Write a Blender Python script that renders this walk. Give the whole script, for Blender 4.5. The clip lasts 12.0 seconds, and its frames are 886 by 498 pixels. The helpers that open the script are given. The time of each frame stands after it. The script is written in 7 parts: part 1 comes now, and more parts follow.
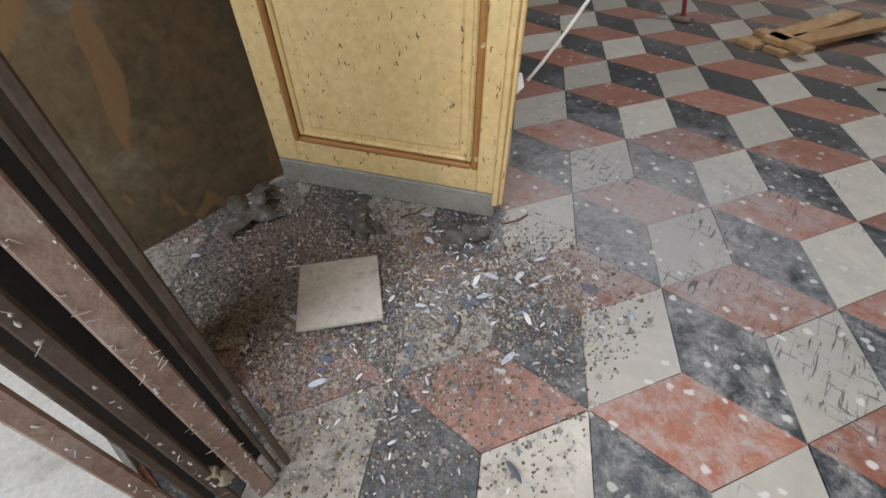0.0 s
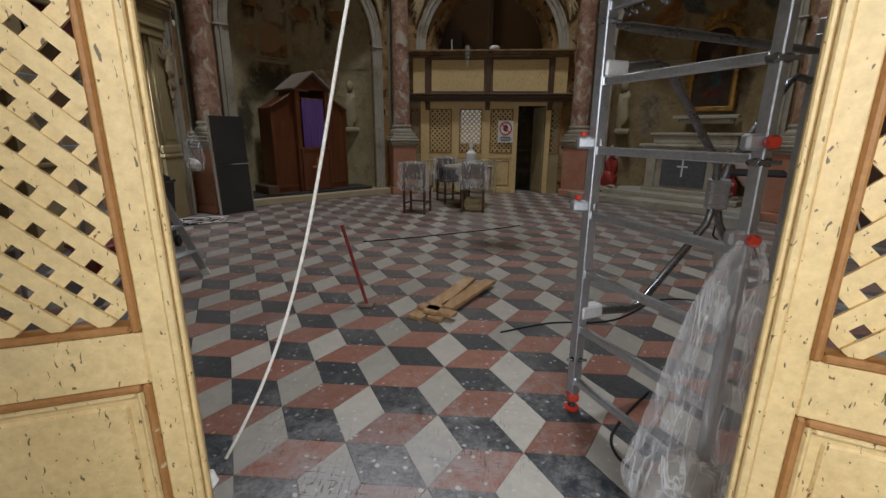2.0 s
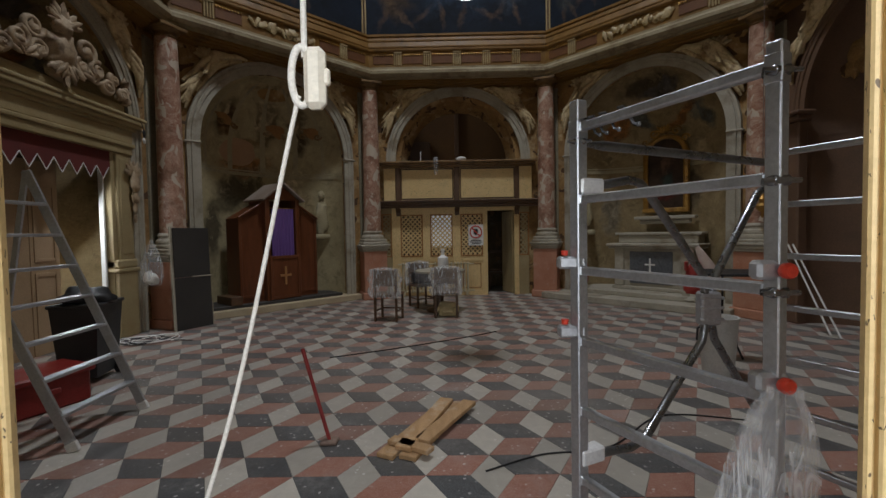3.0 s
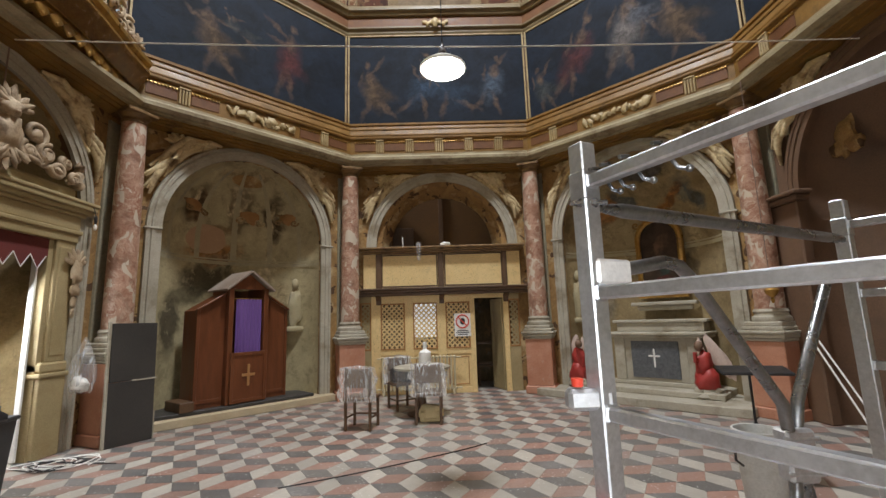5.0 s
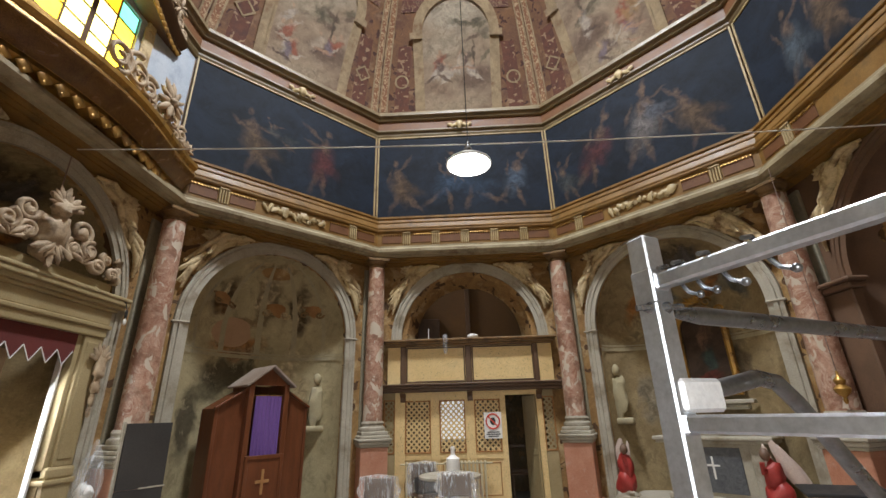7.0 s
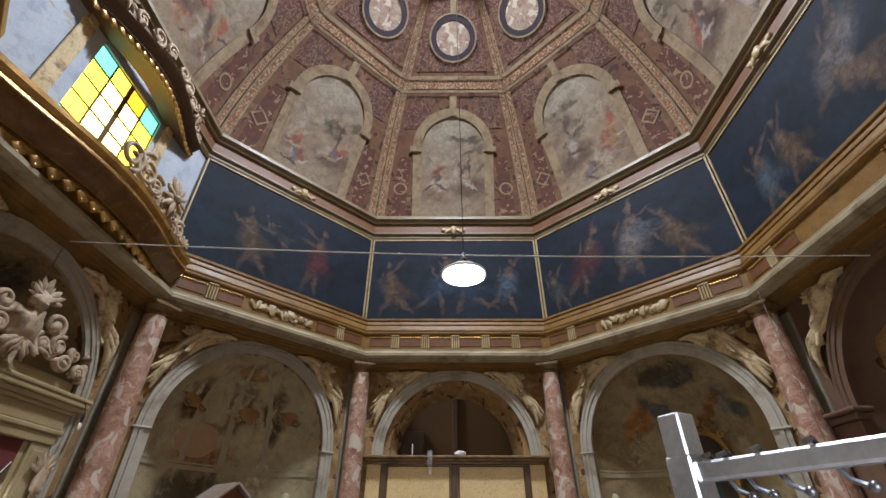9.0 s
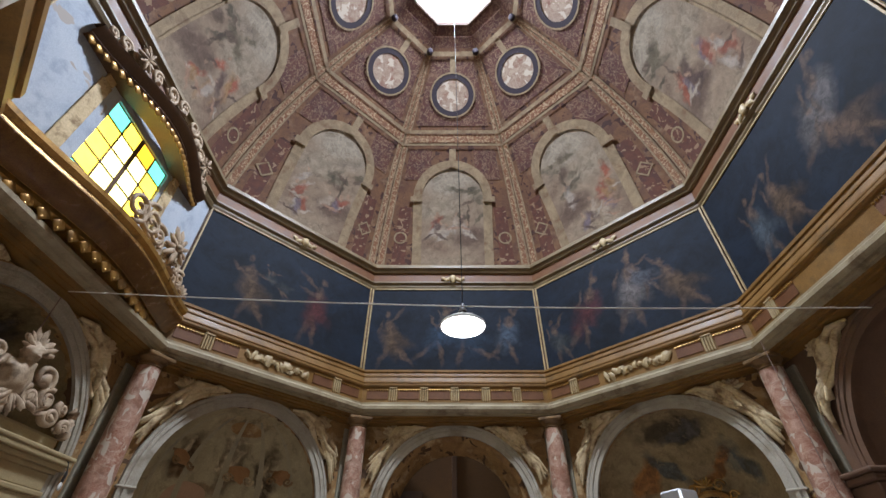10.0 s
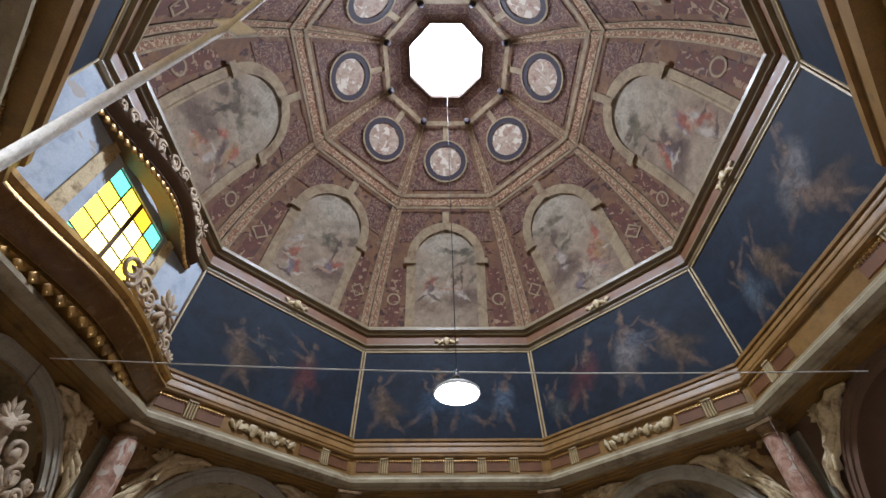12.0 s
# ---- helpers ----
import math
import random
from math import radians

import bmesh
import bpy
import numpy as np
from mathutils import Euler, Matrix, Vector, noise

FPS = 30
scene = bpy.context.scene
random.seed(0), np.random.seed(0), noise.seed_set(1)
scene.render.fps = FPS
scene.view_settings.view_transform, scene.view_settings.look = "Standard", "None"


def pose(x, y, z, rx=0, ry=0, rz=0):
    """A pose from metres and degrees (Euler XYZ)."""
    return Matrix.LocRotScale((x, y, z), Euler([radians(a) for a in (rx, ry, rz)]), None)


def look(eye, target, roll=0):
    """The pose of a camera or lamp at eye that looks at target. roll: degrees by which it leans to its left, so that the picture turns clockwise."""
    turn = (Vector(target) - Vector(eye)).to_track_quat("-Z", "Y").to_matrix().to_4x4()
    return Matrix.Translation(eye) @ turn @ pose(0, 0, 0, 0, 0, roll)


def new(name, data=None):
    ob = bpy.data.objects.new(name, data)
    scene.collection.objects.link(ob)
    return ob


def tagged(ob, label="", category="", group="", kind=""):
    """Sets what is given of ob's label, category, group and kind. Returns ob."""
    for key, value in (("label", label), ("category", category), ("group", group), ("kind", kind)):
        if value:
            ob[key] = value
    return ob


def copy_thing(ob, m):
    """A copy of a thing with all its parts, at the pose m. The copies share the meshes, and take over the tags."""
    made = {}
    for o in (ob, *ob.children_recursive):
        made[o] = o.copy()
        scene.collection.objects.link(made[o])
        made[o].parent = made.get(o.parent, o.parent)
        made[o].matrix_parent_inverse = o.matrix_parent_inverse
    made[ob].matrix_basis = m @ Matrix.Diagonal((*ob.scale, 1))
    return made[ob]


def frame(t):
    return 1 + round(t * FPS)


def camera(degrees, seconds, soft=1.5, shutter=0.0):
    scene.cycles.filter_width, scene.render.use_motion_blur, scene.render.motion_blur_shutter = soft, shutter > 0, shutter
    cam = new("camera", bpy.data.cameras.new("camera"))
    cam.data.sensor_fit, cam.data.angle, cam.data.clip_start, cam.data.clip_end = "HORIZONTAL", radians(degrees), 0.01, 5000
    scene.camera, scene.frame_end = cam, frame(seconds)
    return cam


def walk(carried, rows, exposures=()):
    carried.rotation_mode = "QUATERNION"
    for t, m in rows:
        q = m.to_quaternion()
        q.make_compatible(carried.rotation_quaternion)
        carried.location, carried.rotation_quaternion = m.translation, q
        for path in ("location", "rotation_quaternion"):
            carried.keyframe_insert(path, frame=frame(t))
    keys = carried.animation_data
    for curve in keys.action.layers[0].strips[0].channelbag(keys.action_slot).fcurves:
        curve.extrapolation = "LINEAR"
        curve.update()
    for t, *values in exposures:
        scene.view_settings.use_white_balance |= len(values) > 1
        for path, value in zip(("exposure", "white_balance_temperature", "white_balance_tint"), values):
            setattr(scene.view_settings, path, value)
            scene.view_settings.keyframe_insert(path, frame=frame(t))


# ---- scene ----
cam = camera(91.07, 12.0)
PATH = [
    (0, (0.736, 0.572, 1.011), (-0.148, 1.656, -0.419), 0.1),
    (0.5, (0.801, 0.662, 1.106), (0.108, 2.006, -0.203), -1.0),
    (1, (0.898, 0.706, 1.249), (0.438, 2.358, 0.222), -2.8),
    (1.5, (0.91, 0.704, 1.335), (0.586, 2.505, 0.522), -2.6),
    (2, (0.888, 0.629, 1.432), (0.745, 2.555, 0.914), 0.4),
    (2.5, (0.886, 0.688, 1.479), (0.799, 2.669, 1.216), 0.26),
    (3, (0.885, 0.892, 1.523), (0.861, 2.891, 1.449), -0.99),
    (5, (1.027, 1.588, 1.598), (1.057, 3.563, 1.916), -1.8),
    (5.5, (1.056, 1.656, 1.616), (1.057, 3.611, 2.036), -1.95),
    (6, (1.053, 1.677, 1.637), (1.013, 3.606, 2.165), -2),
    (6.5, (1.049, 1.693, 1.655), (0.987, 3.596, 2.27), -1.95),
    (7, (0.996, 1.74, 1.681), (0.925, 3.607, 2.394), -1.55),
    (9, (0.949, 1.755, 1.837), (0.935, 3.418, 2.949), 0.22),
    (9.5, (0.946, 1.722, 1.872), (0.933, 3.315, 3.082), 0.21),
    (10, (0.956, 1.714, 1.863), (0.943, 3.246, 3.148), 0.35),
    (10.5, (0.952, 1.691, 1.88), (0.943, 3.179, 3.216), 0.31),
    (11, (0.942, 1.664, 1.901), (0.943, 3.055, 3.337), 0.16),
    (11.5, (0.957, 1.633, 1.891), (0.964, 2.956, 3.391), -0.18),
    (12, (0.958, 1.656, 1.881), (0.975, 3.0, 3.363), -0.61),
]
EXPOSURES = [(0, -0.2, 6500, 10), (0.5, -0.34, 6500, 10), (1.0, -0.38, 6500, 10), (2.0, -0.42, 6500, 10), (2.5, -0.46, 6500, 10), (3.0, -0.46, 6500, 10), (3.4, 0.20, 6600, 10),
             (4.6, 0.88, 6750, 10), (5.5, 1.08, 6750, 10), (7.0, 1.08, 6700, 10), (9.0, 0.94, 6200, 12), (10.5, 0.90, 5900, 12), (12, 0.83, 5850, 12)]
walk(cam, [(t, look(eye, target, roll)) for t, eye, target, roll in PATH], EXPOSURES)

# ---- world and large lights ----
CX, CY = 1.16, 6.23
world = bpy.data.worlds.new("sky")
scene.world = world
world.use_nodes = True
wn = world.node_tree
sky = wn.nodes.new("ShaderNodeTexSky")
sky.sky_type, sky.sun_disc, sky.sun_elevation, sky.sun_rotation = "NISHITA", False, radians(48), radians(250)
wn.nodes["Background"].inputs["Strength"].default_value = 0.12
wn.links.new(sky.outputs[0], wn.nodes["Background"].inputs["Color"])

sun = new("sun", bpy.data.lights.new("sun", "SUN"))
sun.data.energy, sun.data.angle, sun.data.color = 1.2, radians(12), (1.0, 0.95, 0.87)
sun.matrix_world = look((-20, -6, 24), (0, 0, 0))


def area(name, m, sx, sy, watts, color, spread=180):
    d = bpy.data.lights.new(name, "AREA")
    d.shape, d.size, d.size_y, d.energy, d.color, d.spread = "RECTANGLE", sx, sy, watts, color, radians(spread)
    o = new(name, d)
    o.matrix_world = m
    return o


# daylight in the lantern, the street door and the side doorway
area("lantern_light", look((CX, CY, 15.28), (CX, CY + 0.001, 0)), 1.1, 1.1, 720, (0.87, 0.925, 1.0), 150)
area("street_light", look((0.9, -0.6, 2.2), (0.95, 3.0, 0.6)), 2.6, 2.6, 135, (0.91, 0.95, 1.0))
area("side_light", look((CX - 5.75, CY + 0.72, 1.6), (CX - 3.2, CY + 1.0, 0)), 0.3, 2.0, 22, (0.9, 0.95, 1.0))

# ---- tools ----
T8 = math.tan(math.pi / 8)


def FM(k, a=0.0):
    """The frame of the octagon's face k: x to the right seen from inside, y outwards, z up, with its origin at apothem a."""
    an = math.pi / 2 + k * math.pi / 4
    nx, ny = math.cos(an), math.sin(an)
    return Matrix(((ny, nx, 0, CX + nx * a), (-nx, ny, 0, CY + ny * a), (0, 0, 1, 0), (0, 0, 0, 1)))


class MB:
    """Collects vertices and faces of one mesh."""

    def __init__(self):
        self.v, self.f, self.m = [], [], []

    def add(self, vs, fs, mi=0, m=None):
        b = len(self.v)
        self.v += [tuple(m @ Vector(p)) for p in vs] if m is not None else [tuple(p) for p in vs]
        self.f += [tuple(b + i for i in f) for f in fs]
        self.m += [mi] * len(fs)
        return self

    def box(self, lo, hi, c=0.0, mi=0, m=None):
        """A box, its edges chamfered by c."""
        (x0, y0, z0), (x1, y1, z1) = lo, hi
        c = min(c, 0.45 * min(x1 - x0, y1 - y0, z1 - z0))
        if c <= 0:
            vs = [(x, y, z) for z in (z0, z1) for y in (y0, y1) for x in (x0, x1)]
            return self.add(vs, [(0, 2, 3, 1), (4, 5, 7, 6), (0, 1, 5, 4), (2, 6, 7, 3), (0, 4, 6, 2), (1, 3, 7, 5)], mi, m)
        vs, ix = [], {}
        for sx in (0, 1):
            for sy in (0, 1):
                for sz in (0, 1):
                    p = ((x0, x1)[sx], (y0, y1)[sy], (z0, z1)[sz])
                    d = (c if sx == 0 else -c, c if sy == 0 else -c, c if sz == 0 else -c)
                    for ax in range(3):
                        ix[sx, sy, sz, ax] = len(vs)
                        vs.append(tuple(p[i] if i == ax else p[i] + d[i] for i in range(3)))
        fs = []
        for ax in range(3):
            o = [i for i in range(3) if i != ax]
            for s in (0, 1):
                ring = []
                for a, b in ((0, 0), (1, 0), (1, 1), (0, 1)):
                    k = [0, 0, 0]
                    k[ax], k[o[0]], k[o[1]] = s, a, b
                    ring.append(ix[(*k, ax)])
                flip = (s == 0) != (ax == 1)
                fs.append(tuple(reversed(ring)) if flip else tuple(ring))
            for a in (0, 1):
                for b in (0, 1):
                    k0, k1 = [0, 0, 0], [0, 0, 0]
                    k0[ax], k1[ax] = 0, 1
                    k0[o[0]] = k1[o[0]] = a
                    k0[o[1]] = k1[o[1]] = b
                    fs.append((ix[(*k0, o[0])], ix[(*k1, o[0])], ix[(*k1, o[1])], ix[(*k0, o[1])]))
        for sx in (0, 1):
            for sy in (0, 1):
                for sz in (0, 1):
                    fs.append(tuple(ix[sx, sy, sz, a] for a in range(3)))
        return self.add(vs, fs, mi, m)

    def grid(self, fn, nu, nv, mi=0, m=None, wrap=False):
        vs = [fn(i / nu, j / nv) for j in range(nv + 1) for i in range(nu + (0 if wrap else 1))]
        w = nu if wrap else nu + 1
        fs = [(j * w + i, j * w + (i + 1) % w, (j + 1) * w + (i + 1) % w, (j + 1) * w + i) for j in range(nv) for i in range(nu)]
        return self.add(vs, fs, mi, m)

    def lathe(self, prof, n=20, mi=0, m=None, cap=True):
        vs = [(r * math.cos(2 * math.pi * i / n), r * math.sin(2 * math.pi * i / n), z) for r, z in prof for i in range(n)]
        fs = [(j * n + i, j * n + (i + 1) % n, (j + 1) * n + (i + 1) % n, (j + 1) * n + i) for j in range(len(prof) - 1) for i in range(n)]
        if cap:
            fs += [tuple(range(n))[::-1], tuple((len(prof) - 1) * n + i for i in range(n))]
        return self.add(vs, fs, mi, m)

    def tube(self, pts, r, n=8, mi=0, m=None):
        pts = [Vector(p) for p in pts]
        rs = r if isinstance(r, (list, tuple)) else [r] * len(pts)
        vs, up = [], None
        for i, p in enumerate(pts):
            d = (pts[min(i + 1, len(pts) - 1)] - pts[max(i - 1, 0)]).normalized()
            up = d.orthogonal() if up is None else (up - d * up.dot(d))
            up.normalize()
            s = d.cross(up)
            vs += [p + (up * math.cos(2 * math.pi * j / n) + s * math.sin(2 * math.pi * j / n)) * rs[i] for j in range(n)]
        fs = [(i * n + j, i * n + (j + 1) % n, (i + 1) * n + (j + 1) % n, (i + 1) * n + j) for i in range(len(pts) - 1) for j in range(n)]
        fs += [tuple(range(n))[::-1], tuple((len(pts) - 1) * n + j for j in range(n))]
        return self.add(vs, fs, mi, m)

    def bar(self, a, b, w, h, c=0.0, mi=0, m=None):
        """A straight bar of section w by h from a to b."""
        a, b = Vector(a), Vector(b)
        d = b - a
        q = d.to_track_quat("Z", "Y").to_matrix().to_4x4()
        mm = Matrix.Translation(a) @ q
        return self.box((-w / 2, -h / 2, 0), (w / 2, h / 2, d.length), c, mi, mm if m is None else m @ mm)

    def blob(self, c, r, rot=(0, 0, 0), rough=0.25, seed=0, n=10, mi=0, m=None):
        e = Euler(rot).to_matrix()
        def fn(u, v):
            th, ph = 2 * math.pi * u, math.pi * (v - 0.5)
            d = Vector((math.cos(th) * math.cos(ph), math.sin(th) * math.cos(ph), math.sin(ph)))
            k = 1 + rough * noise.noise(d * 1.7 + Vector((seed * 3.1, seed * 1.7, 0)))
            return Vector(c) + e @ Vector((d.x * r[0] * k, d.y * r[1] * k, d.z * r[2] * k))
        return self.grid(fn, n, max(4, n * 2 // 3), mi, m, wrap=True)

    def sweep8(self, prof, mi=0, ks=range(8)):
        """A moulding round the octagon: prof is a list of (apothem, z)."""
        for k in ks:
            vs = [FM(k, a) @ Vector((s * a * T8, 0, z)) for a, z in prof for s in (-1, 1)]
            self.add(vs, [(2 * i, 2 * i + 1, 2 * i + 3, 2 * i + 2) for i in range(len(prof) - 1)], mi)
        return self

    def mesh(self, name, mats, smooth=None):
        d = bpy.data.meshes.new(name)
        d.from_pydata(self.v, [], self.f)
        for x in mats if isinstance(mats, (list, tuple)) else [mats]:
            d.materials.append(x)
        d.polygons.foreach_set("material_index", self.m)
        bm = bmesh.new()
        bm.from_mesh(d)
        bmesh.ops.recalc_face_normals(bm, faces=bm.faces)
        bm.to_mesh(d)
        bm.free()
        if smooth:
            d.shade_smooth()
            d.set_sharp_from_angle(angle=radians(smooth))
        return d


def part(name, mb, mats, parent=None, label="", smooth=None, m=None):
    ob = new(name, mb.mesh(name, mats, smooth) if isinstance(mb, MB) else mb)
    if parent is not None:
        ob.parent = parent
    if m is not None:
        ob.matrix_basis = m
    return tagged(ob, label)


def pieces(name, mb, mats, parent, label="", smooth=None):
    """Every connected piece of the builder as a part of its own."""
    root = list(range(len(mb.v)))

    def find(i):
        while root[i] != i:
            root[i] = root[root[i]]
            i = root[i]
        return i

    for f in mb.f:
        for i in f[1:]:
            root[find(i)] = find(f[0])
    groups = {}
    for f, mi in zip(mb.f, mb.m):
        groups.setdefault(find(f[0]), []).append((f, mi))
    for fs in groups.values():
        ids = sorted({i for f, _ in fs for i in f})
        at = {i: n for n, i in enumerate(ids)}
        b = MB()
        b.v, b.f, b.m = [mb.v[i] for i in ids], [tuple(at[i] for i in f) for f, _ in fs], [mi for _, mi in fs]
        part(name, b, mats, parent, label, smooth)


def thing(name, m, label, category, group="", kind=""):
    ob = new(name)
    ob.empty_display_size = 0.1
    ob.matrix_basis = m
    return tagged(ob, label, category, group, kind)


def setting(name, mb, mats, label="", smooth=None, m=None):
    return tagged(part(name, mb, mats, None, label, smooth, m), label, "", "", "structure")


def arch_pts(r, zc, zb, n=24):
    return [(-r, zb)] + [(-r * math.cos(math.pi * i / n), zc + r * math.sin(math.pi * i / n)) for i in range(n + 1)] + [(r, zb)]


def arch_wall(mb, hw, ztop, r, zc, zb, thick, mi=0, m=None, n=24):
    """A wall of half width hw with an arched opening right through it; its face lies in y = 0."""
    inner = arch_pts(r, zc, zb, n)
    outer = [(-hw, zb)]
    for x, z in inner[1:-1]:
        dx, dz = x, z - zc
        k = min(hw / abs(dx) if abs(dx) > 1e-6 else 1e9, (ztop - zc) / dz if dz > 1e-6 else 1e9)
        outer.append((dx * k, zc + dz * k))
    outer.append((hw, zb))
    cs = [(-hw, ztop), (hw, ztop)]
    for y, flip in ((0, False), (thick, True)):
        vs = [(x, y, z) for x, z in inner] + [(x, y, z) for x, z in outer]
        k = len(inner)
        mb.add(vs, [(i, i + 1, k + i + 1, k + i) for i in range(k - 1)], mi, m)
        for cx, cz in cs:
            near = [i for i in range(len(outer) - 1) if (outer[i][0] - cx) * (outer[i + 1][0] - cx) <= 1e-9 and abs(outer[i][1] - outer[i + 1][1]) > 1e-6 or (abs(outer[i][1] - cz) > 1e-6) != (abs(outer[i + 1][1] - cz) > 1e-6)]
            for i in near:
                if min(abs(outer[i][0] - cx), abs(outer[i + 1][0] - cx)) < 1e-6 and cx * outer[i][0] > 0:
                    mb.add([(outer[i][0], y, outer[i][1]), (outer[i + 1][0], y, outer[i + 1][1]), (cx, y, cz)], [(0, 1, 2)], mi, m)
    k = len(inner)
    mb.add([(x, 0, z) for x, z in inner] + [(x, thick, z) for x, z in inner], [(i, i + 1, k + i + 1, k + i) for i in range(k - 1)], mi, m)
    return mb


def arch_sweep(mb, prof, zc, zb, mi=0, m=None, n=28):
    """A moulding along an arch with straight legs: prof is a list of (radius, y)."""
    def line(r):
        return [(-r, zb)] + [(-r * math.cos(math.pi * i / n), zc + r * math.sin(math.pi * i / n)) for i in range(n + 1)] + [(r, zb)]
    rows = [[(x, y, z) for x, z in line(r)] for r, y in prof]
    w = len(rows[0])
    mb.add([p for row in rows for p in row], [(j * w + i, j * w + i + 1, (j + 1) * w + i + 1, (j + 1) * w + i) for j in range(len(rows) - 1) for i in range(w - 1)], mi, m)
    return mb

# ---- materials ----
class NT:
    def __init__(self, name):
        self.mat = bpy.data.materials.new(name)
        self.mat.use_nodes = True
        self.t = self.mat.node_tree
        self.b = self.t.nodes["Principled BSDF"]

    def n(self, kind, outp=0, **kw):
        nd = self.t.nodes.new("ShaderNode" + kind)
        for key, val in kw.items():
            if key == "p_operation":
                nd.operation = val
                continue
            if key == "p_vector_type":
                nd.vector_type = val
                continue
            s = nd.inputs[int(key[1:])] if key[0] == "i" and key[1:].isdigit() else nd.inputs[key.replace("_", " ")]
            if isinstance(val, bpy.types.NodeSocket):
                self.t.links.new(val, s)
            else:
                s.default_value = val
        return nd.outputs[outp]

    def mix(self, fac, a, b, blend="MIX"):
        nd = self.t.nodes.new("ShaderNodeMix")
        nd.data_type, nd.blend_type = "RGBA", blend
        for s, v in ((nd.inputs[0], fac), (nd.inputs[6], a), (nd.inputs[7], b)):
            if isinstance(v, bpy.types.NodeSocket):
                self.t.links.new(v, s)
            else:
                s.default_value = v if not isinstance(v, tuple) or len(v) == 4 else (*v, 1)
        return nd.outputs[2]

    def math(self, op, a, b=0.0, c=0.0):
        return self.n("Math", p_operation=op, i0=a, i1=b, i2=c)

    def ramp(self, v, lo, hi, a=0.0, b=1.0):
        return self.n("MapRange", i0=v, i1=lo, i2=hi, i3=a, i4=b)

    def noise(self, vec, scale, detail=4.0, rough=0.6, dist=0.0):
        return self.n("TexNoise", Vector=vec, Scale=scale, Detail=detail, Roughness=rough, Distortion=dist)

    def stretch(self, vec, sx, sy, sz, rot=(0, 0, 0)):
        return self.n("Mapping", Vector=vec, Scale=(sx, sy, sz), Rotation=rot)

    def link(self, sock, name):
        self.t.links.new(sock, self.b.inputs[name])


def mat(name, c1, c2, scale=4.0, rough=0.6, metal=0.0, bump=0.15, bscale=60.0, stain=None, chips=None, rnd=0.0, squash=(1, 1, 1), dist=0.0, spec=0.5, veins=None):
    """A surface of two colours in large patches, with grain, an optional stain (colour, scale, threshold, amount),
    chips (colour, scale, threshold, stretch) and veins (colour, scale, width)."""
    x = NT(name)
    pos = x.n("NewGeometry")
    p = x.stretch(pos, *squash)
    big = x.noise(p, scale, 5.0, 0.62, dist)
    col = x.mix(x.ramp(big, 0.35, 0.65), c1, c2)
    fine = x.noise(p, bscale, 3.0, 0.7)
    col = x.mix(0.35, col, x.mix(x.ramp(fine, 0.3, 0.7), tuple(v * 0.72 for v in c1), tuple(min(1, v * 1.22) for v in c2)))
    if veins:
        vn = x.noise(p, veins[1], 6.0, 0.6, 1.2)
        band = x.math("ABSOLUTE", x.math("SUBTRACT", vn, 0.5))
        col = x.mix(x.ramp(band, 0.0, veins[2], 0.85, 0.0), col, veins[0])
    if stain:
        sn = x.noise(pos, stain[1], 5.0, 0.65)
        col = x.mix(x.ramp(sn, stain[2], stain[2] + 0.16, 0.0, stain[3]), col, stain[0])
    if chips:
        cn = x.noise(x.stretch(pos, *chips[3]), chips[1], 2.0, 0.5, 0.6)
        col = x.mix(x.ramp(cn, chips[2], chips[2] + 0.015), col, chips[0])
    if rnd:
        r = x.math("ADD", x.n("ObjectInfo", 5), x.n("NewGeometry", 8))
        r = x.math("FRACT", x.math("MULTIPLY", r, 1.37))
        col = x.n("HueSaturation", Color=col, Value=x.ramp(r, 0, 1, 1 - rnd, 1 + rnd))
    x.link(col, "Base Color")
    x.link(x.ramp(big, 0.3, 0.7, max(0.05, rough - 0.12), min(1, rough + 0.1)), "Roughness")
    x.b.inputs["Metallic"].default_value = metal
    x.b.inputs["Specular IOR Level"].default_value = spec
    if bump:
        h = x.math("ADD", x.math("MULTIPLY", fine, 0.5), big)
        x.link(x.n("Bump", Strength=bump, Distance=0.01, Height=h), "Normal")
    return x.mat


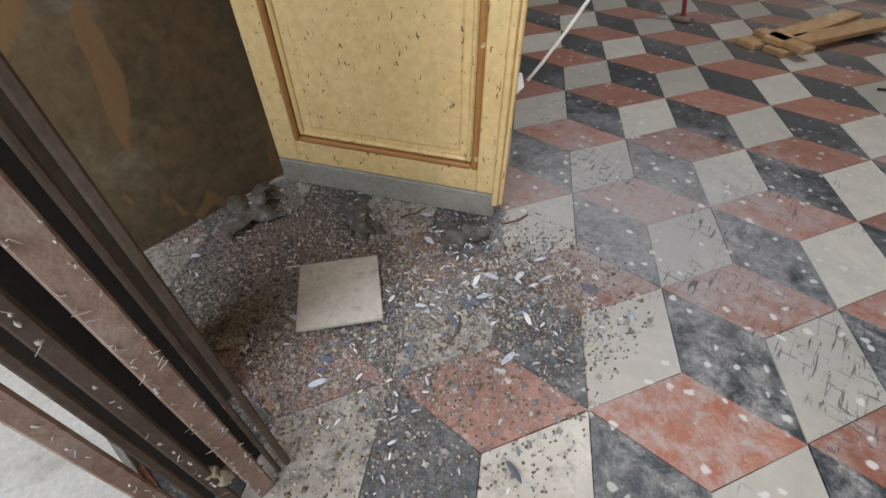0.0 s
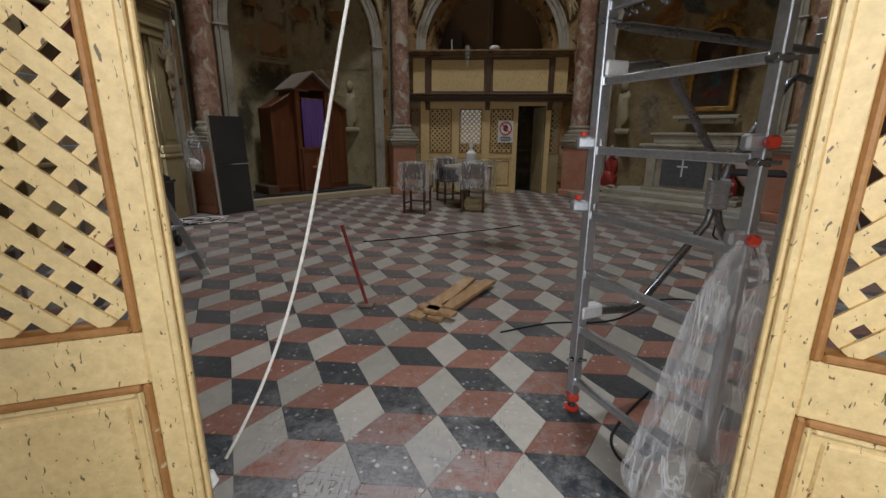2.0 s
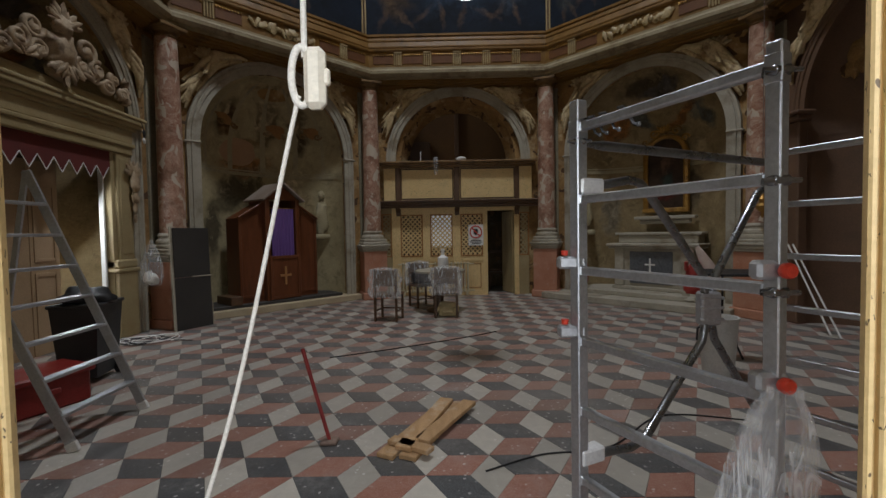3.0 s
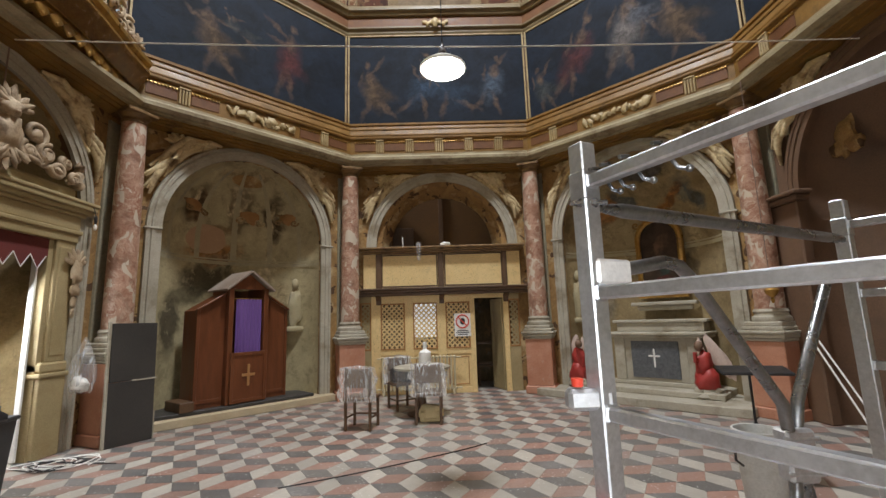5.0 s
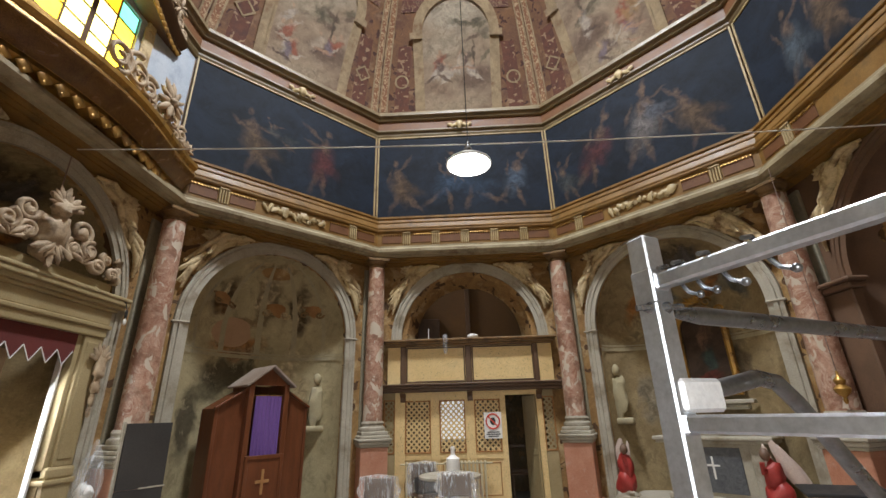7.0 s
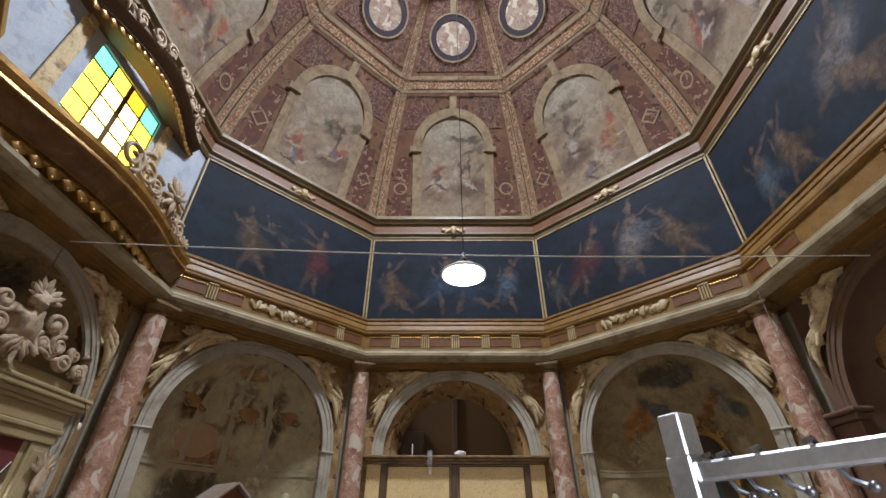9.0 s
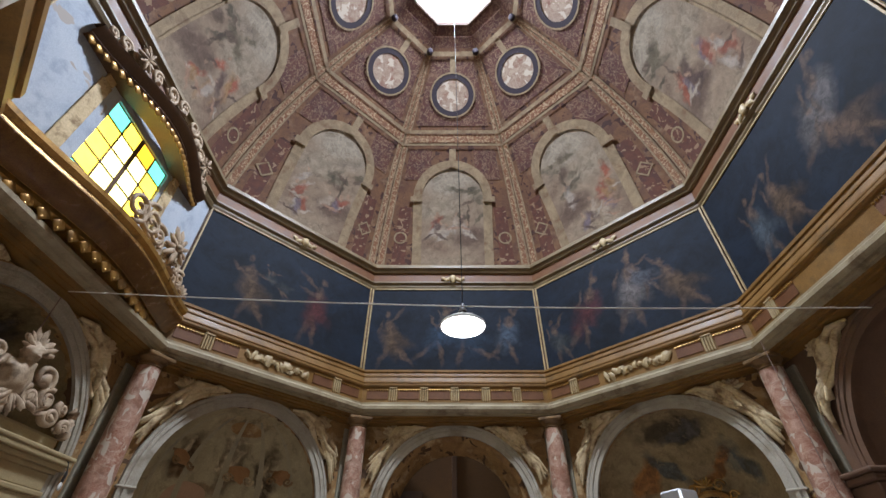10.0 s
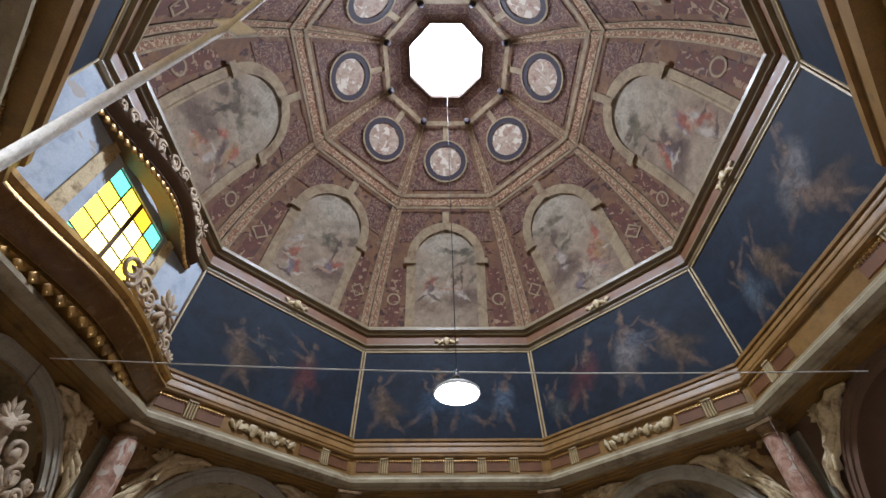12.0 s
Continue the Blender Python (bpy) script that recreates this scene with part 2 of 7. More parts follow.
def tile_mat(name, c1, c2, veins):
    """Worn marble paving with pale dust, droppings and scratches."""
    x = NT(name)
    pos = x.n("NewGeometry")
    big = x.noise(pos, 9.0, 6.0, 0.65, 0.8)
    col = x.mix(x.ramp(big, 0.35, 0.68), c1, c2)
    vn = x.noise(pos, 16.0, 6.0, 0.7, 1.5)
    col = x.mix(x.ramp(x.math("ABSOLUTE", x.math("SUBTRACT", vn, 0.5)), 0.0, 0.03, 0.25, 0.0), col, veins)
    r = x.math("FRACT", x.math("MULTIPLY", x.math("ADD", x.n("ObjectInfo", 5), x.n("NewGeometry", 8)), 1.37))
    col = x.n("HueSaturation", Color=col, Value=x.ramp(r, 0, 1, 0.78, 1.2))
    dust = x.noise(pos, 1.1, 6.0, 0.62)
    grit = x.noise(pos, 45.0, 4.0, 0.8)
    near = x.n("VectorMath", 1, p_operation="LENGTH", i0=x.n("Mapping", p_vector_type="TEXTURE", Vector=pos, Location=(0.75, 1.75, 0), Scale=(1.5, 1.15, 1.0)))
    near = x.ramp(x.math("ADD", near, x.math("MULTIPLY", x.math("SUBTRACT", dust, 0.5), 2.6)), 0.35, 1.15, 0.85, 0.0)
    fluff = x.noise(pos, 14.0, 5.0, 0.7, 0.5)
    heap = x.n("VectorMath", 1, p_operation="LENGTH", i0=x.n("Mapping", p_vector_type="TEXTURE", Vector=pos, Location=(0.50, 1.95, 0), Scale=(0.62, 0.60, 1.0)))
    heap = x.ramp(x.math("ADD", heap, x.math("MULTIPLY", x.math("SUBTRACT", x.noise(pos, 5.0, 6.0, 0.7), 0.5), 2.4)), 0.35, 1.2, 0.80, 0.0)
    dm = x.math("MULTIPLY", x.math("MAXIMUM", x.ramp(dust, 0.50, 0.70, 0.0, 0.80), near), x.math("MULTIPLY", x.ramp(grit, 0.34, 0.60, 0.20, 0.95), x.ramp(fluff, 0.42, 0.62, 0.04, 1.0)))
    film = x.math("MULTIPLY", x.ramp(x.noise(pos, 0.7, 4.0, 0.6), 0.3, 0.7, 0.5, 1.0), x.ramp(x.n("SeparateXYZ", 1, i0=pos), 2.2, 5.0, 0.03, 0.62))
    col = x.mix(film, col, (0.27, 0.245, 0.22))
    col = x.mix(dm, col, (0.42, 0.40, 0.38))
    col = x.mix(x.math("MULTIPLY", heap, x.ramp(grit, 0.30, 0.62, 0.45, 1.0)), col, (0.36, 0.345, 0.345))
    # dirt patch, enlarged to paint the gate's shadow in the porch corner too
    dirt_and_shade = x.n("VectorMath", 1, p_operation="LENGTH", i0=x.n("Mapping", p_vector_type="TEXTURE", Vector=pos, Location=(-0.22, 0.98, 0), Scale=(0.80, 0.60, 1.0)))
    dirt_and_shade = x.ramp(x.math("ADD", dirt_and_shade, x.math("MULTIPLY", x.math("SUBTRACT", fluff, 0.5), 2.2)), 0.55, 1.1, 0.85, 0.0)
    col = x.mix(dirt_and_shade, col, x.mix(x.ramp(x.noise(pos, 90.0, 3.0, 0.8), 0.42, 0.62), (0.055, 0.047, 0.042), (0.31, 0.29, 0.275)))
    sc = x.noise(x.stretch(pos, 26, 3.0, 4, (0, 0, 0.6)), 3.0, 4.0, 0.7, 0.8)
    sc2 = x.noise(x.stretch(pos, 3.0, 26, 4, (0, 0, 0.9)), 3.0, 4.0, 0.7, 0.8)
    sm = x.math("MULTIPLY", x.math("MAXIMUM", x.ramp(sc, 0.58, 0.62), x.ramp(sc2, 0.60, 0.64)), x.math("MULTIPLY", near, x.ramp(x.noise(pos, 2.7, 3.0), 0.48, 0.58)))
    col = x.mix(sm, col, (0.06, 0.06, 0.065))
    vo = x.n("TexVoronoi", Vector=x.n("VectorMath", p_operation="ADD", i0=pos, i1=x.n("VectorMath", p_operation="SCALE", i0=x.n("TexNoise", 1, Vector=pos, Scale=30.0), Scale=0.03)), Scale=17.0)
    spots = x.math("MULTIPLY", x.ramp(vo, 0.13, 0.20, 1, 0), x.math("MAXIMUM", x.ramp(x.noise(pos, 2.3, 3.0), 0.43, 0.58), x.math("MULTIPLY", near, 1.3)))
    col = x.mix(x.math("MULTIPLY", spots, 0.75), col, (0.62, 0.60, 0.57))
    x.link(col, "Base Color")
    x.b.inputs["Specular IOR Level"].default_value = 0.35
    x.link(x.ramp(dm, 0, 0.6, 0.38, 0.85), "Roughness")
    x.link(x.n("Bump", Strength=0.12, Distance=0.006, Height=x.math("ADD", grit, x.math("MULTIPLY", spots, 0.6))), "Normal")
    return x.mat


def painting(name, ground1, ground2, blobs, scale=1.3, rough=0.55, face=None, warp_s=3.6, warp_a=0.42, soft=(0.6, 1.1, 0.85), low=0.42):
    """A painted scene: a mottled ground with soft-edged plain shapes; blobs are (x, z, angle, half length, half width, colour)."""
    x = NT(name)
    oc = x.n("TexCoord", 3) if face is None else x.n("Mapping", p_vector_type="TEXTURE", Vector=x.n("NewGeometry"), Location=(CX, CY, 0), Rotation=(0, 0, face * math.pi / 4))
    big = x.noise(oc, scale, 6.0, 0.65, 0.6)
    col = x.mix(x.ramp(big, 0.32, 0.7), ground1, ground2)
    warp = x.n("TexNoise", 1, Vector=oc, Scale=warp_s, Detail=4.0)
    warp = x.n("VectorMath", p_operation="SCALE", i0=x.n("VectorMath", p_operation="SUBTRACT", i0=warp, i1=(0.5, 0.5, 0.5)), Scale=warp_a)
    wc = x.n("VectorMath", p_operation="ADD", i0=oc, i1=warp)
    shade = x.noise(oc, 6.0, 5.0, 0.65, 0.8)
    for bx, bz, ang, hl, hw, c in blobs:
        q = x.n("Mapping", p_vector_type="TEXTURE", Vector=wc, Location=(bx, 0, bz), Rotation=(0, -ang, 0), Scale=(hl, 100, hw))
        d = x.n("VectorMath", 1, p_operation="LENGTH", i0=q)
        lit = x.mix(x.ramp(shade, 0.38, 0.62), tuple(v * low for v in c), c)
        col = x.mix(x.ramp(d, soft[0], soft[1], soft[2], 0.0), col, lit)
    worn = x.noise(oc, 4.5, 6.0, 0.72, 0.5)
    col = x.mix(x.ramp(worn, 0.53, 0.63, 0.0, 0.38), col, tuple(v * 0.45 for v in ground1))
    col = x.mix(x.ramp(worn, 0.44, 0.36, 0.0, 0.25), col, tuple(min(1, v * 1.35) for v in ground2))
    crack = x.noise(oc, 40.0, 3.0, 0.7)
    col = x.mix(x.ramp(crack, 0.3, 0.75, 0.25, 0.0), col, (0.02, 0.018, 0.015))
    x.link(col, "Base Color")
    x.b.inputs["Roughness"].default_value = max(rough, 0.75)
    x.b.inputs["Specular IOR Level"].default_value = 0.2
    x.link(x.n("Bump", Strength=0.06, Distance=0.005, Height=crack), "Normal")
    return x.mat


def glass_mat(name, col, rough=0.05, trans=1.0, ior=1.2):
    x = NT(name)
    x.b.inputs["Base Color"].default_value = (*col, 1)
    x.b.inputs["Roughness"].default_value = rough
    x.b.inputs["Transmission Weight"].default_value = trans
    x.b.inputs["IOR"].default_value = ior
    return x.mat


def film_mat(name, tint, body, rough=0.12):
    """Thin clear plastic film: see-through, with glossy creases and pale streaks painted as their highlights."""
    x = NT(name)
    pos = x.n("NewGeometry")
    cr = x.noise(x.stretch(pos, 1, 1, 0.11), 13.0, 2.5, 0.5, 1.1)
    big = x.noise(pos, 5.0, 3.0, 0.6)
    # opaque pale lines stand in for glints along the creases
    line = x.ramp(x.math("ABSOLUTE", x.math("SUBTRACT", cr, 0.5)), 0.0, 0.042, 1.0, 0.0)
    fac = x.math("ADD", x.math("MULTIPLY", line, x.ramp(big, 0.4, 0.62, 0.15, min(1.0, body * 4))), body)
    x.b.inputs["Base Color"].default_value = (*tint, 1)
    x.b.inputs["Roughness"].default_value = rough
    x.b.inputs["Specular IOR Level"].default_value = 1.0
    x.link(x.math("MINIMUM", fac, 0.9), "Alpha")
    x.link(x.n("Bump", Strength=0.9, Distance=0.02, Height=cr), "Normal")
    return x.mat


def glow(name, col, strength):
    x = NT(name)
    x.b.inputs["Base Color"].default_value = (*col, 1)
    x.b.inputs["Emission Color"].default_value = (*col, 1)
    x.b.inputs["Emission Strength"].default_value = strength
    return x.mat


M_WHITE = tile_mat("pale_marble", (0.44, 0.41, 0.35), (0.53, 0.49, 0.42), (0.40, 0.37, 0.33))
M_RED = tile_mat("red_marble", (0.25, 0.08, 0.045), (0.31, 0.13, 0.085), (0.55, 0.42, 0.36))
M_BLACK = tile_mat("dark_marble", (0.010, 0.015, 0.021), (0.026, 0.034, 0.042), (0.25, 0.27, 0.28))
M_GROUT = mat("grout", (0.16, 0.15, 0.13), (0.22, 0.20, 0.18), 20, 0.95)
M_YELLOW = mat("yellow_paint", (0.68, 0.48, 0.21), (0.76, 0.57, 0.28), 1.6, 0.5, bump=0.10, bscale=35, stain=((0.50, 0.38, 0.19), 3.4, 0.56, 0.5), chips=((0.15, 0.10, 0.05), 70.0, 0.675, (1.3, 1.3, 0.5)))
M_OCHRE = mat("ochre_paint", (0.29, 0.22, 0.105), (0.42, 0.335, 0.18), 1.4, 0.6, stain=((0.28, 0.18, 0.07), 2.0, 0.55, 0.5))
M_TRIMBROWN = mat("brown_paint_line", (0.30, 0.13, 0.035), (0.42, 0.20, 0.06), 9, 0.55, chips=((0.6, 0.5, 0.3), 9.0, 0.70, (1, 1, 1)))
M_PLASTER = mat("grey_green_plaster", (0.23, 0.215, 0.15), (0.35, 0.31, 0.22), 0.9, 0.9, bump=0.3, bscale=25, stain=((0.15, 0.14, 0.11), 1.3, 0.54, 0.75), veins=((0.22, 0.20, 0.15), 1.4, 0.012))
# base tones lowered so the colour carries the porch wall's shade
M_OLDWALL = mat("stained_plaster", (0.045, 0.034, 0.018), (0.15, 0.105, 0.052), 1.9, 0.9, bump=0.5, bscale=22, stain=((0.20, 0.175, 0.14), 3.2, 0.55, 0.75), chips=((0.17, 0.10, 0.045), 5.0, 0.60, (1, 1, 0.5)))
M_STONE = mat("pale_stone", (0.32, 0.29, 0.22), (0.46, 0.42, 0.34), 1.8, 0.75, bump=0.2, stain=((0.20, 0.16, 0.10), 2.0, 0.50, 0.75))
M_MARBLE = mat("veined_pink_marble", (0.25, 0.085, 0.045), (0.56, 0.37, 0.27), 4.0, 0.45, bump=0.08, dist=2.0, veins=((0.56, 0.42, 0.32), 2.2, 0.022), stain=((0.19, 0.085, 0.05), 3.0, 0.50, 0.85), chips=((0.56, 0.48, 0.38), 6.0, 0.58, (1, 1, 0.7)))
M_REDSTONE = mat("red_breccia", (0.40, 0.16, 0.09), (0.50, 0.25, 0.16), 4.0, 0.5, bump=0.1, stain=((0.52, 0.40, 0.33), 7.0, 0.6, 0.6))
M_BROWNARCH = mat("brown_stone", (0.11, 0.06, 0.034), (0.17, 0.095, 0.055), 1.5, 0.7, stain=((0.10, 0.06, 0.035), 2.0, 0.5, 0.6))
M_SPANDREL = mat("ochre_fresco", (0.17, 0.085, 0.028), (0.40, 0.24, 0.09), 2.6, 0.85, bump=0.3, dist=1.4, stain=((0.60, 0.46, 0.25), 2.4, 0.535, 0.8), chips=((0.09, 0.045, 0.018), 4.0, 0.60, (1, 1, 1)))
M_STUCCO = mat("cream_stucco", (0.44, 0.32, 0.155), (0.68, 0.55, 0.33), 2.4, 0.8, bump=0.2, bscale=30, stain=((0.16, 0.085, 0.03), 4.0, 0.50, 0.85))
M_CAP = mat("dull_gilt_capital", (0.16, 0.09, 0.035), (0.27, 0.165, 0.07), 6.0, 0.5, 0.2, stain=((0.09, 0.05, 0.025), 5.0, 0.5, 0.8))
M_LOOSE = mat("dusty_pale_tile", (0.42, 0.38, 0.33), (0.50, 0.46, 0.41), 9, 0.8, bump=0.2, stain=((0.20, 0.18, 0.16), 22, 0.55, 0.7))
M_FRIEZE = mat("gilt_ochre_frieze", (0.16, 0.078, 0.016), (0.27, 0.145, 0.034), 2.5, 0.5, stain=((0.10, 0.06, 0.02), 3.0, 0.52, 0.7))
M_FRIEZERED = mat("red_brown_panel", (0.105, 0.038, 0.012), (0.18, 0.075, 0.024), 5.0, 0.6)
M_CORNICE = mat("grey_cornice_paint", (0.14, 0.10, 0.045), (0.225, 0.17, 0.09), 1.6, 0.5, stain=((0.14, 0.095, 0.045), 1.8, 0.50, 0.8))
M_ARCHITRAVE = mat("grey_cream_moulding", (0.24, 0.19, 0.105), (0.40, 0.335, 0.215), 2.2, 0.5, squash=(1, 1, 3), stain=((0.14, 0.09, 0.04), 2.4, 0.52, 0.8))
M_TRIGLYPH = mat("pale_gilt_stucco", (0.36, 0.26, 0.12), (0.50, 0.39, 0.21), 3.0, 0.55, stain=((0.20, 0.13, 0.05), 4.0, 0.5, 0.7))
M_GOLD = mat("worn_gilding", (0.30, 0.15, 0.03), (0.48, 0.28, 0.07), 5.0, 0.38, 0.55, bump=0.2, stain=((0.14, 0.08, 0.03), 4.0, 0.5, 0.8))
M_BROWNWOOD = mat("dark_brown_wood", (0.075, 0.04, 0.02), (0.13, 0.07, 0.035), 3.0, 0.5, squash=(1, 1, 0.25), bump=0.15)
M_CARVED = mat("carved_dusty_wood", (0.33, 0.22, 0.12), (0.48, 0.38, 0.26), 6.0, 0.7, bump=0.3, stain=((0.14, 0.09, 0.05), 5.0, 0.5, 0.8))
M_BLUEWALL = mat("pale_blue_limewash", (0.36, 0.42, 0.50), (0.50, 0.54, 0.58), 1.6, 0.9, stain=((0.30, 0.34, 0.42), 2.6, 0.5, 0.9), chips=((0.40, 0.36, 0.32), 2.2, 0.66, (1, 1, 1)))
M_DARK = mat("gap_shade_black", (0.012, 0.010, 0.009), (0.02, 0.016, 0.013), 3.0, 0.9)
M_ALU = mat("brushed_aluminium", (0.46, 0.48, 0.51), (0.58, 0.60, 0.63), 6, 0.44, 0.9, bump=0.05, stain=((0.40, 0.40, 0.40), 6, 0.55, 0.5))
M_STEEL = mat("galvanised_tube", (0.17, 0.175, 0.185), (0.27, 0.28, 0.29), 6, 0.30, 0.9, bump=0.05)
M_REDPLASTIC = mat("red_plastic", (0.55, 0.04, 0.02), (0.62, 0.06, 0.03), 9, 0.4, bump=0.03)
M_FILM = film_mat("clear_plastic_film", (0.95, 0.96, 0.97), 0.10, 0.07)
M_ROPE = mat("white_cord", (0.70, 0.66, 0.58), (0.80, 0.77, 0.70), 30, 0.8, bump=0.4, bscale=120)
M_WOOD = mat("raw_plank_wood", (0.32, 0.18, 0.075), (0.48, 0.30, 0.15), 4, 0.7, squash=(5, 1, 4), bump=0.25, rnd=0.3, stain=((0.55, 0.48, 0.38), 5, 0.55, 0.6))
M_CONFWOOD = mat("red_brown_varnish", (0.095, 0.028, 0.010), (0.18, 0.058, 0.020), 2.5, 0.4, squash=(3, 3, 0.5), bump=0.12)
M_PURPLE = mat("purple_cloth", (0.13, 0.06, 0.24), (0.19, 0.10, 0.32), 4, 0.9, squash=(3, 3, 0.3), bump=0.3)
M_BOARD = mat("dark_grey_board", (0.030, 0.028, 0.026), (0.05, 0.045, 0.04), 2, 0.6)
M_BLACKP = mat("black_plastic", (0.012, 0.012, 0.013), (0.022, 0.022, 0.024), 9, 0.45, bump=0.05)
M_RUST = mat("rusty_iron", (0.16, 0.10, 0.075), (0.27, 0.19, 0.15), 5, 0.85, bump=0.5, bscale=40, stain=((0.36, 0.31, 0.27), 7, 0.52, 0.7))
M_DARKJAMB = mat("dark_stained_timber", (0.018, 0.012, 0.008), (0.06, 0.042, 0.028), 3.0, 0.85, squash=(2, 2, 0.4), bump=0.4, stain=((0.11, 0.09, 0.07), 5.0, 0.58, 0.6))
M_WHITEP = mat("white_enamel", (0.74, 0.73, 0.70), (0.80, 0.79, 0.76), 4, 0.4, bump=0.03)
M_CREAMRAD = mat("cream_enamel", (0.55, 0.47, 0.30), (0.62, 0.54, 0.36), 4, 0.5, bump=0.05)

# ---- structure ----
AW = 5.30          # wall faces
RA, ZA = 1.53, 3.30  # arch radius and springing
HW = AW * T8

# backing of the paving; the tiles follow at the end of the file
ground = MB()
ground.add([(CX + 9 * math.cos(i * math.pi / 12), CY + 9 * math.sin(i * math.pi / 12), -0.012) for i in range(24)], [tuple(range(24))])
ground.box((-3, -4, -0.2), (5, 1.2, -0.013))
floor = setting("floor", ground, M_GROUT, "worn marble paving laid as tumbling blocks")

NAMES = {0: "north", 1: "north_west", 2: "west", 3: "south_west", 4: "south", 5: "south_east", 6: "east", 7: "north_east"}
wall_obs = {}
for k in range(8):
    w = MB()
    a = AW if k != 4 else 4.95
    r = RA if k != 4 else 1.80
    arch_wall(w, HW + 0.25, 5.5, r, ZA if k != 4 else 2.6, 0.0, 0.45 if k != 4 else 0.7)
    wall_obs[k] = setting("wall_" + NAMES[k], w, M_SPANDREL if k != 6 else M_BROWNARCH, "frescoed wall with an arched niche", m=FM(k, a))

# archivolts and their piers
for k in range(8):
    if k == 4:
        continue
    w = MB()
    arch_sweep(w, [(RA - 0.02, 0.0), (RA - 0.02, -0.05), (RA + 0.07, -0.05), (RA + 0.075, -0.07), (RA + 0.13, -0.07), (RA + 0.14, -0.05), (RA + 0.155, -0.05), (RA + 0.165, -0.065), (RA + 0.21, -0.065), (RA + 0.225, 0.0)], ZA, 0.0 if k else ZA - 0.15)
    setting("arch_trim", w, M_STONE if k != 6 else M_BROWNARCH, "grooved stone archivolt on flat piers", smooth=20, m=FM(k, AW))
    if k == 0:
        continue
    w = MB()
    for s in (-1, 1):
        w.box((s * 1.64 - 0.14, -0.085, ZA - 0.06), (s * 1.64 + 0.14, 0.02, ZA - 0.02), 0.012)
    setting("arch_trim", w, M_STONE if k != 6 else M_BROWNARCH, "stone impost moulding", m=FM(k, AW))


def niche_point(u, z, R=RA, D=0.95, off=0.0):
    """A point of the niche's concave wall; u from -1 to 1 round it, z its height along the wall's profile."""
    ph = (u + 1) * math.pi / 2
    if z <= ZA:
        h, s = z, 1.0
    else:
        el = min((z - ZA) / R, math.pi / 2)
        h, s = ZA + R * math.sin(el), math.cos(el)
    s *= 1 - off
    return (-R * math.cos(ph) * s, D * math.sin(ph) * s + 0.02, h if z <= ZA else ZA + (h - ZA) * (1 - off))


ZN = ZA + RA * math.pi / 2
OLIVE1, OLIVE2, SIENNA, DKBR, BUFF = (0.37, 0.31, 0.175), (0.56, 0.47, 0.28), (0.44, 0.18, 0.05), (0.07, 0.055, 0.035), (0.52, 0.40, 0.22)
CREAM, DK2 = (0.76, 0.62, 0.38), (0.11, 0.075, 0.04)
M_NICHE = painting("niche_fresco", OLIVE1, OLIVE2, [(-0.35, 3.05, 0.1, 0.60, 0.26, SIENNA), (-0.30, 2.95, 0.0, 0.42, 0.16, (0.42, 0.27, 0.15)), (-0.55, 2.55, 0.2, 0.55, 0.30, DKBR), (0.0, 2.6, 1.5, 0.5, 0.14, (0.16, 0.13, 0.075)), (0.12, 4.0, 1.57, 0.36, 0.20, SIENNA), (-0.75, 3.95, 1.2, 0.34, 0.15, SIENNA), (0.78, 3.8, 1.8, 0.42, 0.15, (0.13, 0.08, 0.045)), (1.0, 2.1, 1.57, 0.50, 0.20, BUFF), (-1.15, 1.6, 1.57, 0.6, 0.22, DKBR), (-0.9, 2.2, 0.4, 0.5, 0.25, (0.15, 0.125, 0.07)), (0.1, 4.65, 0, 0.55, 0.10, BUFF), (0.4, 2.3, 1.57, 0.5, 0.10, BUFF), (0.12, 4.05, 1.57, 0.52, 0.26, DK2), (0.12, 4.1, 1.57, 0.44, 0.17, CREAM), (0.12, 4.42, 0.0, 0.20, 0.07, CREAM), (-0.1, 3.95, 2.2, 0.18, 0.06, CREAM), (0.34, 3.95, 0.9, 0.18, 0.06, CREAM), (-0.78, 4.0, 1.2, 0.42, 0.2, DK2), (-0.8, 4.1, 1.2, 0.2, 0.06, CREAM), (0.8, 3.95, 1.8, 0.5, 0.2, DK2), (0.78, 4.05, 1.8, 0.2, 0.07, BUFF), (0.74, 3.75, 1.8, 0.16, 0.05, CREAM), (-0.3, 3.55, 0.3, 0.45, 0.12, (0.30, 0.20, 0.10)), (0.72, 2.75, 1.57, 0.45, 0.16, CREAM), (0.75, 3.15, 1.57, 0.10, 0.08, BUFF), (0.08, 3.0, 1.57, 0.55, 0.08, BUFF)], 0.9, 0.9)
M_NICHE2 = painting("niche_fresco_brown", (0.25, 0.18, 0.09), (0.43, 0.33, 0.18), [(0.0, 4.55, 0, 0.75, 0.22, DKBR), (0.1, 4.5, 0.2, 0.5, 0.12, (0.13, 0.12, 0.11)), (-0.85, 3.8, 1.0, 0.5, 0.2, SIENNA), (-0.95, 3.3, 1.4, 0.4, 0.15, BUFF), (0.9, 3.9, 2.2, 0.5, 0.2, (0.09, 0.11, 0.11)), (0.85, 3.2, 1.5, 0.4, 0.16, BUFF), (-0.4, 4.0, 2.4, 0.45, 0.13, (0.10, 0.12, 0.12)), (0.45, 3.9, 0.7, 0.45, 0.13, SIENNA), (-0.5, 2.6, 1.5, 0.5, 0.16, BUFF), (0.75, 2.4, 1.57, 0.5, 0.14, (0.17, 0.13, 0.08)), (-1.0, 1.9, 1.57, 0.55, 0.2, (0.33, 0.28, 0.20))], 1.5, 0.9)
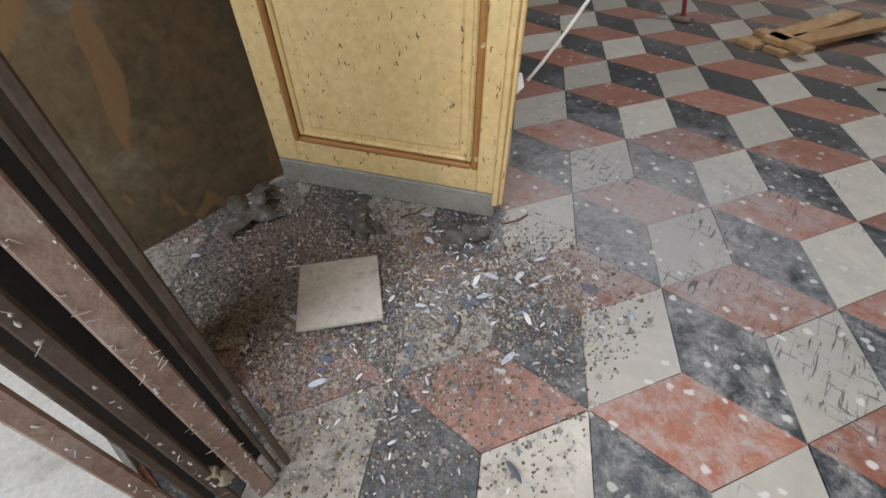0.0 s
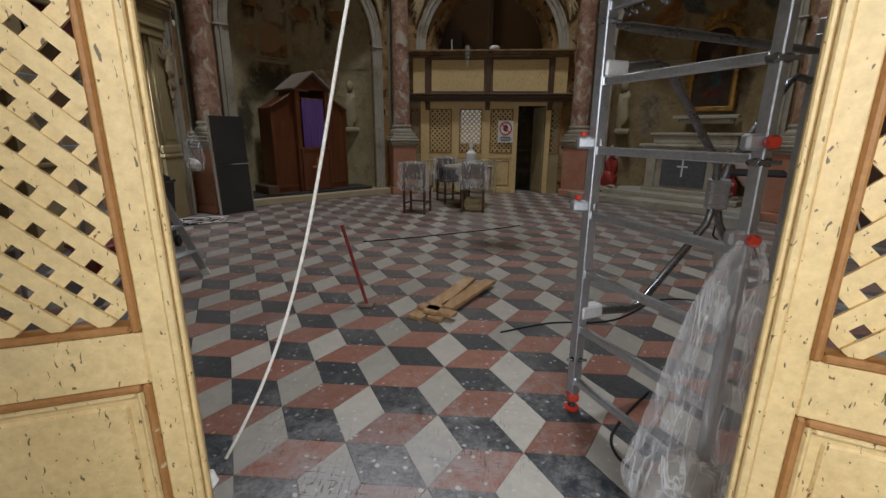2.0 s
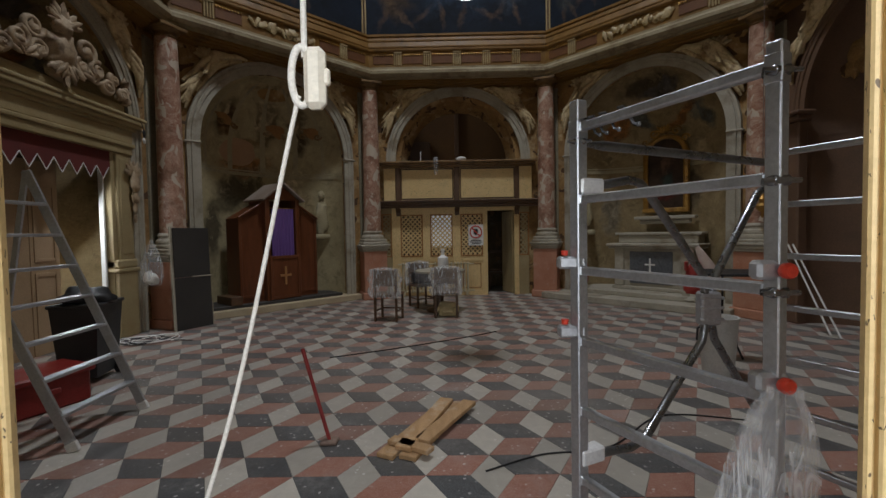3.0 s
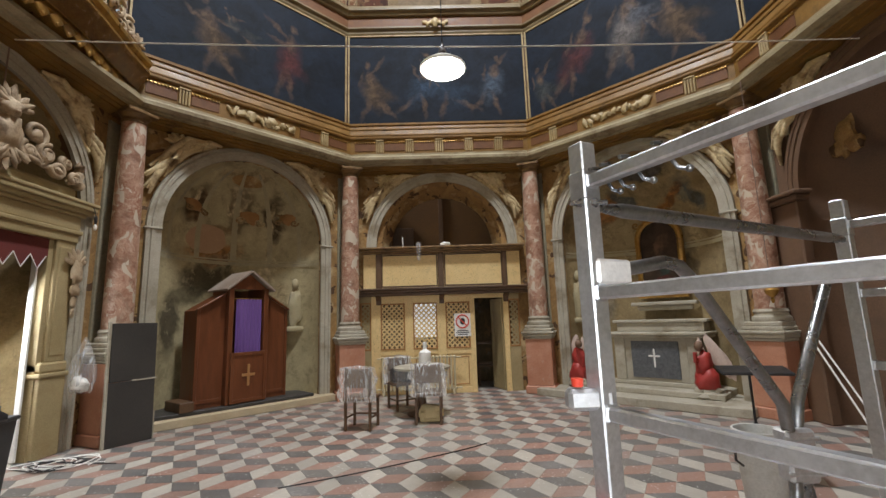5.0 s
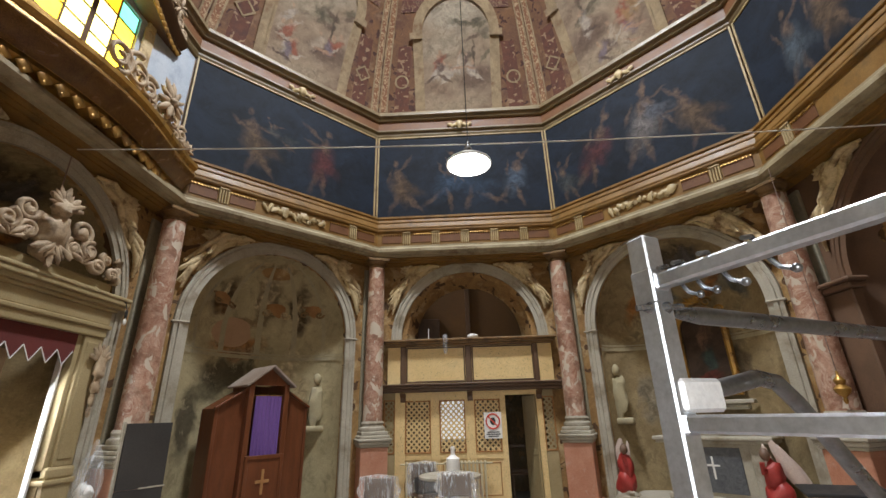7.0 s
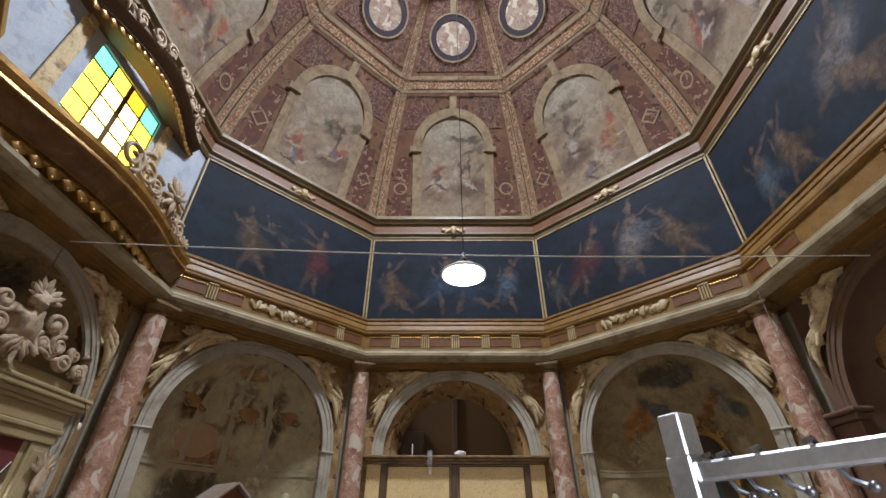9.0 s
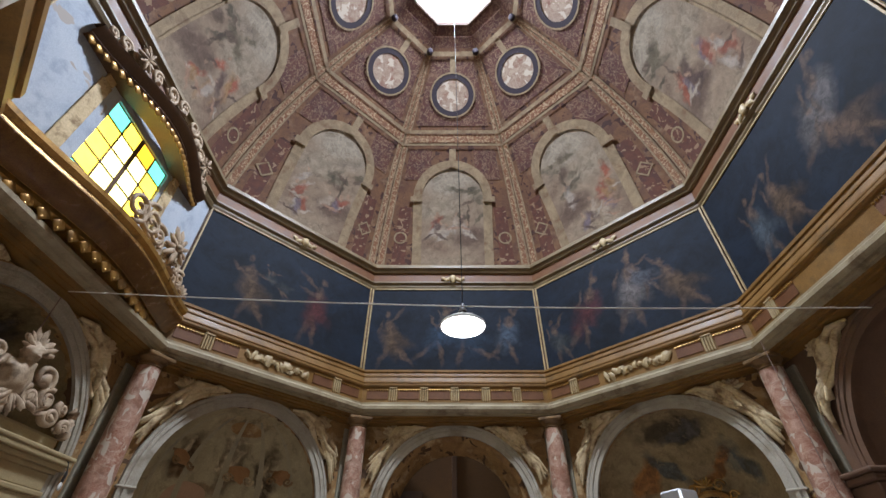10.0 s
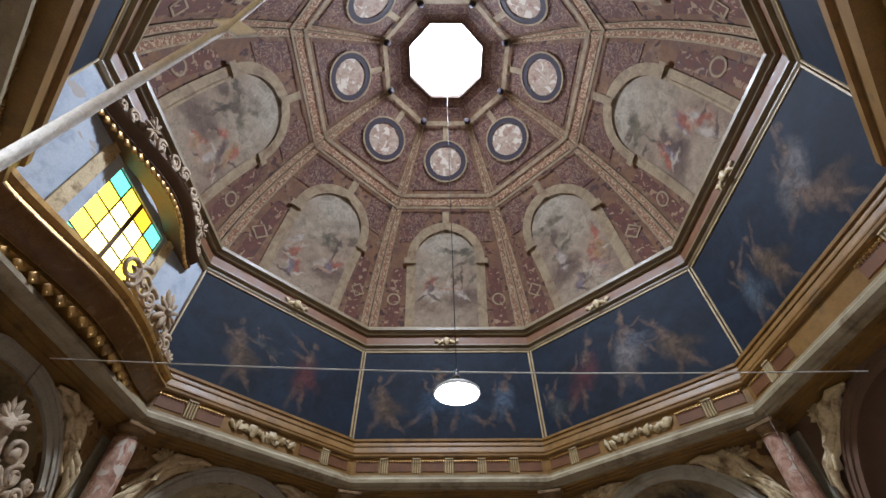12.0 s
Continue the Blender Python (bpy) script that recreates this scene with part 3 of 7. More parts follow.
M_RIB = mat("painted_rib", (0.33, 0.28, 0.16), (0.45, 0.39, 0.25), 2.0, 0.9, stain=((0.20, 0.18, 0.13), 2.0, 0.5, 0.7))
for k in (1, 2, 3, 5, 6, 7):
    w = MB()
    w.grid(lambda a, b: niche_point(2 * a - 1, b * ZN), 28, 34)
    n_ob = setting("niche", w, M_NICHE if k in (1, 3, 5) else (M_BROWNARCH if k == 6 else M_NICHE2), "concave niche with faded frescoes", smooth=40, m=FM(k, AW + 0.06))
    w = MB()
    for uu in ((-0.62, -0.3, 0.02, 0.34, 0.66) if k in (1, 3, 5) else ()):
        w.grid(lambda a, b: niche_point(uu + (a - 0.5) * 0.05, ZA - 0.35 + b * (ZN - ZA - 0.2), off=0.012), 2, 14)
    w.grid(lambda a, b: niche_point(2 * a - 1, ZA - 0.45 + b * 0.07, off=0.012), 28, 1)
    w.grid(lambda a, b: niche_point(2 * a - 1, ZA - 0.36 + b * 0.03, off=0.020), 28, 1)
    setting("niche_trim", w, M_RIB if k != 6 else M_BROWNARCH, "painted ribs and string course", smooth=40, m=FM(k, AW + 0.06))

# entablature round the room
w = MB().sweep8([(5.32, 5.00), (5.10, 5.02), (5.10, 5.045), (5.02, 5.05), (5.02, 5.075), (4.97, 5.085), (4.97, 5.12)])
setting("cornice", w, M_FRIEZE, "brown and gilt fillets under the architrave")
w = MB().sweep8([(4.97, 5.12), (4.92, 5.13), (4.91, 5.16), (4.86, 5.165), (4.83, 5.19), (4.80, 5.215), (4.80, 5.265), (4.815, 5.27), (4.815, 5.285), (4.86, 5.31), (4.90, 5.35), (4.90, 5.37), (4.92, 5.375), (4.92, 5.40), (4.98, 5.42)])
setting("cornice", w, M_ARCHITRAVE, "weathered pale grey architrave moulding")
w = MB().sweep8([(4.98, 5.42), (4.98, 5.75)])
setting("frieze", w, M_FRIEZE, "ochre and gilt frieze")
w = MB().sweep8([(4.98, 5.75), (4.95, 5.76), (4.93, 5.79), (4.93, 5.83), (4.975, 5.84), (4.975, 5.86), (4.96, 5.865), (4.96, 5.89), (4.99, 5.90), (5.015, 6.02), (5.00, 6.025), (5.00, 6.05), (5.03, 6.06), (5.045, 6.14), (5.02, 6.15), (5.02, 6.20), (5.06, 6.21), (5.46, 6.21)])
setting("cornice", w, M_FRIEZE, "brown and gilt sloping cornice")
w = MB().sweep8([(5.06, 6.216), (4.82, 6.216), (4.80, 6.20), (4.80, 6.10), (4.84, 6.08), (4.84, 5.86), (4.80, 5.84), (4.80, 5.76), (4.99, 5.745)], ks=(3, 5))
setting("cornice", w, M_FRIEZE, "brown and gilt projecting cornice beside the entrance")

# drum
w = MB().sweep8([(5.43, 6.1), (5.43, 8.9)], ks=(0, 1, 3, 4, 5, 6, 7))
setting("drum_wall", w, M_BROWNWOOD, "drum wall behind the canvases")
w = MB().sweep8([(5.43, 8.70), (5.39, 8.72), (5.36, 8.78), (5.36, 8.84), (5.30, 8.88), (5.30, 8.92)])
setting("drum_cornice", w, M_CORNICE, "grey and gilt moulding below the dome")
w = MB().sweep8([(5.30, 8.92), (5.34, 8.95), (5.34, 9.20)])
setting("drum_cornice", w, M_FRIEZERED, "red-brown fluted band")
w = MB().sweep8([(5.34, 9.20), (5.28, 9.22), (5.26, 9.28), (5.20, 9.32), (5.20, 9.40), (5.26, 9.44), (5.30, 9.50), (5.50, 9.52)])
setting("drum_cornice", w, M_CORNICE, "grey moulding at the foot of the dome")

# dome: one mesh; (u, s) run across a face and up its curve
def dome_at(s):
    return (0.856 * s**3 - 3.342 * s * s - 1.391 * s + 5.48, -0.222 * s**3 - 1.118 * s * s + 6.693 * s + 9.5)


def dome_pt(k, u, s, off=0.0):
    a, z = dome_at(s)
    a2, z2 = dome_at(s + 0.01)
    ln = math.hypot(a2 - a, z2 - z)
    return FM(k, a - off * (z2 - z) / ln) @ Vector((u, 0, z + off * (a2 - a) / ln))


D_GROUND = mat("dome_dull_red", (0.075, 0.028, 0.016), (0.185, 0.095, 0.045), 2.2, 0.9, bump=0.1, dist=1.2, stain=((0.27, 0.185, 0.11), 2.6, 0.54, 0.55), chips=((0.055, 0.022, 0.016), 5.0, 0.60, (1, 1, 1)))
D_STUCCO = mat("dome_stucco_bands", (0.15, 0.10, 0.052), (0.33, 0.25, 0.15), 3.2, 0.9, bump=0.15, dist=0.8, stain=((0.14, 0.07, 0.035), 3.0, 0.53, 0.75))
D_DARK = mat("dome_dark_panels", (0.055, 0.018, 0.012), (0.13, 0.05, 0.03), 4.0, 0.9, dist=1.0, chips=((0.24, 0.15, 0.09), 7.0, 0.60, (1, 1, 1)))
D_RING = mat("dome_slate_ring", (0.020, 0.014, 0.022), (0.036, 0.026, 0.036), 4.0, 0.9)
D_LUNETTE = []
for k in range(8):
    rr = random.Random(60 + k)
    side = rr.choice((-1, 1))
    fb = [(0.0, 12.0, 0.0, 1.0, 0.50, (0.40, 0.345, 0.265)), (-side * 0.35, 11.3, 0.25, 0.8, 0.38, (0.36, 0.295, 0.215)), (side * 0.3, 11.75, 0.5, 0.6, 0.14, (0.27, 0.215, 0.16))]
    for _ in range(9):
        fb.append((side * rr.uniform(0.0, 0.9), rr.uniform(10.95, 11.85), rr.uniform(-0.5, 0.9), rr.uniform(0.14, 0.36), rr.uniform(0.05, 0.12), rr.choice(((0.115, 0.10, 0.07), (0.16, 0.135, 0.09), (0.14, 0.10, 0.075), (0.20, 0.165, 0.115)))))
    fb += [(side * 0.45, 10.9, 1.5, 0.60, 0.05, (0.10, 0.075, 0.055)), (0.0, 9.72, 0.12 * side, 0.95, 0.17, (0.34, 0.265, 0.185)), (side * 0.5, 10.45, 0.3, 0.65, 0.36, (0.15, 0.10, 0.075)), (-side * 0.5, 10.2, -0.3, 0.5, 0.25, (0.24, 0.165, 0.115))]
    for _ in range(10):
        fx, fz = rr.uniform(-0.75, 0.75), rr.uniform(9.9, 10.95)
        c = rr.choice(((0.33, 0.105, 0.065), (0.42, 0.36, 0.30), (0.12, 0.08, 0.07), (0.40, 0.32, 0.24), (0.19, 0.15, 0.17), (0.33, 0.20, 0.10), (0.29, 0.10, 0.065)))
        fb.append((fx, fz, 1.57 + rr.uniform(-0.9, 0.9), rr.uniform(0.20, 0.36), rr.uniform(0.08, 0.14), c))
        fb.append((fx + rr.uniform(-0.2, 0.2), fz - 0.14, rr.uniform(-0.8, 0.8), rr.uniform(0.16, 0.30), 0.05, rr.choice(((0.44, 0.37, 0.29), (0.36, 0.22, 0.15), (0.11, 0.075, 0.06)))))
        fb.append((fx + rr.uniform(-0.08, 0.08), fz + rr.uniform(0.2, 0.3), 0, 0.06, 0.065, (0.38, 0.25, 0.17)))
    D_LUNETTE.append(painting("faded_lunette_fresco_" + NAMES[k], (0.19, 0.13, 0.09), (0.33, 0.255, 0.18), fb, 1.2, 0.9, k, 6.0, 0.26, (0.5, 1.15, 0.9), 0.68))
D_MEDAL = mat("fresco_medallion", (0.19, 0.11, 0.075), (0.39, 0.31, 0.235), 4.2, 0.9, dist=1.6, stain=((0.17, 0.06, 0.04), 4.0, 0.53, 0.8), chips=((0.46, 0.39, 0.31), 4.6, 0.57, (1, 1, 1)))
D_SCROLL = mat("painted_scrollwork", (0.055, 0.018, 0.016), (0.12, 0.05, 0.034), 3.0, 0.9, veins=((0.27, 0.18, 0.11), 5.5, 0.035), stain=((0.20, 0.12, 0.07), 2.2, 0.58, 0.6))
D_FRETS = mat("painted_meander", (0.14, 0.055, 0.03), (0.24, 0.12, 0.06), 6.0, 0.9, chips=((0.38, 0.27, 0.16), 20.0, 0.54, (1, 1, 1)), stain=((0.30, 0.21, 0.13), 2.4, 0.55, 0.6))
dm = MB()
DN = 30
for k in range(8):
    def surf(u0, u1, s0, s1, mi, off, nu=2, ns=8, rel=False):
        """A patch; with rel its u run as parts of the face's half width."""
        def fn(a, b):
            s = s0 + (s1 - s0) * b
            h = dome_at(s)[0] * T8 if rel else 1.0
            return dome_pt(k, (u0 + (u1 - u0) * a) * h, s, off)
        dm.grid(fn, nu, ns, mi)
    def disc(uc, sc, r0, r1, mi, off, n=28):
        for i in range(n):
            an = [2 * math.pi * (i + j) / n for j in (0, 1)]
            ps = [(uc + r * math.cos(t), sc + r * math.sin(t) / 6.9) for r in (r0, r1) for t in an]
            dm.add([dome_pt(k, p, s, off) for p, s in ps], [(0, 1, 3, 2)], mi)
    def arch_panel(r0, r1, s_base, s_spring, mi, off, n=18):
        """A ring, or with r0 = 0 a filled panel, of arched outline."""
        def line(r):
            pts = [(-r, s_base + (s_spring - s_base) * i / 8) for i in range(8)]
            pts += [(-r * math.cos(math.pi * i / n), s_spring + r * math.sin(math.pi * i / n) / 6.9) for i in range(n + 1)]
            return pts + [(r, s_spring - (s_spring - s_base) * i / 8) for i in range(1, 9)]
        A, B = line(r1), line(r0) if r0 else [(0.0, s) for _, s in line(r1)]
        w = len(A)
        dm.add([dome_pt(k, p, s, off) for p, s in A] + [dome_pt(k, p, s, off) for p, s in B], [(i, i + 1, w + i + 1, w + i) for i in range(w - 1)], mi)
    surf(-1.0, 1.0, 0.0, 1.0, 0, 0.0, 8, DN, True)
    for s in (-1, 1):
        surf(s * 0.985, s * 0.88, 0.0, 1.0, 1, 0.035, 1, DN, True)
        surf(s * 0.965, s * 0.90, 0.02, 0.97, 8, 0.042, 1, DN, True)
        surf(s * 0.62, s * 0.80, 0.015, 0.13, 3, 0.012, 1, 4, True)
        surf(s * 0.62, s * 0.80, 0.155, 0.29, 3, 0.012, 1, 4, True)
        surf(s * 0.40, s * 0.82, 0.42, 0.56, 7, 0.010, 3, 4, True)
        um = s * 1.56
        nn, kk = (20, 1.0) if k % 2 == 0 else (4, 1.2)
        disc(um, 0.145, 0.15 * kk, 0.20 * kk, 1, 0.022, nn)
        disc(um, 0.145, 0.0, 0.15 * kk, 3, 0.018, nn)
    arch_panel(0.0, 0.97, 0.005, 0.335, 10 + k, 0.016)
    arch_panel(0.95, 1.20, 0.005, 0.335, 1, 0.030)
    arch_panel(0.93, 0.99, 0.005, 0.335, 1, 0.045)
    for s in (-1, 1):
        dm.grid(lambda a, b: dome_pt(k, s * (0.92 + 0.36 * a), 0.315 + 0.025 * b, 0.07), 1, 1, 1)
    surf(-0.1, 0.1, 0.475, 0.56, 1, 0.06, 1, 2)
    surf(-1.0, 1.0, 0.575, 0.585, 1, 0.05, 6, 1, True)
    surf(-0.88, 0.88, 0.59, 0.625, 8, 0.03, 6, 1, True)
    surf(-1.0, 1.0, 0.63, 0.645, 1, 0.05, 6, 1, True)
    surf(-0.80, 0.80, 0.665, 0.95, 7, 0.010, 6, 8, True)
    disc(0, 0.80, 0.0, 0.50, 9, 0.020)
    disc(0, 0.80, 0.49, 0.65, 4, 0.032)
    disc(0, 0.80, 0.64, 0.69, 1, 0.040)
    surf(-0.08, 0.08, 0.90, 0.97, 1, 0.03, 1, 2)
    surf(-1.0, 1.0, 0.965, 0.985, 1, 0.05, 4, 1, True)
    dm.blob(dome_pt(k, 0.98 * dome_at(0.985)[0] * T8, 0.985, 0.06), (0.10, 0.10, 0.12), (0, 0, 0), 0.2, k, 10, 4)
tagged(part("ceiling", dm, [D_GROUND, D_STUCCO, D_STUCCO, D_DARK, D_RING, D_GROUND, D_GROUND, D_SCROLL, D_FRETS, D_MEDAL] + D_LUNETTE, None, "octagonal frescoed dome with painted arches and medallions", 50), kind="structure")
b = MB()
b.add([FM(k, 1.08) @ Vector((1.08 * T8, 0, 15.36)) for k in range(8)], [tuple(range(8))])
lg = thing("lantern_window", pose(0, 0, 0), "daylit frosted glazing closing the lantern", "window", kind="structure")
part("pane", b, glow("daylit_frosted_lantern_glass", (0.93, 0.95, 1.0), 5.0), lg)
w = MB().sweep8([(1.62, 14.84), (1.60, 14.86), (1.36, 15.02), (1.34, 15.05), (1.12, 15.17), (1.08, 15.17)])
setting("lantern_collar", w, D_SCROLL, "painted scrollwork collar under the lantern")
w = MB().sweep8([(1.10, 15.165), (1.06, 15.165), (1.06, 15.6)])
setting("lantern_shaft", w, mat("brown_lantern_plaster", (0.16, 0.12, 0.10), (0.25, 0.19, 0.15), 2, 0.9, stain=((0.12, 0.085, 0.07), 2.4, 0.5, 0.7)), "brown painted octagonal lantern shaft")

# ---- columns ----
def column(m):
    t = thing("column", m, "engaged column of veined pink marble on a red stone pedestal", "column", "columns at the corners of the room")
    b = MB()
    b.box((-0.31, -0.31, 0), (0.31, 0.31, 0.16), 0.015)
    b.box((-0.27, -0.27, 0.16), (0.27, 0.27, 1.12), 0.012)
    part("pedestal", b, M_REDSTONE, t, "red stone pedestal")
    b = MB()
    for i, (h0, h1, w) in enumerate(((1.12, 1.17, 0.29), (1.17, 1.23, 0.32), (1.23, 1.28, 0.34), (1.28, 1.34, 0.30), (1.34, 1.41, 0.27))):
        b.box((-w, -w, h0), (w, w, h1), 0.014)
    b.lathe([(0.255, 1.41), (0.265, 1.44), (0.255, 1.48), (0.225, 1.50), (0.22, 1.53), (0.235, 1.56), (0.215, 1.60)], 28)
    part("base", b, M_STONE, t, "moulded grey stone base", 35)
    b = MB()
    n = 24
    b.lathe([(0.200 - 0.028 * (i / n) ** 1.8, 1.60 + i * (4.86 - 1.60) / n) for i in range(n + 1)], 28)
    part("shaft", b, M_MARBLE, t, smooth=35)
    b = MB()
    b.lathe([(0.172, 4.86), (0.19, 4.875), (0.172, 4.89), (0.172, 4.94), (0.20, 4.965), (0.225, 5.0)], 28)
    b.box((-0.24, -0.24, 5.0), (0.24, 0.24, 5.06), 0.012)
    part("capital", b, M_CAP, t, "worn gilt capital", 35)
    return t


first_col = None
for k in range(8):
    if k in (3, 4):
        continue
    m = FM(k, 4.98) @ Matrix.Translation((4.98 * T8, 0, 0)) @ pose(0, 0, 0, 0, 0, -22.5)
    if first_col is None:
        first_col = column(m)
    else:
        copy_thing(first_col, m)

# grey pilaster strips and ochre stuccoes either side of the columns
for k in range(8):
    if k == 4:
        continue
    b = MB()
    for s in (-1, 1):
        b.box((s * 2.06 - 0.13, -0.045, 1.2), (s * 2.06 + 0.13, 0.02, 4.9), 0.01)
    setting("pilaster_trim", b, M_PLASTER, "flat grey plaster strip behind the columns", m=FM(k, AW))
    rr = random.Random(20 + k)
    for s in (-1, 1):
        t = thing("spandrel_stucco", FM(k, AW), "cream stucco drapery relief over the arch", "relief", "stuccoes over the arches")
        def spot(r, deg, y=-0.05):
            x_, z_ = r * math.cos(radians(deg)), ZA + r * math.sin(radians(deg))
            return Vector((s * min(x_, 1.93), y, min(z_, 4.95)))
        for i in range(6):
            b = MB()
            r0, w0, ph = 1.80 + 0.045 * i, rr.uniform(0.035, 0.055), rr.uniform(0, 6)
            pts = [spot(r0 + 0.03 * math.sin(ph + 0.9 * j), 30 + 4.6 * j + rr.uniform(-1, 1), -0.05 - 0.05 * math.sin(ph + j)) for j in range(9)]
            b.tube(pts, [w0 * (0.5 + 0.7 * math.sin(math.pi * (j + 0.7) / 9.5)) for j in range(9)], 8)
            part("drapery", b, M_STUCCO, t, smooth=60)
        for i in range(5):
            b = MB()
            p0, p1 = spot(1.90, 36 + i), spot(1.82 + 0.055 * i, 17 + 2 * i + rr.uniform(-2, 2))
            md = (p0 + p1) / 2 + Vector((s * rr.uniform(-0.05, 0.05), -0.07, 0))
            b.tube([p0, md, p1], [0.05, rr.uniform(0.045, 0.065), 0.02], 8)
            part("drapery_fall", b, M_STUCCO, t, smooth=60)
        b = MB()
        c_ = spot(1.95, 50)
        b.blob(c_, (0.13, 0.10, 0.22), (0, s * -0.8, 0), 0.5, rr.random() * 90, 16)
        part("drapery_knot", b, M_STUCCO, t, smooth=60)
        for i in range(5):
            b = MB()
            d_ = Vector((s * math.cos(0.25 + 0.28 * i), 0, math.sin(0.25 + 0.28 * i)))
            e_ = c_ + d_ * 0.16
            e_.x, e_.z = max(-1.90, min(1.90, e_.x)), min(e_.z, 4.88)
            b.blob(e_, (0.17, 0.04, 0.045), (0, -s * (0.25 + 0.28 * i), 0), 0.5, i + 40 * rr.random(), 12)
            part("feathered_leaf", b, M_STUCCO, t, smooth=60)
        for q0, q1, q2, w0 in ((54, 62, 69, 0.05), (46, 40, 44, 0.045)):
            b = MB()
            b.tube([spot(1.93, q0, -0.1), spot(1.86, q1, -0.17), spot(1.80, q2, -0.08)], [w0, w0 * 0.9, w0 * 0.5], 10)
            part("limb_fold", b, M_STUCCO, t, smooth=60)

# triglyphs and recessed panels of the frieze
fr = MB()
fp = MB()
for k in range(8):
    plain = k % 2 == 1 or k == 6
    for i in (-2, 2) if plain else range(-2, 3):
        u = i * 0.69
        for d in (-0.072, -0.024, 0.024, 0.072):
            fr.box((u - 0.015 + d, -0.035, 5.44), (u + 0.015 + d, 0.0, 5.74), 0.008, 0, FM(k, 4.98))
        fr.box((u - 0.09, -0.045, 5.72), (u + 0.09, 0.0, 5.752), 0.006, 0, FM(k, 4.98))
    for i in (-3, -2, 1, 2) if plain else range(-3, 3):
        u = (i + 0.5) * 0.69
        fp.box((u - 0.235, -0.012, 5.485), (u + 0.235, 0.0, 5.70), 0.006, 0, FM(k, 4.98))
        for j in range(-4, 5):
            fp.blob((u + j * 0.055, -0.018, 5.69), (0.024, 0.02, 0.022), (0, 0, 0), 0.1, j, 6, 1, FM(k, 4.98))
fs = MB()
rr = random.Random(15)
for k in (1, 7, 3, 5):
    for i in range(13):
        fs.blob((-0.62 + 0.103 * i, -0.015, 5.58 + rr.uniform(-0.05, 0.05)), (rr.uniform(0.04, 0.10), 0.03, rr.uniform(0.04, 0.11)), (0, rr.uniform(-1, 1), 0), 0.9, i + k, 10, 0, FM(k, 4.98))
setting("frieze_trim", fs, M_TRIGLYPH, "worn grey stucco garland on the frieze", smooth=60)
setting("frieze_trim", fr, M_TRIGLYPH, "pale fluted triglyphs")
setting("frieze_trim", fp, [M_FRIEZERED, M_GOLD], "red-brown panels with gilt beading")

# ---- canvases of the drum ----
FL, RD, WH, BL, OC, GR = (0.20, 0.125, 0.08), (0.13, 0.034, 0.034), (0.23, 0.205, 0.195), (0.045, 0.085, 0.15), (0.16, 0.10, 0.055), (0.075, 0.085, 0.085)
FD = (0.15, 0.095, 0.065)
NAVY1, NAVY2 = (0.005, 0.008, 0.014), (0.013, 0.022, 0.040)


def painted_figure(x, z, h, c, lean=0.0, arm=0.5, stride=0.3):
    """Soft shapes of a draped form of height h, standing at z."""
    up = math.pi / 2 + lean
    tx, tz = x - math.sin(lean) * 0.62 * h, z + 0.62 * h
    hx = x - math.sin(lean) * 0.92 * h
    return [(x - stride * 0.25 * h, z + 0.20 * h, up - stride, 0.24 * h, 0.05 * h, FD), (x + stride * 0.25 * h, z + 0.20 * h, up + stride, 0.24 * h, 0.045 * h, FL),
            (x + 0.12 * h, z + 0.46 * h, up + 0.9, 0.26 * h, 0.10 * h, tuple(v * 0.6 for v in c)), (x, z + 0.36 * h, up + 0.1, 0.26 * h, 0.15 * h, tuple(v * 0.7 for v in c)), (tx, tz - 0.10 * h, up, 0.26 * h, 0.16 * h, c), (tx, tz + 0.10 * h, up + 0.1, 0.13 * h, 0.075 * h, FL if c != FL else WH),
            (tx + 0.20 * h * math.cos(arm), tz + 0.14 * h + 0.20 * h * math.sin(arm), arm, 0.20 * h, 0.036 * h, FD), (tx - 0.16 * h, tz + 0.08 * h, 2.4 - arm, 0.16 * h, 0.03 * h, FD), (hx, z + 0.94 * h, up, 0.065 * h, 0.05 * h, FL)]


def painted_group(*figs):
    out = []
    for f in figs:
        out += painted_figure(*f)
    return out


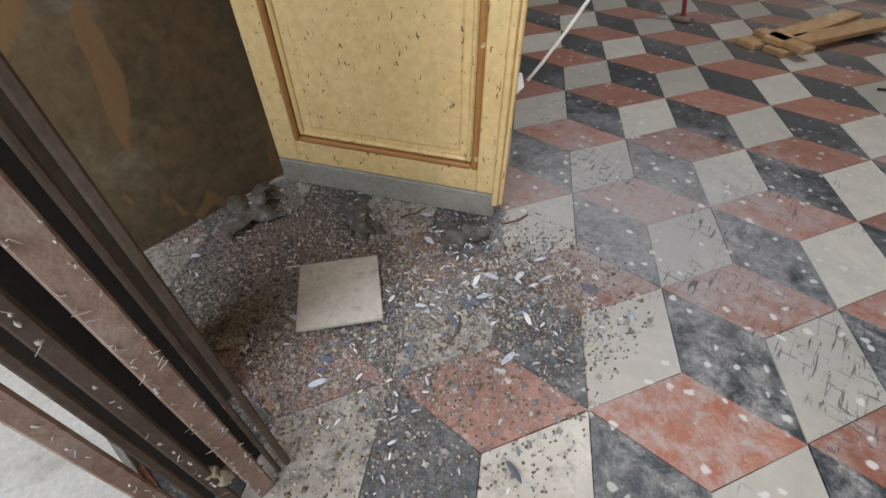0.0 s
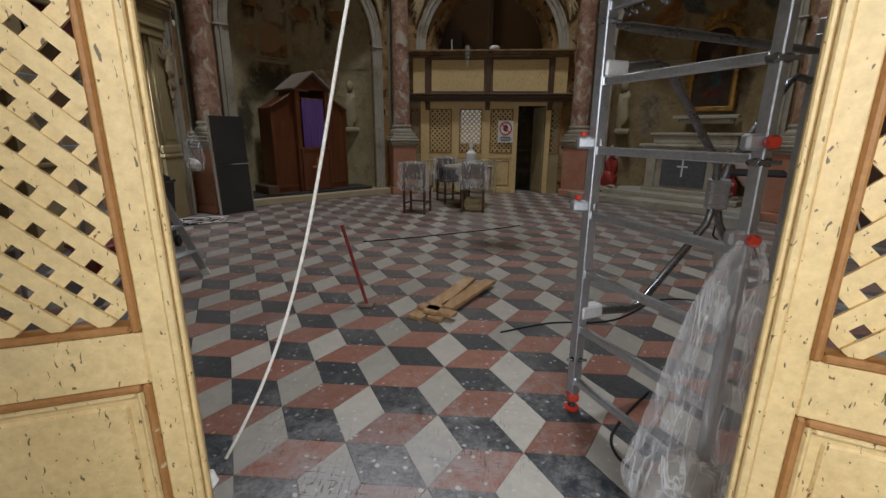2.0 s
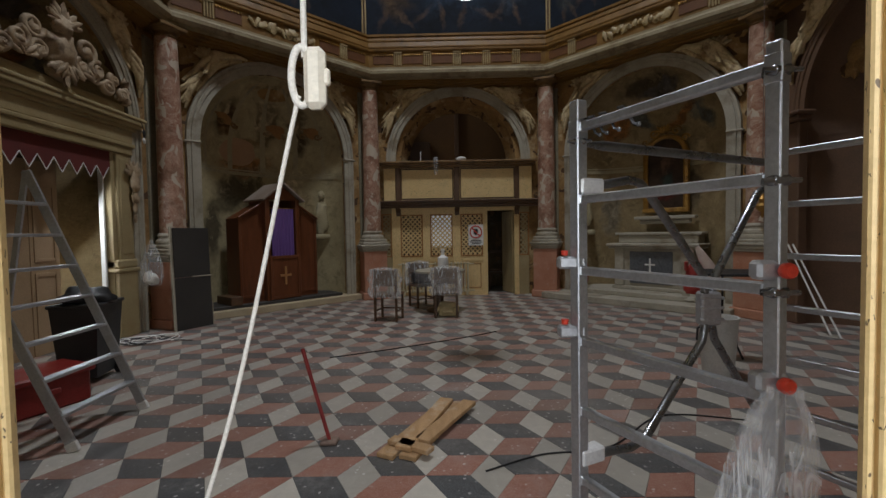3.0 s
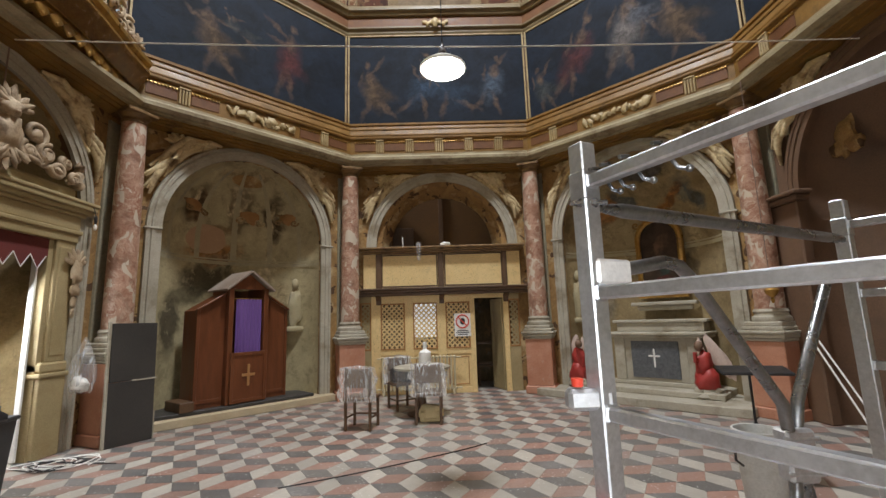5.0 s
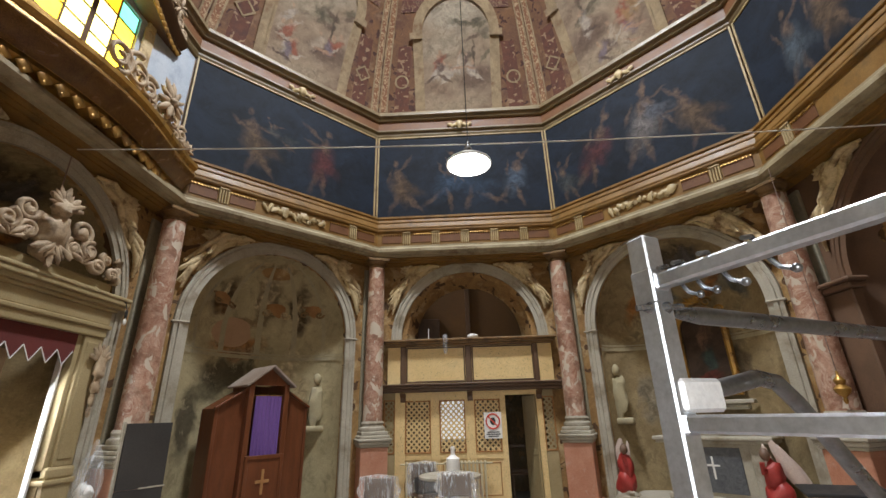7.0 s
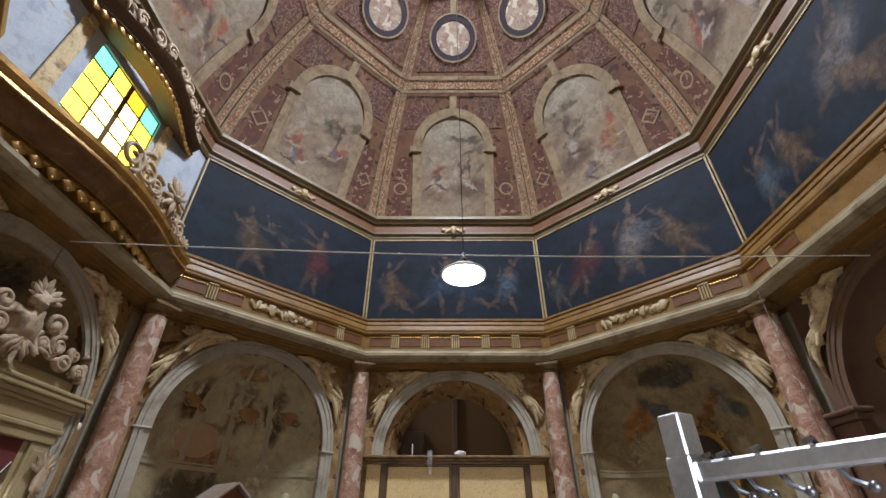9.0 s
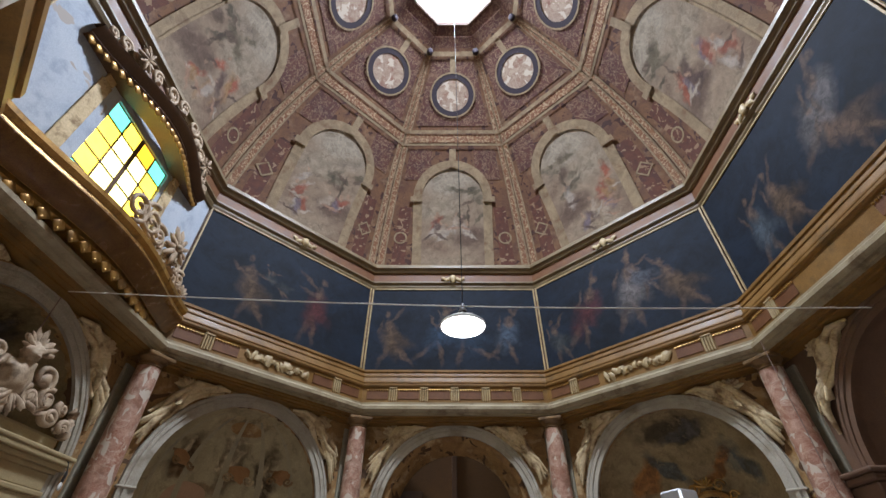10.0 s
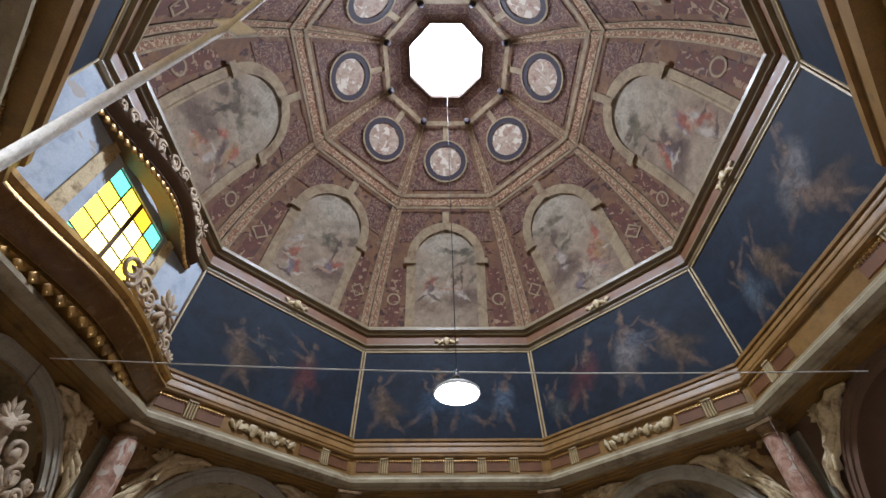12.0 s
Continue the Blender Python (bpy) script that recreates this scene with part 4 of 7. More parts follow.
SCENES = {
    0: painted_group((-1.5, 6.45, 1.55, OC, 0.15, 1.0, 0.6), (-0.55, 6.55, 1.6, BL, -0.3, 0.3, 0.5), (0.45, 6.5, 1.6, BL, 0.45, 2.2, 0.7), (1.25, 6.6, 1.5, (0.10, 0.14, 0.20), -0.2, 0.9, 0.5), (-0.1, 7.3, 0.9, GR, 0.2, 0.4, 0.3)),
    1: painted_group((-0.75, 6.5, 1.55, OC, 0.2, -0.1, 0.4), (0.65, 6.55, 1.75, RD, -0.1, 2.6, 0.2), (-0.15, 7.3, 0.7, GR, 0.9, 0.1, 0.2)),
    7: painted_group((-1.15, 6.6, 1.7, RD, -0.4, 1.2, 0.3), (-1.7, 6.4, 1.2, GR, 0.2, 0.8, 0.3), (0.1, 6.6, 1.85, WH, -0.15, 1.3, 0.3), (0.65, 7.2, 1.1, (0.12, 0.13, 0.16), 0.3, 0.4, 0.3), (1.3, 6.5, 1.5, OC, 0.2, 2.2, 0.4)),
    6: painted_group((0.55, 7.0, 1.6, WH, -0.5, 1.2, 0.4), (1.1, 6.5, 1.4, FL, 0.3, 1.5, 0.3), (-0.5, 6.5, 1.4, OC, 0.1, 1.0, 0.4), (-1.2, 6.4, 1.5, (0.10, 0.13, 0.16), 0.0, 0.6, 0.3)),
    3: painted_group((0.2, 6.6, 1.5, FL, 0.2, 1.0, 0.4), (1.0, 6.5, 1.5, RD, 0.1, 0.6, 0.3), (-0.9, 6.5, 1.5, BL, -0.2, 0.8, 0.3)),
    5: painted_group((0.2, 6.6, 1.5, WH, 0.2, 1.0, 0.4), (1.0, 6.5, 1.5, OC, 0.1, 0.6, 0.3), (-0.9, 6.5, 1.5, BL, -0.2, 0.8, 0.3)),
    4: painted_group((0.2, 6.6, 1.5, FL, 0.2, 1.0, 0.4), (-0.9, 6.5, 1.5, RD, -0.2, 0.8, 0.3)),
}
for k, blobs in SCENES.items():
    hw = 5.40 * T8
    t = thing("canvas_painting", FM(k, 5.40), "dark blue canvas painting in a thin gilt frame on the drum", "painting", "canvases round the drum")
    b = MB()
    b.grid(lambda a, c: ((2 * a - 1) * (hw - 0.05), 0.004 * math.sin(6 * a) - 0.006, 6.2 + 2.53 * c), 12, 6)
    part("canvas", b, painting("dark_canvas_" + NAMES[k], NAVY1, NAVY2, blobs, 1.3, 0.75, None, 4.0, 0.24, (0.35, 1.2, 0.60), 0.45), t)
    b = MB()
    for s in (-1, 1):
        b.box((s * (hw - 0.045) - 0.018, -0.03, 6.2), (s * (hw - 0.045) + 0.018, 0.01, 8.73), 0.006)
    b.box((-hw + 0.08, -0.03, 8.69), (hw - 0.08, 0.01, 8.73), 0.008)
    part("frame", b, M_TRIGLYPH, t, "narrow dull gilt frame")

# small carved heads at the middle of the drum cornice
for k in (0, 1, 6, 7):
    b = MB()
    b.blob((0, -0.02, 9.0), (0.10, 0.06, 0.12), (0, 0, 0), 0.4, k, 12)
    for s in (-1, 1):
        b.blob((s * 0.14, 0, 8.98), (0.12, 0.04, 0.06), (0, s * 0.5, 0), 0.5, k + 3, 10)
        b.blob((s * 0.26, 0.01, 9.02), (0.08, 0.03, 0.05), (0, -s * 0.5, 0), 0.5, k + 5, 10)
    tagged(part("cornice_ornament", b, M_TRIGLYPH, None, "small carved leaf ornament on the drum cornice", 60, FM(k, 5.30)), category="ornament", group="ornaments on the drum cornice")


def lattice(x0, x1, z0, z1, pitch, th, y, make):
    """Crossed diagonal slats within a rectangle, each built by make(start, end)."""
    for layer, sgn in ((1, 1), (0, -1)):
        c = (x0 - z1 if sgn > 0 else x0 + z0)
        end = (x1 - z0 if sgn > 0 else x1 + z1)
        c += pitch * 0.3
        while c < end:
            # x = c + sgn * z
            lo, hi = (max(z0, (x0 - c)), min(z1, (x1 - c))) if sgn > 0 else (max(z0, c - x1), min(z1, c - x0))
            if hi - lo > 0.02:
                a, b = (c + sgn * lo, lo), (c + sgn * hi, hi)
                yy = y + (layer - 0.5) * th * 1.02
                make((a[0], yy, a[1]), (b[0], yy, b[1]))
            c += pitch * math.sqrt(2)


def slat(mb, a, b, w, th):
    """A thin slat lying in the xz plane."""
    a, b = Vector(a), Vector(b)
    d = (b - a).normalized()
    s = Vector((-d.z, 0, d.x)) * (w / 2)
    n = Vector((0, th / 2, 0))
    vs = [p + i * s + j * n for p in (a, b) for i in (-1, 1) for j in (-1, 1)]
    mb.add(vs, [(0, 1, 3, 2), (4, 6, 7, 5), (0, 4, 5, 1), (2, 3, 7, 6), (0, 2, 6, 4), (1, 5, 7, 3)])


def frame_rect(mb, x0, x1, z0, z1, w, y0, y1, c=0.004, mi=0):
    mb.box((x0, y0, z0), (x0 + w, y1, z1), c, mi)
    mb.box((x1 - w, y0, z0), (x1, y1, z1), c, mi)
    mb.box((x0 + w, y0, z0), (x1 - w, y1, z0 + w), c, mi)
    mb.box((x0 + w, y0, z1 - w), (x1 - w, y1, z1), c, mi)


# ---- wooden lobby with a gallery in the north arch ----
AB = 5.78
LB = FM(0, 5.24) @ Matrix.Diagonal((0.95, 0.95, 0.973, 1))
lob = thing("entrance_lobby", LB, "yellow painted wooden lobby with lattice windows and a gallery parapet", "lobby")
b = MB()
for x0, x1 in ((-1.72, -1.50), (-0.93, -0.74), (-0.17, 0.03), (0.60, 0.72), (1.40, 1.52)):
    b.box((x0, -0.03, 0), (x1, 0.04, 2.20), 0.006)
for x0, x1 in ((-1.50, -0.93), (-0.74, -0.17), (0.03, 0.60)):
    b.box((x0, -0.02, 2.03), (x1, 0.04, 2.20), 0.004)
    b.box((x0, -0.02, 0.86), (x1, 0.04, 0.98), 0.004)
    b.box((x0, 0.0, 0.12), (x1, 0.03, 0.86), 0.004)
    b.box((x0, -0.02, 0.0), (x1, 0.04, 0.12), 0.004)
b.box((0.72, -0.02, 2.10), (1.40, 0.04, 2.20), 0.004)
part("front", b, M_YELLOW, lob)
for x0, x1 in ((-1.50, -0.93), (-0.74, -0.17), (0.03, 0.60)):
    b = MB()
    lattice(x0 + 0.03, x1 - 0.03, 1.01, 2.0, 0.082, 0.012, 0.01, lambda p, q: slat(b, p, q, 0.036, 0.012))
    part("lattice", b, M_YELLOW, lob, "diagonal wooden lattice")
    b = MB()
    frame_rect(b, x0, x1, 0.98, 2.03, 0.03, -0.035, 0.03)
    frame_rect(b, x0 + 0.05, x1 - 0.05, 0.18, 0.80, 0.022, -0.012, 0.0)
    part("moulding", b, M_TRIMBROWN, lob, "brown moulding")
# lobby sides, angled, with narrow lattices
for s, x in ((-1, -1.72), (1, 1.52)):
    b = MB()
    x1 = x + s * 0.26
    xa, xb = min(x, x1), max(x, x1)
    b.box((xa, 0.0, 0), (xb, 0.04, 0.98), 0.004)
    b.box((xa, 0.0, 2.05), (xb, 0.04, 2.2), 0.004)
    lattice(xa + 0.03, xb - 0.03, 1.0, 2.05, 0.082, 0.012, 0.02, lambda p, q: slat(b, p, q, 0.034, 0.012))
    pieces("side_panel", b, M_OCHRE, lob)
    b = MB()
    frame_rect(b, xa, xb, 0.98, 2.06, 0.028, -0.01, 0.035)
    part("moulding", b, M_TRIMBROWN, lob)
# ajar door leaf of the lobby, swung inwards
leaf = MB()
frame_rect(leaf, 0, 0.62, 0.02, 2.08, 0.10, -0.02, 0.02)
leaf.box((0.10, -0.01, 0.12), (0.52, 0.01, 0.9), 0.004)
leaf.box((0.10, -0.02, 0.9), (0.52, 0.02, 1.0), 0.004)
leaf.box((0.10, -0.008, 1.0), (0.52, 0.008, 1.98), 0.004)
part("door", leaf, M_OCHRE, lob, "half-open yellow door", m=pose(1.38, 0.05, 0, 0, 0, 108))
b = MB()
b.box((-2.02, -0.16, 2.20), (2.02, 0.10, 2.27), 0.012)
b.box((-1.96, -0.24, 2.27), (1.96, 0.10, 2.33), 0.015)
b.box((-2.0, -0.28, 2.33), (2.0, 0.10, 2.37), 0.012)
part("ledge", b, M_BROWNWOOD, lob, "dark brown ledge")
b = MB()
for x0, x1 in ((-1.45, -0.15), (0.05, 1.40)):
    b.box((x0, -0.06, 2.42), (x1, -0.02, 3.14), 0.006)
b.box((-1.90, -0.05, 2.37), (-1.55, 0.0, 3.18), 0.006)
b.box((1.50, -0.05, 2.37), (1.85, 0.0, 3.18), 0.006)
b.box((-1.60, -0.02, 2.37), (1.55, 0.06, 3.18), 0.004)
pieces("parapet_panel", b, M_YELLOW, lob, "yellow parapet panels")
b = MB()
for x0, x1 in ((-1.47, -0.13), (0.03, 1.42)):
    frame_rect(b, x0, x1, 2.40, 3.16, 0.03, -0.08, -0.03)
for x0, x1 in ((-1.60, -1.47), (-0.12, 0.02), (1.42, 1.53)):
    b.box((x0, -0.10, 2.37), (x1, 0.0, 3.18), 0.012)
pieces("pilaster", b, M_BROWNWOOD, lob, "dark brown pilaster strips")
b = MB()
b.box((-1.93, -0.12, 3.18), (1.88, 0.10, 3.23), 0.01)
b.box((-1.97, -0.18, 3.23), (1.92, 0.10, 3.28), 0.012)
b.box((-2.02, -0.23, 3.28), (1.97, 0.12, 3.33), 0.012)
part("cornice", b, M_CAP, lob, "dull brown and gilt cornice", None)
for x in (-1.54, -0.05, 1.47):
    b = MB()
    b.grid(lambda u, v: (x + (u - 0.5) * 0.12, -0.02 - 0.18 * v * v, 2.02 + 0.17 * v), 1, 6)
    b.box((x - 0.06, -0.05, 2.0), (x + 0.06, -0.01, 2.18), 0.01)
    part("bracket", b, M_BROWNWOOD, lob)

# inner lobby space: back wall, bright window behind the middle lattice, gallery back
b = MB()
b.box((-2.4, 1.2, -0.1), (2.4, 1.3, 5.5))
b.box((-2.4, -0.1, -0.1), (-2.1, 1.2, 5.5))
b.box((2.1, -0.1, -0.1), (2.4, 1.2, 5.5))
b.box((-1.75, -0.50, 2.16), (1.75, 1.3, 2.26))
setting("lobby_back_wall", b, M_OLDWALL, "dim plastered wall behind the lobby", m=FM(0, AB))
b = MB()
b.box((-1.3, 0.7, 2.32), (1.3, 0.74, 5.0))
setting("gallery_screen", b, mat("brown_gallery_cloth", (0.10, 0.05, 0.017), (0.15, 0.08, 0.03), 1.2, 0.9), "brown panelled screen at the back of the gallery", m=FM(0, AB))
b = MB()
b.box((-0.06, 0.62, 2.32), (0.06, 0.70, 4.9), 0.01)
b.box((-1.25, 0.60, 2.32), (-0.72, 0.69, 3.95), 0.01)
setting("gallery_post", b, M_BROWNWOOD, "dark post and cupboard in the gallery", m=FM(0, AB))
b = MB()
arch_sweep(b, [(1.54, -0.45), (1.40, -0.40), (1.22, -0.05), (1.22, 0.02)], ZA + 0.02, 2.3)
setting("gallery_arch", b, M_SPANDREL, "painted splayed arch over the gallery", smooth=30, m=FM(0, AB))
win = thing("lobby_window", FM(0, AB + 0.9) @ Matrix.Translation((-0.45, 0, 0)), "bright frosted window glowing behind the lattice", "window", kind="structure")
b = MB()
b.box((-0.33, 0, 1.15), (0.33, 0.02, 2.1))
part("pane", b, glow("daylit_frosted_glass", (0.95, 0.97, 1.0), 0.38), win)
b = MB()
frame_rect(b, -0.38, 0.38, 1.10, 2.15, 0.05, -0.02, 0.03)
part("window_frame", b, M_WHITEP, win)

# prohibition sign on the lobby
sg = thing("warning_sign", LB @ Matrix.Translation((0, -0.045, 0)) @ Matrix.Translation((0.42, 0, 1.24)), "white no-entry sign with a red circle on the lattice", "sign")
b = MB()
b.box((-0.19, -0.004, 0), (0.19, 0.0, 0.52), 0.001)
part("panel", b, M_WHITEP, sg)
b = MB()
ring = [(0.145 * math.cos(a), -0.008, 0.335 + 0.145 * math.sin(a)) for a in [i * math.pi / 16 for i in range(33)]]
b.tube(ring, 0.016, 6)
b.bar((-0.10, -0.008, 0.435), (0.10, -0.008, 0.235), 0.008, 0.028)
part("ring", b, M_REDPLASTIC, sg, "red prohibition ring")
b = MB()
b.blob((0, -0.006, 0.335), (0.06, 0.004, 0.075), (0, 0, 0), 0.3, 2, 10)
for i, w_ in enumerate((0.13, 0.15, 0.11)):
    b.box((-w_, -0.007, 0.115 - i * 0.04), (w_, -0.004, 0.135 - i * 0.04))
part("symbol", b, M_BLACKP, sg, "dark symbol and unreadable text bars")

# radiator
rad = thing("radiator", LB @ Matrix.Translation((0, -0.16, 0)) @ Matrix.Translation((-0.62, 0, 0)), "cream cast-iron column radiator before the lobby", "radiator")
for i in range(21):
    if 8 <= i <= 9:
        continue
    b = MB()
    x = -0.82 + i * 0.082
    for y in (-0.05, 0.03):
        b.tube([(x, y, 0.12), (x, y, 0.8)], 0.022, 8)
    b.blob((x, -0.01, 0.81), (0.034, 0.075, 0.04), (0, 0, 0), 0.0, 0, 8)
    b.blob((x, -0.01, 0.13), (0.034, 0.075, 0.04), (0, 0, 0), 0.0, 0, 8)
    part("radiator_section", b, M_CREAMRAD, rad, smooth=50)
b = MB()
for z in (0.14, 0.80):
    b.tube([(-0.95, -0.01, z), (0.98, -0.01, z)], 0.016, 8)
for x in (-0.8, 0.8):
    b.box((x - 0.03, -0.06, 0), (x + 0.03, 0.04, 0.12), 0.008)
part("pipe", b, M_CREAMRAD, rad, smooth=40)

# dark chairs inside the lobby doorway
b = MB()
for z in (0.45, 0.95):
    b.box((0.76, 0.60, z), (1.30, 0.66, z + 0.07), 0.01)
for x in (0.80, 1.22):
    b.box((x, 0.6, 0), (x + 0.05, 0.66, 1.0), 0.008)
b.box((0.76, 0.35, 0.42), (1.30, 0.66, 0.46), 0.008)
for x in (0.80, 1.22):
    b.box((x, 0.36, 0), (x + 0.05, 0.41, 0.42), 0.008)
tagged(part("wooden_bench", b, M_BROWNWOOD, None, "dark wooden bench standing inside the lobby", None, FM(0, AB)), category="bench")

# lamp on the gallery, wrapped in film
b = MB()
b.lathe([(0.03, 0), (0.05, 0.05), (0.075, 0.30), (0.06, 0.42)], 12)
tagged(part("wrapped_object", b, M_FILM, None, "small object wrapped in clear film on the parapet", 40, LB @ Matrix.Translation((0, -0.18, 0)) @ Matrix.Translation((-0.56, 0, 3.0))), category="parcel")
b = MB()
b.tube([(0, 0, 0), (0, 0, 0.24)], 0.012, 8)
tagged(part("candle", b, M_WHITEP, None, "thin white candle standing on the gallery cornice", 40, LB @ Matrix.Translation((0, -0.05, 0)) @ Matrix.Translation((-0.95, 0, 3.33))), category="candle")
b = MB()
b.blob((0, 0, 0.05), (0.13, 0.06, 0.05), (0, 0, 0), 0.3, 5, 12)
tagged(part("folded_paper", b, M_WHITEP, None, "small crumpled white paper lying on the cornice", 40, LB @ Matrix.Translation((0, -0.1, 0)) @ Matrix.Translation((0.08, 0, 3.33))), category="paper")

# ---- pendant lamp and the string across the room ----
lamp = thing("pendant_lamp", pose(CX, CY, 4.42), "white saucer pendant lamp hanging on a thin cord", "lamp")
b = MB()
b.lathe([(0.27, 0.03), (0.265, 0.06), (0.20, 0.11), (0.10, 0.16), (0.05, 0.19)], 32)
part("shade", b, M_WHITEP, lamp, "white enamel shade", 40)
b = MB()
b.lathe([(0.0, 0.0), (0.16, 0.008), (0.25, 0.03)], 32, cap=False)
part("diffuser", b, glow("lit_diffuser", (1.0, 0.97, 0.90), 29.0), lamp, "lit white diffuser", 40)
b = MB()
b.lathe([(0.05, 0.19), (0.055, 0.24), (0.03, 0.30), (0.012, 0.36)], 14)
part("socket", b, M_STEEL, lamp, smooth=40)
b = MB()
b.tube([(0, 0, 0.34), (0, 0, 11.5)], 0.006, 6)
part("cord", b, M_BLACKP, lamp)
b = MB()
for i in range(8):
    a = i * math.pi / 4
    b.bar((0, 0, 11.32), (0.16 * math.cos(a), 0.16 * math.sin(a), 11.36), 0.03, 0.03, 0.0)
part("ceiling_hook", b, M_STEEL, lamp, "star-shaped iron hook in the lantern")
b = MB()
b.tube([(CX - 4.95 + i * 9.9 / 24, CY, 4.95 - 0.22 * (i / 24) - 0.10 * math.sin(math.pi * i / 24)) for i in range(25)], 0.008, 6)
tagged(part("string", b, M_ROPE, None, "thin white string stretched across the room"), category="string")

# ---- entrance: splayed yellow leaves ----
def door_leaf(m):
    t = thing("door_leaf", m, "chipped yellow wooden door leaf with lattice and brown mouldings, standing open", "door", "entrance door leaves")
    L, H = 0.82, 2.30
    for x0, x1, z0, z1, nm in ((0, 0.09, 0.10, H, "stile"), (L - 0.078, L - 0.02, 0.10, H, "stile"), (0.09, L - 0.078, 0.10, 0.185, "rail"), (0.09, L - 0.078, 0.815, 0.955, "rail"), (0.09, L - 0.078, 2.12, H, "rail")):
        b = MB()
        b.box((x0, -0.022, z0), (x1, 0.022, z1), 0.004)
        part(nm, b, M_YELLOW, t)
    b = MB()
    b.box((0.09, -0.006, 0.185), (L - 0.078, 0.006, 0.815), 0.0)
    b.box((0.16, -0.014, 0.24), (L - 0.138, 0.014, 0.76), 0.006)
    part("lower_panel", b, M_YELLOW, t)
    b = MB()
    frame_rect(b, 0.09, L - 0.078, 0.185, 0.815, 0.020, -0.028, 0.028, 0.006)
    frame_rect(b, 0.09, L - 0.078, 0.955, 2.12, 0.020, -0.028, 0.028, 0.006)
    part("moulding", b, M_TRIMBROWN, t, "brown painted moulding")
    b = MB()
    frame_rect(b, 0.112, L - 0.10, 0.208, 0.792, 0.016, -0.020, 0.020, 0.006)
    part("inner_moulding", b, M_YELLOW, t)
    b = MB()
    b.box((L - 0.02, -0.034, 0.06), (L, 0.018, H), 0.004)
    b.box((L, -0.022, 0.06), (L + 0.014, 0.004, H), 0.004)
    b.box((L - 0.034, 0.022, 0.06), (L - 0.006, 0.042, H), 0.004)
    part("rebate", b, M_YELLOW, t, "stepped closing edge")
    b = MB()
    b.box((0.0, -0.026, 0.0), (L - 0.01, 0.026, 0.098), 0.006)
    part("kick_board", b, mat("dusty_grey_wood", (0.22, 0.20, 0.17), (0.33, 0.31, 0.27), 8, 0.9, bump=0.3), t, "grey dusty bottom board")
    def one(p, q):
        s = MB()
        slat(s, p, q, 0.036, 0.010)
        part("slat", s, M_YELLOW, t)
    lattice(0.108, L - 0.096, 0.975, 2.10, 0.065, 0.010, 0.0, one)
    for i, z in enumerate((0.35, 1.15, 2.0)):
        b = MB()
        b.tube([(-0.008, 0.024, z), (-0.008, 0.024, z + 0.09)], 0.009, 8)
        part("hinge", b, M_RUST, t, smooth=40)
    return t


left_leaf = door_leaf(pose(-0.60, 1.262, 0.004, 0, 0, 23.4))
copy_thing(left_leaf, Matrix.Translation((1.71, 0, 0)) @ Matrix.Diagonal((-1, 1, 1, 1)) @ pose(-0.60, 1.262, 0.004, 0, 0, 23.4))

# lintel over the leaves, with the spattered board under it
b = MB()
b.box((-0.72, 1.28, 2.32), (2.50, 1.52, 2.52), 0.01)
b.box((-0.72, 1.30, 2.52), (2.50, 1.40, 4.3), 0.01)
setting("door_lintel", b, M_YELLOW, "yellow boarded lintel and panel over the entrance")
b = MB()
b.box((0.70, 1.40, 2.19), (1.045, 1.725, 2.32), 0.006)
tagged(part("lintel_board", b, mat("spattered_dark_wood", (0.012, 0.011, 0.012), (0.03, 0.027, 0.026), 5, 0.5, chips=((0.62, 0.62, 0.62), 55, 0.665, (1, 1, 1))), None, "dark board with white spatters fixed under the lintel"), category="board")

# porch outside the leaves
b = MB()
b.box((-1.1, -0.6, -0.1), (-0.66, 0.60, 4.0))
b.box((2.98, -0.6, -0.1), (3.4, 0.60, 4.0))
b.box((-1.1, -0.6, 3.2), (3.4, 0.60, 3.5))
setting("porch_wall", b, M_OLDWALL, "stained plaster porch wall")
b = MB()
b.box((-0.665, 0.5, 0.0), (-0.63, 1.27, 3.2))
b.box((2.955, 0.5, 0.0), (2.985, 1.27, 3.2))
setting("porch_wall", b, M_OLDWALL, "peeling ochre and grey plaster of the porch jamb")
b = MB()
b.add([(-40, -60, -0.02), (40, -60, -0.02), (40, -1.2, -0.02), (-40, -1.2, -0.02)], [(0, 1, 2, 3)])
setting("pavement", b, M_STONE, "pale sunlit paving outside")

# post made wider towards the wall so it shades the floor corner
b = MB()
b.box((-0.20, 0.60, 0.0), (0.034, 0.645, 2.3), 0.006)
setting("porch_jamb", b, M_DARKJAMB, "dark stained timber post beside the gate, widened to cast shade")
# iron gate leaf folded back beside the entrance
gate = thing("iron_gate", pose(0.265, 0.60, 0.0, 0, 0, -90), "rusty cobwebbed iron gate leaf standing open", "gate")
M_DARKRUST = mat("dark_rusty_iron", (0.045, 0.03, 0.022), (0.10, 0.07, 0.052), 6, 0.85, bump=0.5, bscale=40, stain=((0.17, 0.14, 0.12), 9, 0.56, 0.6))
